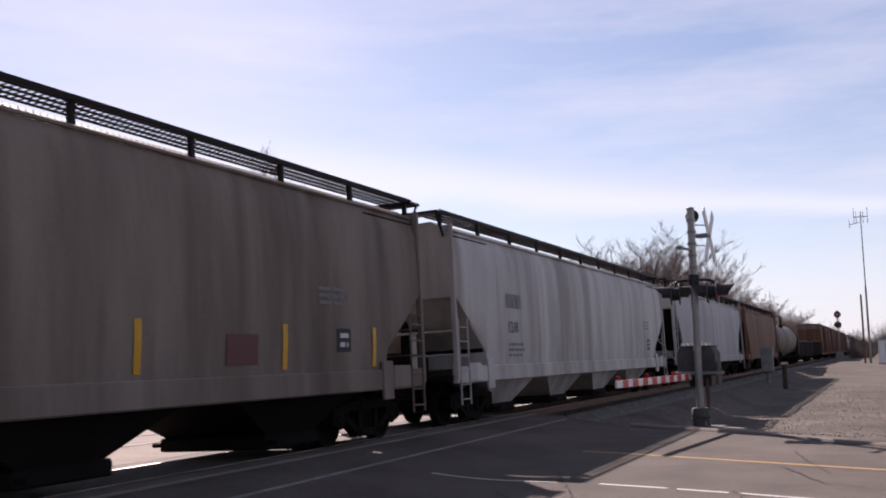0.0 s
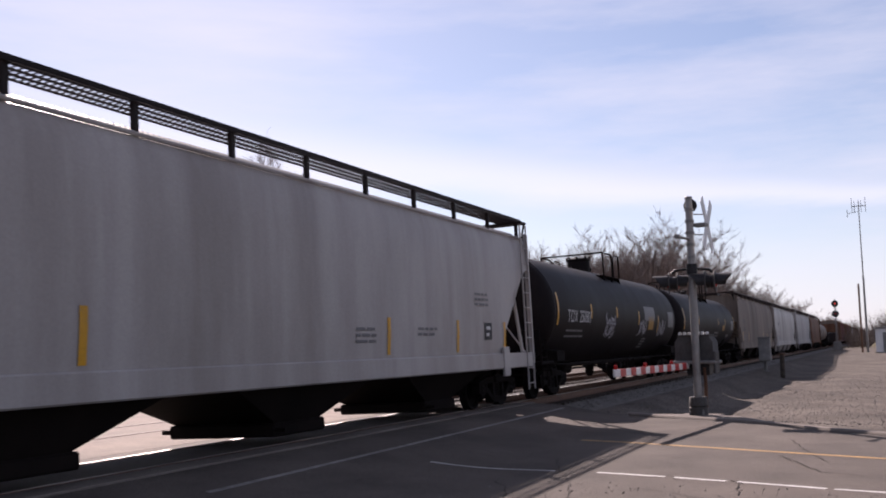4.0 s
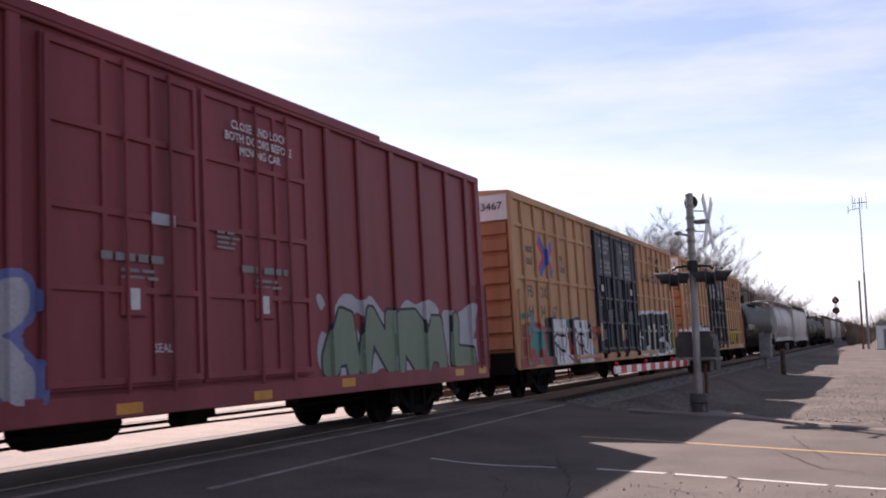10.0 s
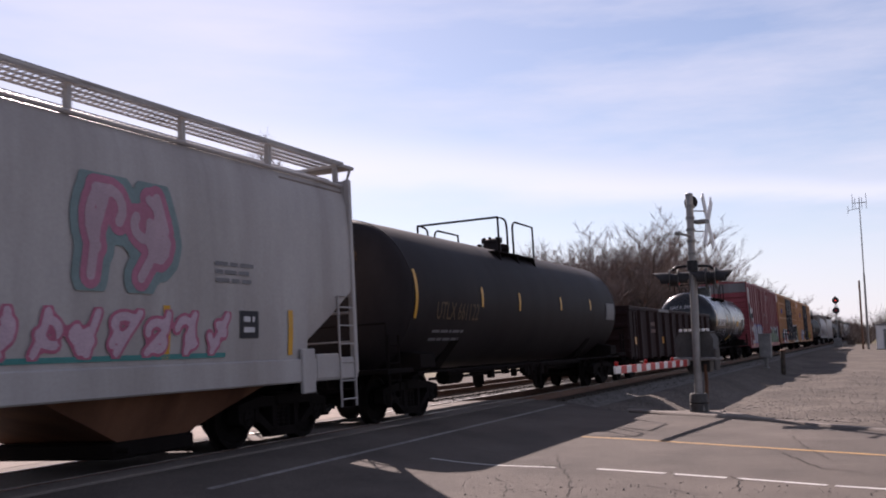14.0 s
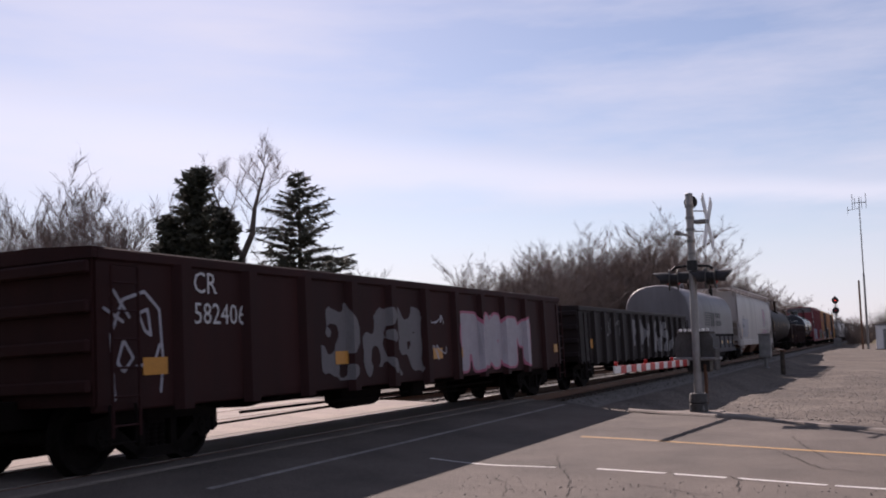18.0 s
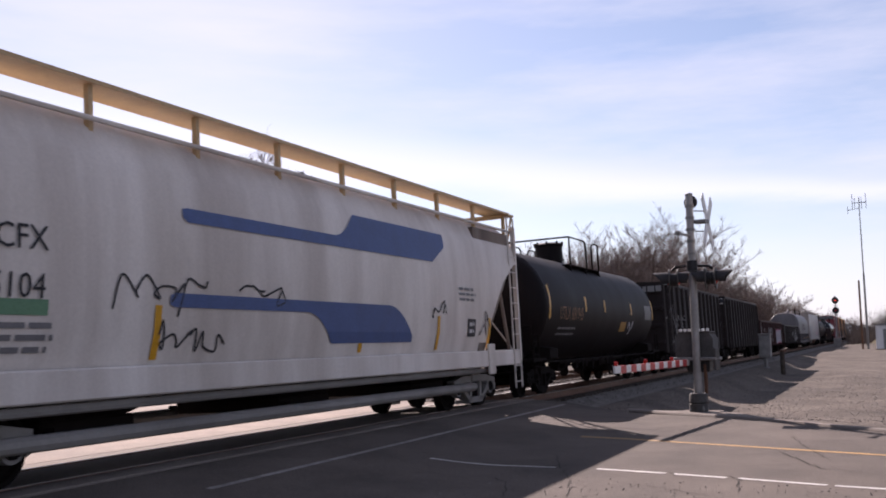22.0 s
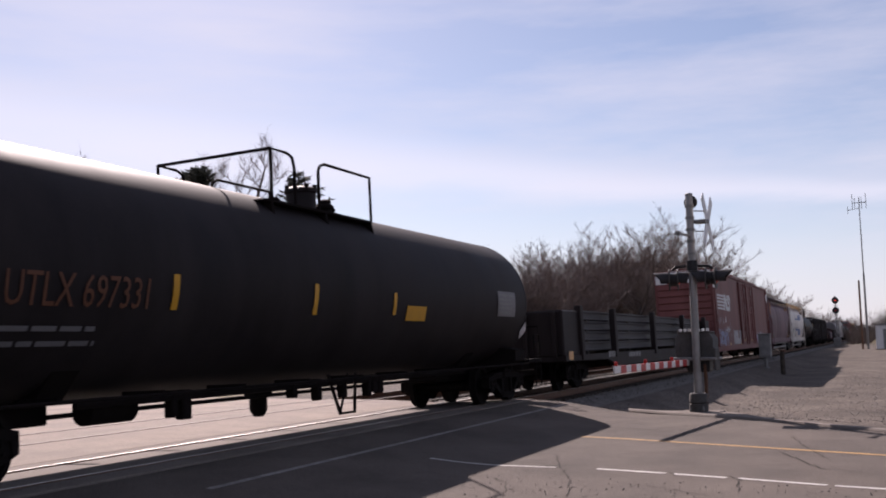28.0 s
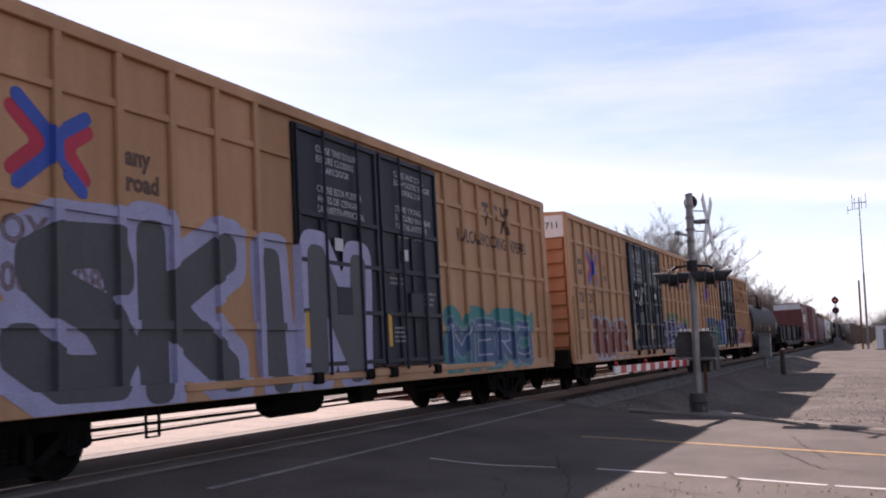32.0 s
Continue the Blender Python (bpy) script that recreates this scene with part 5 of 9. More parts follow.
def smooth_boxcar(rear, front, label, paint, posts, door, raised, band, notice=""):
    """Boxcar with plain or posted sides and doors in the car's own colour. door: (from, to) measured from the rear."""
    L, z0, z1 = front - rear, 0.94, 5.06
    half, P = L / 2, 1.42
    car = new_car("boxcar", rear, front, label, "boxcar")
    part("body", Shape().box(-half + 0.06, half - 0.06, -P, P, z0, z1 - 0.05), paint, car)
    part("roof", Shape().prism([(-1.47, z1 - 0.06), (1.47, z1 - 0.06), (1.47, z1), (0, z1 + 0.1), (-1.47, z1)], -half, half, "x"), paint, car)
    if raised:
        part("roof_fascia", Shape().box(-half + raised[0], -half + raised[1], -1.5, 1.5, z1 - 0.1, z1 + 0.07, 0.02), paint, car)
    for i in range(int(L / 1.2)):
        x = -half + (i + 0.5) * L / int(L / 1.2)
        part("roof_rib", once("rr" + paint.name, lambda: Shape().prism([(-1.46, z1), (1.46, z1), (0, z1 + 0.14)], -0.03, 0.03, "x").mesh("roof_rib", paint)), None, car, "", pose(x, 0, 0))
    for q in (-1, 1):
        pm = once("sp%s%d" % (paint.name, q), lambda: Shape().box(-0.09, 0.09, min(0, q * 0.06), max(0, q * 0.06), z0 + 0.12, z1 - 0.12, 0.02).mesh("side_post", paint))
        for x in posts:
            part("side_post", pm, None, car, "", pose(-half + x, q * P, 0))
        part("side_sill", Shape().box(-half, half, q * 1.45 - 0.035, q * 1.45 + 0.035, z0 - 0.14, z0 + 0.14, 0.012), paint, car)
        part("top_chord", Shape().box(-half, half, q * 1.45 - 0.035, q * 1.45 + 0.035, z1 - 0.14, z1 - 0.02, 0.012), paint, car)
        for d in (-1, 1):
            part("corner_post", Shape().box(min(d * half, d * (half - 0.22)), max(d * half, d * (half - 0.22)), q * 1.44 - 0.04, q * 1.44 + 0.04, z0 + 0.1, z1 - 0.1, 0.012), paint, car)
        n = 2
        w = (door[1] - door[0]) / n
        for k in range(n):
            a, b = -half + door[0] + k * w + 0.03, -half + door[0] + (k + 1) * w - 0.03
            lo, hi = sorted((q * P, q * (P + 0.07)))
            dr = part("door", Shape().box(a, b, lo, hi, 1.12, 4.85, 0.015), paint, car, "ribbed sliding door in the car's colour")
            l2, h2 = sorted((q * (P + 0.065), q * (P + 0.105)))
            for z in (1.2, 2.2, 3.05, 3.95, 4.78):
                part("door_rail", Shape().box(a + 0.02, b - 0.02, l2, h2, z - 0.04, z + 0.04, 0.008), paint, dr)
            for i in range(4):
                x = a + 0.05 + (b - a - 0.1) * i / 3
                part("door_stile", Shape().box(x - 0.04, x + 0.04, l2, h2, 1.16, 4.8, 0.008), paint, dr)
            for x in (a + 0.45 * w, a + 0.75 * w):
                part("lock_rod", Shape().tube([(x, q * (P + 0.13), 1.05), (x, q * (P + 0.13), 4.82)], 0.026, 6), paint, dr)
            part("handle_plate", Shape().box(a + w * 0.5 - 0.2, a + w * 0.5 + 0.2, l2 - 0.01, h2 + 0.01, 1.9, 2.35, 0.02), paint, dr)
            if q < 0:
                stick(dr, patch(a + w * 0.5 - 0.08, 1.98, 0.15, 0.24), INK_WHITE, -P - 0.125, "placard", "white placard")
                if notice:
                    if k:
                        me = lettering(notice, 0.165, INK_WHITE, "notice", 0.95, "CENTER", 0.003)
                        part("notice", me, None, dr, "white stencilled door notice", pose(a + w * 0.5, -P - 0.112, 4.42))
                        stick(dr, bars(a + 0.25, 2.78, 0.5, 0.26, 4), INK_DIM, -P - 0.112)
                    else:
                        stick(dr, patch(a + w * 0.62, 2.98, 0.42, 0.14), INK_SILVER, -P - 0.112, "placard", "pale placard")
                        part("notice", lettering("SEAL", 0.15, INK_WHITE, "notice"), None, dr, "", pose(a + w * 0.62, -P - 0.112, 1.5))
                    stick(dr, bars(a + w * 0.3, 2.52, 1.35, 0.09, 1, 0.0), INK_DIM, -P - 0.112)
                    stick(dr, bars(a + w * 0.42, 2.3, 0.62, 0.16, 2), INK_DIM, -P - 0.112)
                    stick(dr, patch(a + 1.0, 0.84, 0.42, 0.12), INK_ORANGE, -P - 0.07, "reflector", "orange reflective strip")
                    continue
                stick(dr, bars(a + w * 0.55 - 0.3, 4.2, 0.75, 0.36, 3), INK_DIM, -P - 0.112)
                stick(dr, bars(a + w * 0.55 - 0.2, 3.3, 0.5, 0.2, 2), INK_DIM, -P - 0.112)
                stick(dr, patch(a + 0.5, 1.26, 0.34, 0.13), INK_YELLOW, -P - 0.112, "reflector", "yellow reflective strip")
    for d in (-1, 1):
        end_wall(car, d * (half - 0.1), 2.8, z0, 4.42, paint, d, 10)
        part("end_band", Shape().prism([(-1.44, 4.42), (1.44, 4.42), (1.44, 5.02), (0, 5.1), (-1.44, 5.02)], d * half - d * 0.14, d * half + d * 0.0, "x"), band, car, "pale band across the end wall")
        for q in (-1, 1):
            add_ladder(car, 1.0, 2.7, 0.42, paint, 4, pose(d * (half - 0.3), q * 1.53, 0))
    part("centre_sill", Shape().box(-half - 0.2, half + 0.2, -0.3, 0.3, 0.72, 0.98, 0.02), C["under"], car)
    brake_gear(car, L)
    brake_wheel(car, -half - 0.14, 0.75, 2.4)
    stirrups(car, half, 1.44)
    running_gear(car, L, 2.7 if L < 22 else 3.1)
    return car, half


# ------------------------------------------------------------- tank cars
def tank_car(rear, front, label, paint, mark, mark_ink, mx, mz, mw=2.2, rails=(6.0, 6.7, 7.4, 8.5), dome=(7.4, 0.36, 0.45), strips=None, panel=None, stripe=INK_YELLOW, size=0.48, slant=0.0, ladder=False, R=1.47, rail_z=4.5, inset=1.12):
    """rear, front: the ends of the barrel. Lengths are measured from the rear: mark at mx, rails and dome on top, strips on the side."""
    L = front - rear
    half = L / 2
    zc = 2.47
    car = new_car("tank_car", rear, front, label, "tank car")
    hd = 0.62
    angles = (6, 12, 25, 40, 55, 70, 82)
    prof = [(-half, 0.02)] + [(-half + hd * (1 - math.cos(radians(a))), R * math.sin(radians(a)) ** 0.8) for a in angles]
    prof += [(-half + hd, R)] + [(-half + hd + (L - 2 * hd) * i / 6, R) for i in range(1, 6)] + [(half - hd, R)]
    prof += [(half - hd * (1 - math.cos(radians(a))), R * math.sin(radians(a)) ** 0.8) for a in reversed(angles)] + [(half, 0.02)]
    part("barrel", Shape().lathe(prof, 56, "x", (0, 0, zc)), paint, car)
    for x in (-half + hd, half - hd):
        part("weld_band", Shape().lathe([(x - 0.03, R - 0.02), (x - 0.03, R + 0.004), (x + 0.03, R + 0.004), (x + 0.03, R - 0.02)], 56, "x", (0, 0, zc)), paint, car)
    top, U = zc + R, C["under"]
    # manway, valves and the platform with its hand rails
    dx, dr, dh = -half + dome[0], dome[1], dome[2]
    hatch = part("manway", Shape().lathe([(top - 0.2, dr), (top + dh - 0.12, dr), (top + dh - 0.1, dr + 0.035), (top + dh - 0.04, dr + 0.035), (top + dh, dr - 0.06)], 22, "z", (dx, 0, 0)), paint, car, "round manway dome with bolted cover")
    for i in range(8):
        a = radians(45 * i + 10)
        part("hatch_bolt", Shape().box(-0.03, 0.03, -0.03, 0.03, top + dh - 0.1, top + dh + 0.03, 0.006, Matrix.Translation((dx + dr * math.cos(a), dr * math.sin(a), 0))), U, hatch)
    part("valve", Shape().lathe([(top - 0.1, 0.13), (top + 0.08, 0.13), (top + 0.1, 0.17), (top + 0.14, 0.17), (top + 0.18, 0.12), (top + 0.24, 0.12), (top + 0.27, 0.05)], 14, "z", (dx + dr + 0.45, -0.05, 0)), U, car)
    part("valve", Shape().lathe([(top - 0.1, 0.07), (top + 0.1, 0.07), (top + 0.16, 0.1), (top + 0.2, 0.03)], 12, "z", (dx + dr + 0.9, 0.1, 0)), U, car)
    part("valve", Shape().lathe([(top - 0.1, 0.08), (top + 0.12, 0.08), (top + 0.16, 0.04)], 12, "z", (dx - dr - 0.4, 0.1, 0)), U, car)
    r0, r1, f0, f1 = (-half + v for v in rails)
    zt, zp = rail_z, top - 0.24
    for q in (-1, 1):
        yq = q * 1.05
        part("platform", Shape().box(r0 - 0.15, f1 + 0.05, min(yq, q * 0.72), max(yq, q * 0.72), zp - 0.035, zp), U, car)
        for x in (r0, (r0 + f1) / 2, f1):
            part("platform_bracket", Shape().prism([(q * 0.8, zp - 0.035), (q * 1.05, zp - 0.035), (q * 1.1, zp - 0.32), (q * 1.0, zp - 0.22)], x - 0.025, x + 0.025, "x"), U, car)
        part("hand_rail", Shape().tube([(r0, yq, zp), (r0, yq, zt), (r1 - 0.2, yq, zt), (r1 - 0.05, yq, zt - 0.05), (r1, yq, zt - 0.2), (r1, yq, zp)], 0.026, 6), U, car)
        part("hand_rail", Shape().tube([(f0, yq, zp), (f0, yq, zt - 0.14), (f0 + 0.06, yq, zt - 0.05), (f0 + 0.2, yq, zt), (f1, yq, zt), (f1, yq, zp)], 0.026, 6), U, car)
        if ladder:
            part("ladder", once("tank_ladder", lambda: Shape().tube([(-0.21, -1.05, 3.5), (-0.21, -1.3, 3.3), (-0.21, -1.53, 2.9), (-0.21, -1.55, 1.0)], 0.012, 6)
                 .tube([(0.21, -1.05, 3.5), (0.21, -1.3, 3.3), (0.21, -1.53, 2.9), (0.21, -1.55, 1.0)], 0.012, 6).mesh("ladder", U)), None, car, "", pose((r1 + f0) / 2, 0, 0) if q < 0 else pose((r1 + f0) / 2, 0, 0, 0, 0, 180))
        # low running rail along the barrel and its brackets
        part("side_rail", Shape().tube([(-half + 0.6, q * 1.46, 1.02), (half - 0.6, q * 1.46, 1.02)], 0.022, 6), U, car)
        for i in range(9):
            x = -half + 2.4 + (L - 4.8) * i / 8
            part("rail_bracket", once("rbr", lambda: Shape().box(-0.025, 0.025, -0.3, 0.3, 1.0, 1.07).mesh("rail_bracket", U)), None, car, "", pose(x, q * 1.18, 0))
    part("cross_rail", Shape().tube([(r0, -1.05, zt), (r0, 1.05, zt)], 0.026, 6), U, car)
    for d in (-1, 1):
        xb = d * (half - 1.12)
        part("bolster", Shape().prism([(-1.45, 1.35), (-1.45, 1.1), (-0.5, 0.8), (0.5, 0.8), (1.45, 1.1), (1.45, 1.35), (0.9, 1.45), (-0.9, 1.45)], xb - 0.32, xb + 0.32, "x"), U, car)
        part("saddle", Shape().prism([(-1.2, 1.6), (-0.7, 1.0), (0.7, 1.0), (1.2, 1.6), (0.9, 1.35), (-0.9, 1.35)], d * (half - 3.0) - 0.2, d * (half - 3.0) + 0.2, "x"), U, car)
        part("stub_sill", Shape().box(min(d * (half - 3.4), d * (half + 0.55)), max(d * (half - 3.4), d * (half + 0.55)), -0.3, 0.3, 0.74, 1.08, 0.02), U, car)
        part("end_platform", Shape().box(min(d * (half - 0.5), d * (half + 0.5)), max(d * (half - 0.5), d * (half + 0.5)), -1.45, 1.45, 1.04, 1.12, 0.01), U, car)
        for q in (-1, 1):
            add_ladder(car, 0.5, 1.7, 0.4, U, 4, pose(d * (half + 0.2), q * 1.42, 0), "end_ladder")
        part("end_rail", Shape().tube([(d * (half + 0.42), -1.4, 1.1), (d * (half + 0.42), -1.4, 1.9), (d * (half + 0.42), 1.4, 1.9), (d * (half + 0.42), 1.4, 1.1)], 0.02, 6), U, car)
    m = (f0 + r1) / 2
    part("bottom_outlet", Shape().lathe([(0.5, 0.08), (0.6, 0.14), (0.8, 0.14), (0.82, 0.22), (1.05, 0.22)], 14, "z", (m, 0, 0)), U, car)
    part("step_frame", Shape().tube([(m - 0.1, -1.35, 1.1), (m + 0.1, -1.42, 0.5), (m + 0.55, -1.42, 0.5), (m + 0.75, -1.35, 1.1)], 0.028, 6).tube([(m + 0.1, -1.42, 0.5), (m + 0.45, -1.38, 1.1)], 0.02, 6), U, car)
    part("train_pipe", Shape().tube([(-half + 3.2, -0.5, 0.84), (half - 3.2, -0.5, 0.84)], 0.03, 6).tube([(-half + 3.2, -0.9, 0.95), (half - 3.2, -0.9, 0.95)], 0.045, 6), U, car)
    rnd = random.Random(int(abs(rear) * 10))
    for i in range(9):
        x = m + rnd.uniform(-3.2, 2.6)
        w, z = rnd.uniform(0.03, 0.1), rnd.uniform(0.66, 0.82)
        part("pipe_clamp", Shape().box(x - w, x + w, -0.95, -0.8, z, 1.04, 0.02), U, car)
    part("brake_cylinder", Shape().lathe([(-0.4, 0.05), (-0.38, 0.16), (0.38, 0.16), (0.4, 0.05)], 14, "x", (-half + 4.0, -0.6, 0.86)), U, car)
    running_gear(car, L, inset)
    wrap = lambda z: -math.sqrt(max(R * R - (z - zc) ** 2, 0.01)) - 0.016

    def strip(x, z0, z1, w=0.11):
        stick(car, Shape().add([(x, 0, z0), (x + w, 0, z0), (x + w + slant, 0, z1), (x + slant, 0, z1)], [(0, 1, 2, 3)]), stripe, 0, "reflector", "yellow reflective strip", wrap)
    for x, z0, z1 in strips or ((0.7, 2.05, 2.92), (4.0, 2.3, 2.7), (L - 7.2, 2.3, 2.7), (L - 3.6, 2.3, 2.7)):
        strip(-half + x, z0, z1)
    if mark:
        me = lettering(mark, size, mark_ink, "reporting_mark")
        wide = max(v.co.x for v in me.vertices)
        for v in me.vertices:
            v.co.x, v.co.z = -half + mx + v.co.x * mw / wide, v.co.z + mz
            v.co.y = wrap(v.co.z) - 0.008
        part("reporting_mark", me, None, car, "painted road number")
        # the same number, small, on the rear head
        me = lettering(mark, 0.24, mark_ink, "end_mark")
        for v in me.vertices:
            y, z = 0.75 - v.co.x, 0.62 + v.co.z
            s = min(math.hypot(y, z) / R, 0.999) ** 1.25
            v.co = (-half + hd * (1 - math.sqrt(1 - s * s)) - 0.02, y, zc + z)
        part("end_mark", me, None, car, "small number on the tank head")
    stick(car, bars(-half + mx + 0.05, mz - 0.45, mw * 0.85, 0.3, 2, 0.65), INK_GREY, 0, "marking", "small stencilled data", wrap)
    px, pz, pw, ph = panel or (L - 1.75, 2.15, 0.95, 0.5)
    stick(car, patch(-half + px, pz, pw, ph), INK_GREY, 0, "data_panel", "grey data panel", wrap)
    stick(car, bars(-half + px + 0.05, pz + 0.04, pw - 0.1, ph - 0.08, 5), INK_DIM, 0, "marking", "rows of small data", lambda z: wrap(z) - 0.006)
    return car, half, wrap, L


# ------------------------------------------------------------- covered hoppers
def grating(L, w=0.6):
    """Open walkway mesh: long bars and many thin cross bars."""
    s = Shape()
    for i in range(5):
        y = -w / 2 + w * i / 4
        s.box(-L / 2, L / 2, y - 0.007, y + 0.007, -0.014, 0.014)
    n = int(L / 0.1)
    for i in range(n):
        x = -L / 2 + (i + 0.5) * L / n
        s.box(x - 0.011, x + 0.011, -w / 2, w / 2, -0.006, 0.006)
    return s


def hopper_car(rear, front, label, paint, roof_paint=None, end_paint=None, bays=3, taper=1.85, solid_boards=False, pipes=False,
               truck_paint="under", round_side=0.22, sill=None, bay_paint=None, cat="covered hopper", deep_end=0.0, walk_z=4.56, open_z=3.35,
               knee=1.67, over=0.1, inset=1.55):
    L = front - rear
    half = L / 2
    car = new_car("covered_hopper", rear, front, label, cat)
    # by default, end sheets and bays take the near-black paint with shade in it
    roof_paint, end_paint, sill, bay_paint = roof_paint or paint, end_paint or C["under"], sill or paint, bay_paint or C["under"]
    zs, ze, zt = 1.3, 4.12, 4.32
    # half cross-section, from the bottom of the side up to the roof
    sec = [(1.40, zs), (1.44, zs + 0.5), (1.45, zs + 1.2), (1.45, zs + 1.9), (1.42, ze - 0.35), (1.33, ze - 0.05), (1.05, ze + 0.15), (0.55, zt - 0.06), (0.0, zt)]
    if round_side > 0.3:
        sec = [(1.30, zs), (1.42, zs + 0.45), (1.49, zs + 1.1), (1.49, zs + 1.7), (1.42, ze - 0.5), (1.24, ze - 0.1), (0.95, ze + 0.12), (0.5, zt - 0.06), (0.0, zt)]
    bottom = [(0.0, 3.35), (0.3, 3.28), (taper * 0.55, 2.85), (taper * 0.8, 2.4), (taper * 0.97, 1.9), (taper, zs + 0.02)]
    bottom = [(a, 1.32 + (b - 1.32) * (open_z - 1.32) / 2.03) for a, b in bottom]
    if deep_end:      # straight slope under a deep flat end sheet
        bottom = [(0.0, open_z), (0.05, open_z), (taper * 0.5, open_z + (knee - open_z) * 0.5), (taper - 0.02, knee), (taper, knee - 0.1), (taper, zs + 0.02)]
    stations = [(-half + a, b) for a, b in bottom] + [(half - a, b) for a, b in reversed(bottom)]
    rings = []
    for x, zb in stations:
        right = [(y, max(z, zb)) for y, z in sec]
        ring = [(x, -y, z) for y, z in right] + [(x, y, z) for y, z in reversed(right[:-1])]
        rings.append(ring)
    part("body", Shape().loft(rings), paint, car)
    # sloping end sheets behind the opening, stub platforms, end posts
    for d in (-1, 1):
        part("end_sheet", Shape().prism([(d * (half - 0.12), 4.0), (d * (half - 0.12), 3.3), (d * (half - taper - 0.25), 1.35), (d * (half - taper - 0.5), 1.35), (d * (half - taper - 0.5), 4.0)], -1.36, 1.36), end_paint, car, "sloping end sheet")
        part("end_platform", Shape().box(min(d * half, d * (half - taper)), max(d * half, d * (half - taper)), -1.42, 1.42, 1.08, 1.2, 0.01), end_paint, car)
        part("shear_plate", Shape().prism([(d * (half - 0.5), 1.2), (d * (half - taper), 1.2), (d * (half - taper), 2.0), (d * (half - 0.9), 3.2), (d * (half - 0.75), 3.2)], -0.05, 0.05), end_paint, car)
        for q in (-1, 1):
            part("end_post", Shape().box(min(d * half, d * (half - 0.09)), max(d * half, d * (half - 0.09)), q * 1.43 - 0.05, q * 1.43 + 0.05, 1.1, 4.2, 0.012), sill, car)
            if deep_end:
                add_ladder(car, 0.6, 2.3, 0.46, sill, 6, pose(d * (half - 0.34), q * 1.47, 0))
                part("corner_gusset", Shape().box(min(d * (half - 0.6), d * (half - 1.25)), max(d * (half - 0.6), d * (half - 1.25)), q * 1.44 - 0.03, q * 1.44 + 0.03, 1.05, 1.42, 0.015), sill, car)
                continue
            add_ladder(car, 0.5, 4.4, 0.42, sill, 11, pose(d * (half - 0.3), q * 1.47, 0))
            part("brace", Shape().tube([(d * (half - 0.3), q * 1.3, 1.2), (d * (half - 0.8), q * 1.25, 3.2)], 0.04, 6), end_paint, car)
        out = half + 0.35 if d > 0 else half + 0.25 + over
        part("roof_step", Shape().box(min(d * (out - 0.4), d * out), max(d * (out - 0.4), d * out), -1.35, 1.35, walk_z - 0.07, walk_z - 0.02), roof_paint, car)
        for q in (-1, 1):
            part("step_support", Shape().tube([(d * (out - 0.05), q * 1.3, walk_z - 0.07), (d * half, q * 1.3, 3.95)], 0.025, 6), roof_paint, car)
        part("reservoir", Shape().lathe([(-0.5, 0.05), (-0.47, 0.2), (0.47, 0.2), (0.5, 0.05)], 14, "y", (d * (half - 1.1), 0.3, 1.5)), C["under"], car)
        if deep_end:
            add_ladder(car, 0.62, 2.35, 0.5, C["under"], 6, pose(d * (half + 0.05), 1.02, 0, 0, 0, 90), "end_ladder")
            for y in (-0.5, 0.42):
                part("rail_post", Shape().box(d * (half - 0.08) - 0.03, d * (half - 0.08) + 0.03, y - 0.045, y + 0.045, 1.18, 2.06, 0.008), sill, car)
            part("hand_rail", Shape().tube([(d * (half - 0.05), -1.38, 2.06), (d * (half - 0.05), 1.38, 2.06)], 0.022, 6), sill, car)
            part("hand_rail", Shape().tube([(d * (half - 0.05), -1.38, 1.6), (d * (half - 0.05), -0.5, 1.6)], 0.016, 6), sill, car)
            continue
        part("hand_rail", Shape().tube([(d * (half - 0.05), -1.38, 1.2), (d * (half - 0.05), -0.6, 2.3), (d * (half - 0.05), 0.6, 2.3), (d * (half - 0.05), 1.38, 1.2)], 0.02, 6), sill, car)
    if deep_end:
        for d in (-1, 1):
            part("end_wall", Shape().box(min(d * (half - 0.02), d * (half - 0.1)), max(d * (half - 0.02), d * (half - 0.1)), -1.38, 1.38, deep_end, 4.18), paint, car, "flat upper end sheet")
            part("end_beam", Shape().box(min(d * half, d * (half - 0.14)), max(d * half, d * (half - 0.14)), -1.4, 1.4, deep_end - 0.08, deep_end + 0.05, 0.01), paint, car)
    for q in (-1, 1):
        part("side_sill", Shape().box(-half, half, q * 1.40 - 0.06, q * 1.40 + 0.06, 1.02, 1.36, 0.02), sill, car)
        part("jacking_pad", Shape().box(-half + taper - 0.1, -half + taper + 0.25, q * 1.46 - 0.03, q * 1.46 + 0.03, 0.86, 1.5, 0.015), sill, car)
        part("jacking_pad", Shape().box(half - taper - 0.25, half - taper + 0.1, q * 1.46 - 0.03, q * 1.46 + 0.03, 0.86, 1.5, 0.015), sill, car)
        # roof walk with its posts
        if solid_boards:
            part("running_board", Shape().prism([(q * 1.32, walk_z - 0.04), (q * 1.32, walk_z + 0.01), (q * 0.68, walk_z + 0.05), (q * 0.68, walk_z)], -half - over, half + 0.1, "x"), roof_paint, car)
        else:
            part("running_board", once("grate%.1f%s" % (L, roof_paint.name), lambda: grating(L + 0.1 + over).mesh("running_board", roof_paint)), None, car, "", pose(0.05 - over / 2, q * 1.0, walk_z))
            part("board_edge", Shape().box(-half - over, half + 0.1, q * 1.29 - 0.012, q * 1.29 + 0.012, walk_z - 0.04, walk_z + 0.03), roof_paint, car)
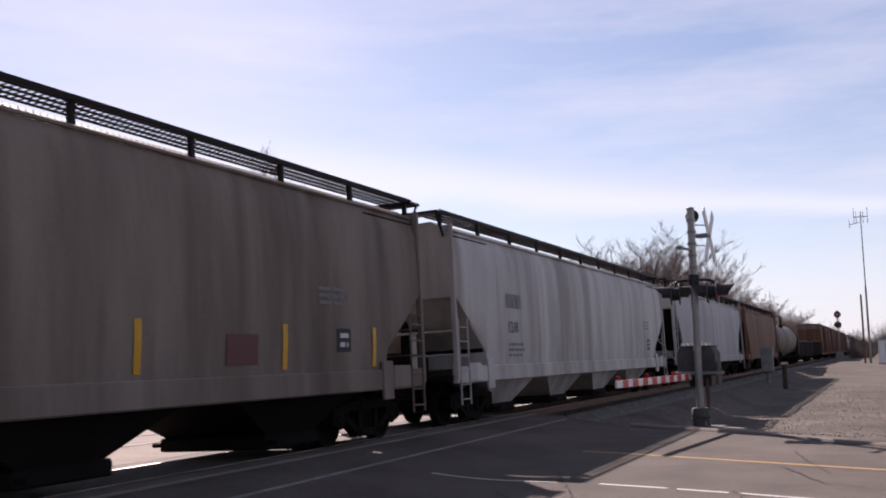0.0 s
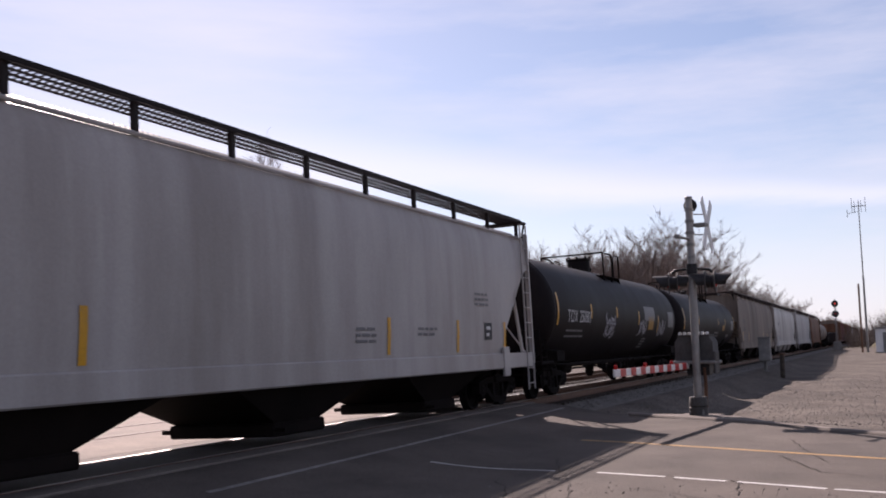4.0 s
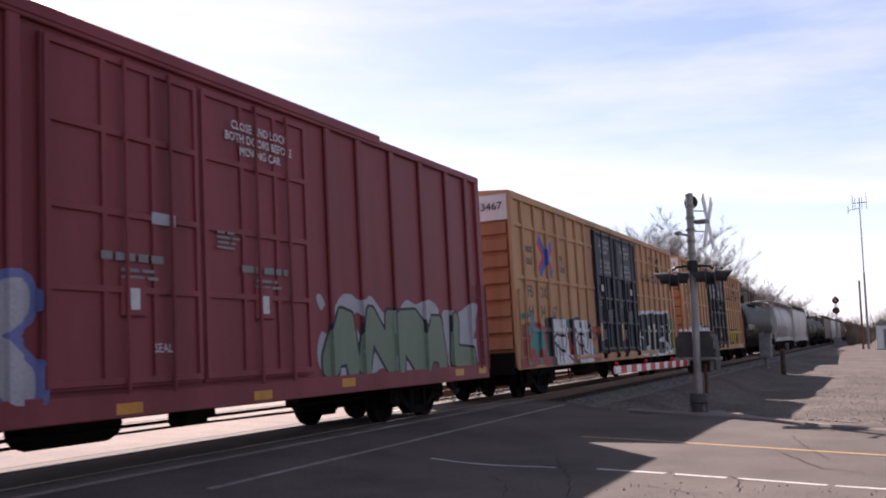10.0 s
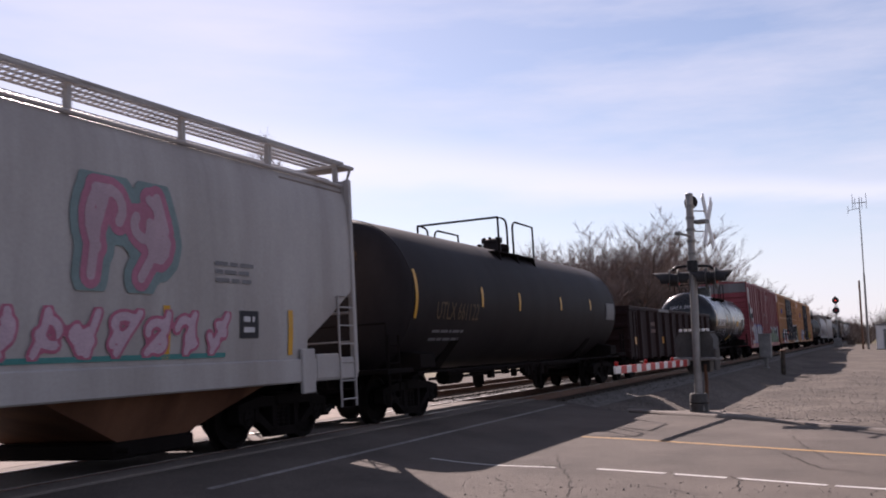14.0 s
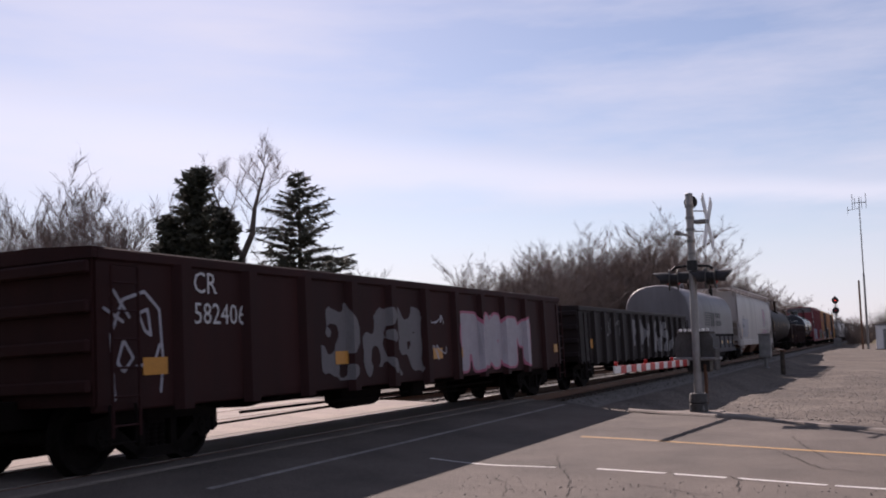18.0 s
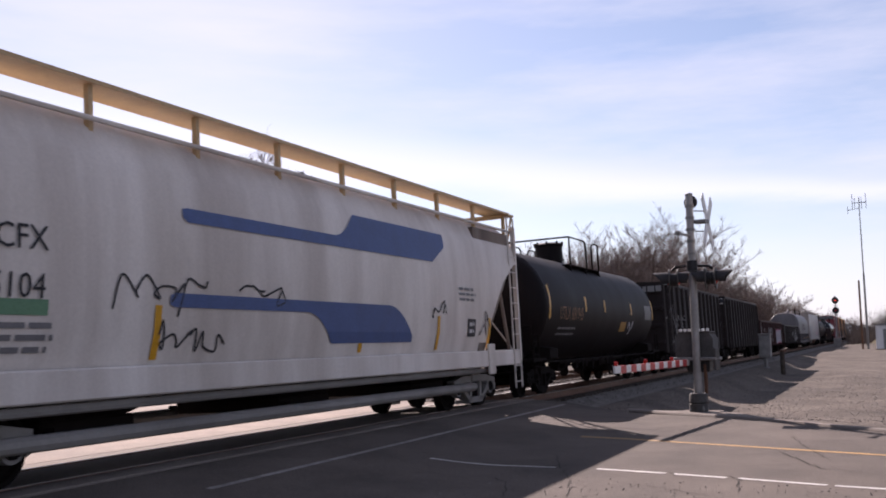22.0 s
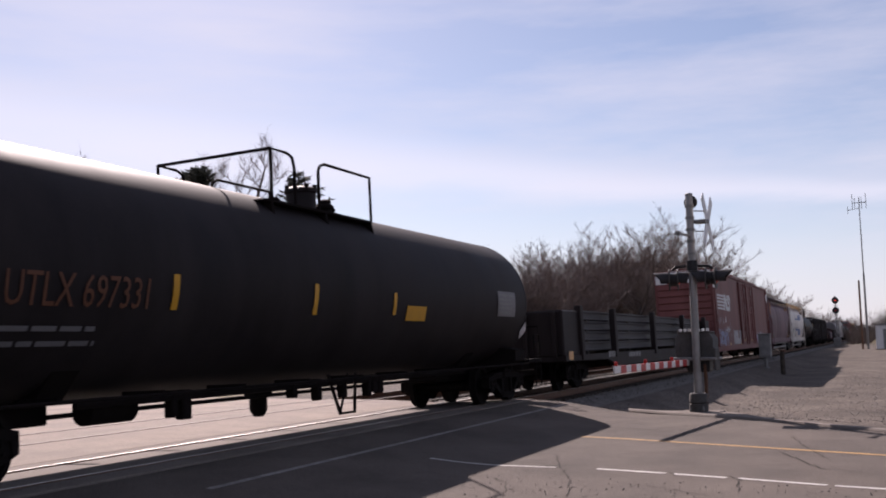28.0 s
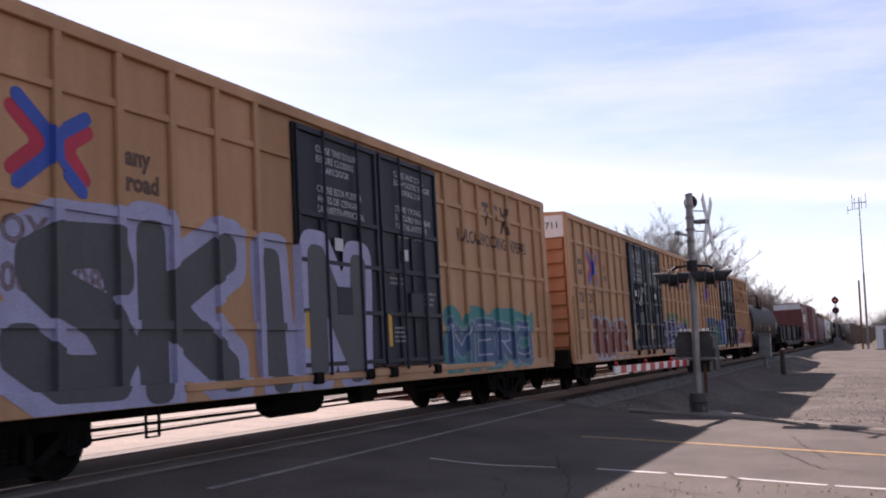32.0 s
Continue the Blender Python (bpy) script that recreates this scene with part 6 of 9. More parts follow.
        for i in range(int(L / 1.9) + 1):
            x = -half + 0.05 + (L - 0.1) * i / int(L / 1.9)
            part("board_post", once("bp%.2f" % walk_z + roof_paint.name, lambda: Shape().box(-0.035, 0.035, -0.035, 0.035, 3.95, walk_z - 0.02).mesh("board_post", roof_paint)), None, car, "", pose(x, q * 1.22, 0))
        part("roof_seam", Shape().tube([(-half, q * 1.35, ze - 0.02), (half, q * 1.35, ze - 0.02)], 0.03, 6), paint, car)
    for i in range(10):
        x = -half + (i + 0.5) * L / 10
        part("hatch_cover", once("hatch" + roof_paint.name, lambda: Shape().box(-0.85, 0.85, -0.35, 0.35, zt - 0.05, zt + 0.1, 0.03).tube([(-0.5, -0.5, zt), (-0.5, 0.5, zt + 0.16)], 0.02, 5).mesh("hatch_cover", roof_paint)), None, car, "", pose(x, 0, 0))
    # discharge bays
    span = L - 2 * taper
    for i in range(bays):
        a, b = -half + taper + span * i / bays, -half + taper + span * (i + 1) / bays
        m = (a + b) / 2
        w = min(0.62, (b - a) * 0.2)
        s = Shape()
        top = [(a + 0.02, -1.32, zs), (b - 0.02, -1.32, zs), (b - 0.02, 1.32, zs), (a + 0.02, 1.32, zs)]
        low = 0.82 if pipes else 0.5
        mid = [(m - w, -0.9, low), (m + w, -0.9, low), (m + w, 0.9, low), (m - w, 0.9, low)]
        s.loft([top, mid])
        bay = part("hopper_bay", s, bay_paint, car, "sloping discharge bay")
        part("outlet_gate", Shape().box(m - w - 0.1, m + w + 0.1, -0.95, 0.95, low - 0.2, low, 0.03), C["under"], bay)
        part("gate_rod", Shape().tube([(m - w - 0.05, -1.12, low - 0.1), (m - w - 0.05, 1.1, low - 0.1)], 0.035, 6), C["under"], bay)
    if pipes:
        for q in (-1, 1):
            part("unloading_pipe", Shape().tube([(-half + taper + 0.4, q * 1.15, 0.62), (half - taper - 0.4, q * 1.15, 0.62)], 0.09, 10), C["grey_truck"], car, "grey unloading pipe")
            part("unloading_pipe", Shape().tube([(-half + taper, q * 1.3, 0.95), (half - taper, q * 1.3, 0.95)], 0.06, 8), C["grey_truck"], car)
    for d in (-1, 1):
        part("draft_sill", Shape().box(min(d * (half - taper - 1), d * (half + 0.4)), max(d * (half - taper - 1), d * (half + 0.4)), -0.3, 0.3, 0.74, 1.06, 0.02), C["under"], car)
    brake_wheel(car, -half - 0.12, 0.7, 2.6)
    stirrups(car, half, 1.44, 1.0)
    running_gear(car, L, 2.0 if pipes else inset, truck_paint)

    def wrap(z):
        for (y0, z0), (y1, z1) in zip(sec, sec[1:]):
            if z0 <= z <= z1:
                return -(y0 + (y1 - y0) * (z - z0) / (z1 - z0)) - 0.012
        return -1.47
    return car, half, wrap, L


def hopper_marks(car, half, wrap, words, number, inkm, x=1.75, yellow=True, zc=2.45):
    def flat(me, dx, dz):
        for v in me.vertices:
            v.co.x, v.co.z = v.co.x + dx, v.co.z + dz
            v.co.y = wrap(v.co.z) - 0.01
        part("reporting_mark", me, None, car, "stencilled road number")
    if words:
        flat(lettering(words, 0.36, inkm, "reporting_mark"), -half + x + 0.35, zc + 0.1)
    if number:
        flat(lettering(number, 0.36, inkm, "reporting_mark"), -half + x + 0.35, zc - 0.38)
    stick(car, bars(-half + x + 0.4, zc - 0.95, 1.1, 0.36, 3), INK_GREY if inkm is INK_BLACK else INK_DIM, 0, "marking", "rows of small data", wrap)
    stick(car, bars(half - 3.6, 2.35, 0.9, 0.32, 3), INK_GREY, 0, "marking", "rows of small data", wrap)
    stick(car, patch(half - 3.1, 1.66, 0.42, 0.36), INK_BLACK, 0, "data_panel", "black stencil box", wrap)
    stick(car, bars(half - 3.02, 1.7, 0.28, 0.28, 2), INK_WHITE, 0, "marking", "", lambda z: wrap(z) - 0.006)
    if yellow:
        for a in (x, x + 2.9, 2 * half - 7.6, 2 * half - 4.6, 2 * half - 1.95):
            stick(car, Shape().add([(-half + a + d, 0, z) for z in (1.42, 1.62, 1.82, 2.05) for d in (0, 0.12)], [(0, 1, 3, 2), (2, 3, 5, 4), (4, 5, 7, 6)]), INK_YELLOW, 0, "reflector", "yellow reflective strip", wrap)


def barrel_hopper(rear, front, label, paint):
    """Hopper car with a round body standing in end frames under a wide roof."""
    L = front - rear
    half = L / 2
    car = new_car("covered_hopper", rear, front, label, "covered hopper")
    zs, zt = 1.3, 4.3
    sec = [(1.28, zs), (1.42, 1.75), (1.52, 2.35), (1.52, 2.9), (1.42, 3.45), (1.22, 3.9), (0.95, 4.15), (0.4, zt), (0, zt + 0.02)]
    rings = []
    for x in (-half + 0.95, half - 0.95):
        rings.append([(x, -y, z) for y, z in sec] + [(x, y, z) for y, z in reversed(sec[:-1])])
    part("body", Shape().loft(rings), paint, car)
    for d in (-1, 1):
        xe = d * (half - 0.95)
        part("end_ring", Shape().tube([(xe, -y, z) for y, z in sec] + [(xe, y, z) for y, z in reversed(sec[:-1])], 0.05, 6), paint, car)
        part("end_rib", Shape().box(min(xe, xe + d * 0.1), max(xe, xe + d * 0.1), -0.9, -0.78, 1.5, 3.7).box(min(xe, xe + d * 0.1), max(xe, xe + d * 0.1), 0.78, 0.9, 1.5, 3.7)
             .box(min(xe, xe + d * 0.1), max(xe, xe + d * 0.1), -0.9, 0.9, 3.3, 3.42), paint, car)
        part("end_funnel", Shape().prism([(xe + d * 0.02, 2.6), (xe + d * 0.75, 1.5), (xe + d * 0.75, 1.2), (xe + d * 0.02, 1.2)], -0.55, 0.55), paint, car)
        part("end_platform", Shape().box(min(d * half, xe), max(d * half, xe), -1.42, 1.42, 1.08, 1.18, 0.01), C["under"], car)
        for y in (-1.42, -0.75, 0.75, 1.42):
            part("end_post", Shape().box(min(d * half, d * (half - 0.1)), max(d * half, d * (half - 0.1)), y - 0.05, y + 0.05, 1.1, 4.3, 0.012), paint, car)
        for q in (-1, 1):
            add_ladder(car, 1.2, 4.3, 0.4, paint, 9, pose(d * (half - 0.3), q * 1.46, 0))
        part("roof_platform", Shape().box(min(d * (half + 0.12), xe), max(d * (half + 0.12), xe), -1.55, 1.55, 4.3, 4.38, 0.01), paint, car)
        part("hand_rail", Shape().tube([(d * (half - 0.05), 0.7, 1.2), (d * (half - 0.05), 0.7, 2.4), (d * (half - 0.05), 1.2, 2.4), (d * (half - 0.05), 1.25, 1.2)], 0.03, 6), C["under"], car)
        part("draft_sill", Shape().box(min(d * (half - 2.5), d * (half + 0.4)), max(d * (half - 2.5), d * (half + 0.4)), -0.3, 0.3, 0.74, 1.06, 0.02), C["under"], car)
    for q in (-1, 1):
        part("roof_walk", Shape().prism([(q * 1.5, 4.28), (q * 1.5, 4.36), (q * 0.7, 4.42), (q * 0.7, 4.34)], -half, half, "x"), paint, car)
        for i in range(12):
            x = -half + 1.1 + (L - 2.2) * i / 11
            part("walk_bracket", Shape().prism([(q * 1.3, 4.3), (q * 1.1, 4.02), (q * 1.05, 4.3)], x - 0.03, x + 0.03, "x"), paint, car)
        part("side_sill", Shape().box(-half, half, q * 1.42 - 0.05, q * 1.42 + 0.05, 1.12, 1.4, 0.02), paint, car)
    for i in range(4):
        x = -half + L * (i + 0.5) / 4
        part("hatch_cover", Shape().lathe([(zt, 0.4), (zt + 0.16, 0.4), (zt + 0.2, 0.3)], 18, "z", (x, 0, 0)), paint, car)
        a, b = -half + 2.6 + (L - 5.2) * i / 4, -half + 2.6 + (L - 5.2) * (i + 1) / 4
        m = (a + b) / 2
        bay = part("hopper_bay", Shape().loft([[(a, -1.25, zs), (b, -1.25, zs), (b, 1.25, zs), (a, 1.25, zs)], [(m - 0.5, -0.8, 0.5), (m + 0.5, -0.8, 0.5), (m + 0.5, 0.8, 0.5), (m - 0.5, 0.8, 0.5)]]), C["under"], car)
        part("outlet_gate", Shape().box(m - 0.6, m + 0.6, -0.9, 0.9, 0.32, 0.52, 0.03), C["under"], bay)
    brake_wheel(car, -half - 0.1, 0.2, 2.6)
    stirrups(car, half, 1.44, 1.0)
    running_gear(car, L, 1.6, "grey_truck")

    def wrap(z):
        for (y0, z0), (y1, z1) in zip(sec, sec[1:]):
            if z0 <= z <= z1:
                return -(y0 + (y1 - y0) * (z - z0) / (z1 - z0)) - 0.012
        return -1.48
    return car, half, wrap, L


# ------------------------------------------------------------- gondolas, coil car, flat car
def gondola(rear, front, label, paint, ztop, nposts, zbot=0.95, first=1.4, deep=False, drop=False):
    L = front - rear
    half = L / 2
    car = new_car("gondola", rear, front, label, "gondola car")
    P = 1.40
    part("floor", Shape().box(-half + 0.05, half - 0.05, -P, P, 1.05, 1.15), paint, car)
    posts = [-half + first + (L - 2 * first) * i / (nposts - 1) for i in range(nposts)]
    for q in (-1, 1):
        part("side_wall", Shape().box(-half, half, q * P - 0.03, q * P + 0.03, zbot, ztop - 0.1), paint, car)
        pm = once("gp%s%.2f%d" % (paint.name, ztop, q), lambda: Shape().prism([(-0.16, q * 0.0), (-0.09, q * 0.1), (0.09, q * 0.1), (0.16, q * 0.0)], zbot - 0.12, ztop - 0.12, "z").mesh("side_post", paint))
        for x in posts:
            part("side_post", pm, None, car, "", pose(x, q * (P + 0.03), 0))
        part("top_chord", Shape().box(-half - 0.02, half + 0.02, q * P - 0.07, q * P + 0.1, ztop - 0.14, ztop, 0.02), paint, car)
        part("side_sill", Shape().box(-half, half, q * P - 0.02, q * P + 0.09, zbot - 0.08, zbot + 0.1, 0.02), paint, car)
        if not drop:
            continue
        part("end_brace", Shape().prism([(-half + 0.1, 1.1), (-half + 1.3, 1.1), (-half + 0.1, 2.4)], q * P - 0.02, q * P + 0.05), paint, car)
    for d in (-1, 1):
        e = part("end_wall", Shape().box(d * half - 0.04, d * half + 0.04, -P, P, zbot, ztop - 0.05), paint, car)
        for i in range(4):
            z = zbot + (ztop - zbot) * (i + 0.5) / 4
            part("end_rib", Shape().box(min(d * (half + 0.04), d * (half + 0.13)), max(d * (half + 0.04), d * (half + 0.13)), -P, P, z - 0.07, z + 0.07, 0.02), paint, e)
        part("end_cap", Shape().prism([(-P - 0.06, ztop - 0.12), (P + 0.06, ztop - 0.12), (P + 0.06, ztop), (0.6, ztop + 0.05), (-0.6, ztop + 0.05), (-P - 0.06, ztop)], d * half - 0.08, d * half + 0.1, "x"), paint, car)
        for q in (-1, 1):
            add_ladder(car, 0.6, ztop - 0.2, 0.42, paint, 6, pose(d * (half - 0.32), q * (P + 0.14), 0))
    part("centre_sill", Shape().box(-half - 0.4, half + 0.4, -0.32, 0.32, 0.72, 1.04, 0.02), C["under"], car)
    for x in posts[::2]:
        part("cross_bearer", Shape().prism([(-1.38, 1.05), (-1.38, 0.92), (-0.4, 0.7), (0.4, 0.7), (1.38, 0.92), (1.38, 1.05)], x - 0.1, x + 0.1, "x"), C["under"], car)
    if deep:
        for x in (-2.2, 0.4, 2.6):
            part("drop_door", Shape().loft([[(x - 0.9, -1.2, 1.05), (x + 0.9, -1.2, 1.05), (x + 0.9, 1.2, 1.05), (x - 0.9, 1.2, 1.05)], [(x - 0.5, -1.0, 0.72), (x + 0.5, -1.0, 0.72), (x + 0.5, 1.0, 0.72), (x - 0.5, 1.0, 0.72)]]), paint, car)
    brake_gear(car, L)
    brake_wheel(car, -half - 0.2, 0.8, 2.0)
    stirrups(car, half, 1.46)
    running_gear(car, L, 1.35)
    edges = [e for p in posts for e in (p - 0.16, p - 0.09, p + 0.09, p + 0.16)]

    def depth(x, z):
        k = min(abs(x - p) for p in posts)
        return -P - 0.034 - 0.1 * max(0.0, min(1.0, (0.16 - k) / 0.07))
    return car, half, depth, edges


TROUGH = surf("dirty_grey_trough", (0.055, 0.05, 0.055), (0.1, 0.092, 0.098), 0.65, 0, 0.9, 26, 0.5, 0.05, 0.1, shine=0.1, grime=0.5)


def coil_car(rear, front):
    L = front - rear
    half = L / 2
    car = new_car("coil_car", rear, front, "grey covered coil steel car with lifting hoods", "coil car")
    part("trough", Shape().box(-half + 0.1, half - 0.1, -1.42, 1.42, 0.86, 1.62, 0.03), TROUGH, car)
    part("hood_seat", Shape().box(-half + 0.05, half - 0.05, -1.47, 1.47, 1.6, 1.72, 0.02), C["under"], car)
    sec = [(1.45, 1.72), (1.45, 2.6), (1.42, 3.0), (1.32, 3.35), (1.12, 3.65), (0.8, 3.86), (0.4, 3.96), (0, 3.99)]

    def ring(x, k):
        pts = [(y * k, 1.72 + (z - 1.72) * (0.25 + 0.75 * k)) for y, z in sec]
        return [(x, -y, z) for y, z in pts] + [(x, y, z) for y, z in reversed(pts[:-1])]
    part("hood", Shape().loft([ring(-half + 0.04, 0.93), ring(-half + 0.07, 0.975), ring(-half + 0.16, 0.995), ring(-half + 0.3, 1.0), ring(half - 0.3, 1.0), ring(half - 0.16, 0.995), ring(half - 0.07, 0.975), ring(half - 0.04, 0.93)]),
         C["hood_grey"], car, "smooth rounded grey hood")
    for x in (-half + 4.3, half - 3.2):
        part("lifting_bracket", Shape().box(x - 0.45, x + 0.25, -0.9, -0.8, 3.95, 4.03).tube([(x - 0.1, -0.85, 3.72), (x, -0.85, 4.38), (x + 0.06, -0.85, 4.38), (x + 0.2, -0.85, 3.72)], 0.05, 6)
             .tube([(x - 0.6, -0.85, 4.1), (x + 0.35, -0.85, 4.1)], 0.06, 6), C["under"], car)
    x = -0.8
    part("lifting_loop", Shape().tube([(x - 0.5, 0, 3.9), (x - 0.5, 0, 4.15), (x - 0.3, 0, 4.3), (x, 0, 4.36), (x + 0.3, 0, 4.28), (x + 0.5, 0, 4.1), (x + 0.5, 0, 3.9)], 0.14, 8), C["hood_grey"], car)
    for q in (-1, 1):
        part("side_sill", Shape().box(-half, half, q * 1.44 - 0.04, q * 1.44 + 0.04, 0.78, 0.98, 0.012), TROUGH, car)
        for i in range(9):
            x = -half + 0.7 + (L - 1.4) * i / 8
            part("side_rib", Shape().box(x - 0.05, x + 0.05, q * 1.43 - 0.04, q * 1.43 + 0.04, 0.95, 1.6, 0.01), TROUGH, car)
    part("fish_belly", Shape().prism([(-half + 2.8, 0.86), (-half + 3.8, 0.42), (half - 3.8, 0.42), (half - 2.8, 0.86)], -0.6, 0.6), C["under"], car)
    part("side_skirt", Shape().prism([(-half + 3.2, 0.86), (-half + 3.9, 0.56), (half - 3.9, 0.56), (half - 3.2, 0.86)], -1.4, -1.32).prism([(-half + 3.2, 0.86), (-half + 3.9, 0.56), (half - 3.9, 0.56), (half - 3.2, 0.86)], 1.32, 1.4), C["under"], car)
    for d in (-1, 1):
        part("end_platform", Shape().box(min(d * half, d * (half + 0.4)), max(d * half, d * (half + 0.4)), -1.42, 1.42, 1.0, 1.08, 0.01), C["under"], car)
        part("end_rail", Shape().tube([(d * (half + 0.3), -1.35, 1.05), (d * (half + 0.3), -1.35, 2.0), (d * (half + 0.3), 1.35, 2.0), (d * (half + 0.3), 1.35, 1.05)], 0.02, 6), C["under"], car)
    brake_wheel(car, -half - 0.3, 0.7, 1.9)
    stirrups(car, half, 1.44)
    running_gear(car, L, 1.17)
    f = -1.465
    stripes = Shape()
    for i in range(6):
        z = 2.12 + i * 0.115
        stripes.add([(-3.1 + i * 0.03, 0, z), (-1.55 + 0.1 * i, 0, z), (-1.5 + 0.1 * i, 0, z + 0.06), (-3.05 + i * 0.03, 0, z + 0.06)], [(0, 1, 2, 3)])
    stick(car, stripes, INK_BLACK, f, "emblem", "black slanted emblem stripes")
    emb = Shape()
    for a, b in ((0, 0.45), (0.55, 1.15)):
        emb.add([(-1.25 + a, 0, 2.08), (-1.25 + b, 0, 2.08), (-1.05 + b, 0, 2.76), (-1.05 + a, 0, 2.76)], [(0, 1, 2, 3)])
    stick(car, emb, INK_BLACK, f, "emblem", "black owner's emblem")
    for z in (2.52, 2.12):
        s = Shape()
        for i in range(7 if z > 2.3 else 8):
            s.add([(0.38 + i * 0.235, 0, z), (0.57 + i * 0.235, 0, z), (0.57 + i * 0.235, 0, z + 0.26), (0.38 + i * 0.235, 0, z + 0.26)], [(0, 1, 2, 3)])
        stick(car, s, INK_BLACK, f, "owner_name", "owner's name in black block shapes")
    me = lettering("53403", 0.42, INK_DARK, "road_number", 1.1)
    part("road_number", me, None, car, "", pose(-3.4, -1.43, 1.05))
    for x, c in ((-1.0, INK_YELLOW), (2.1, INK_YELLOW), (3.1, INK_WHITE), (4.2, INK_YELLOW), (5.2, INK_WHITE), (6.35, INK_YELLOW)):
        stick(car, patch(x, 1.2, 0.42 if c is INK_YELLOW else 0.22, 0.16), c, -1.426, "reflector", "reflective patch")
    return car


def beam_flat(rear, front):
    L = front - rear
    half = L / 2
    car = new_car("flat_car", rear, front, "dark flat car with bulkheads, stakes and stacked steel beams", "flat car")
    B = C["soot"]
    part("deck", Shape().box(-half, half, -1.42, 1.42, 0.98, 1.12, 0.02), B, car)
    for q in (-1, 1):
        part("side_sill", Shape().prism([(-half, 1.0), (-half + 4.4, 0.95), (-half + 5.6, 0.72), (half - 5.6, 0.72), (half - 4.4, 0.95), (half, 1.0), (half, 1.14), (-half, 1.14)], q * 1.43 - 0.05, q * 1.43 + 0.05), B, car)
        for x in (-half + 1.6, -half + 5.4, -half + 11.3, -half + 17.2, half - 1.6):
            part("stake", Shape().box(x - 0.14, x + 0.14, q * 1.44 - 0.09, q * 1.44 + 0.09, 1.0, 2.5, 0.02), B, car, "tall steel stake")
    for d in (-1, 1):
        part("bulkhead", Shape().box(min(d * half, d * (half - 1.5)), max(d * half, d * (half - 1.5)), -1.44, 1.44, 1.12, 2.36, 0.04), B, car, "deep end bulkhead")
        for y in (-1.2, -0.4, 0.4, 1.2):
            part("bulkhead_rib", Shape().box(min(d * half, d * (half + 0.1)), max(d * half, d * (half + 0.1)), y - 0.06, y + 0.06, 1.1, 2.3, 0.015), B, car)
    part("centre_sill", Shape().box(-half - 0.4, half + 0.4, -0.35, 0.35, 0.66, 0.98, 0.02), C["under"], car)
    brake_gear(car, L)
    brake_wheel(car, -half - 0.2, 0.8, 1.9)
    stirrups(car, half, 1.44)
    running_gear(car, L, 2.3)
    stick(car, bars(-half + 4.4, 1.0, 1.2, 0.2, 1, 0.1), INK_DIM, -1.49)
    stick(car, bars(-half + 7.0, 0.96, 2.0, 0.16, 1, 0.1), INK_GREY, -1.49)
    stick(car, patch(-half + 0.25, 1.02, 0.4, 0.22), INK_ORANGE, -1.49, "reflector", "orange reflective patch")
    stick(car, patch(half - 0.65, 1.02, 0.5, 0.22), INK_ORANGE, -1.49, "reflector", "orange reflective patch")
    stick(car, patch(half - 2.6, 1.18, 0.2, 0.3), INK_WHITE, -1.452, "placard", "white placard")
    # the load rides on the car and moves with it
    prof = [(-0.12, 0), (0.12, 0), (0.12, 0.03), (0.03, 0.045), (0.03, 0.2), (0.1, 0.215), (0.1, 0.26), (-0.1, 0.26), (-0.1, 0.215), (-0.03, 0.2), (-0.03, 0.045), (-0.12, 0.03)]
    me = Shape().prism(prof, -half + 1.55, half - 1.55, "x").mesh("beam", LOAD)
    for row in range(4):
        for k in range(9):
            part("beam", me, None, car, "long steel beam of the load", pose(0, -1.14 + k * 0.285, 1.24 + row * 0.3))
    for row in range(4):
        for x in (-half + 3, -4, 4, half - 3):
            part("spacer", Shape().box(x - 0.05, x + 0.05, -1.25, 1.25, 1.2 + row * 0.3 - (0.08 if row == 0 else 0.038), 1.24 + row * 0.3), TIE, car)
    return car


# ------------------------------------------------------------- the train, from its head back
def far_cars():
    # cars already gone ahead when the clip begins
    kinds = [("brown", 145.0), ("oxide", 167.0), ("brown", 189.0), ("oxide", 211.0), ("brown", 233.0), ("grey", 255.0), ("oxide", 277.0), ("soot", 299.0), ("brown", 321.0), ("tan", 343.0)]
    for key, rear in kinds:
        if key in ("grey", "tan"):
            hopper_car(rear, rear + 19.2, "weathered grey covered hopper far ahead in the train", C[key])
        else:
            smooth_boxcar(rear, rear + 19.2, "weathered brown boxcar far ahead in the train", C[key], [3, 6, 13, 16], (7.2, 12.2), None, C["tan"])
    gondola(124.0, 142.6, "low dark gondola ahead in the train", C["rust"], 2.6, 9)
    gondola(104.2, 122.2, "low dark gondola ahead in the train", C["soot"], 2.5, 9)
    tank_car(84.6, 102.2, "short pale tank car with rust stains", C["tan"], "", INK_BLACK, 3, 2.4)
    hopper_car(63.0, 82.4, "rusty brown covered hopper with pale streaks", C["brown"], C["rust"])
    hopper_car(40.2, 61.3, "grey covered hopper with dark end openings", C["grey"], C["soot"])


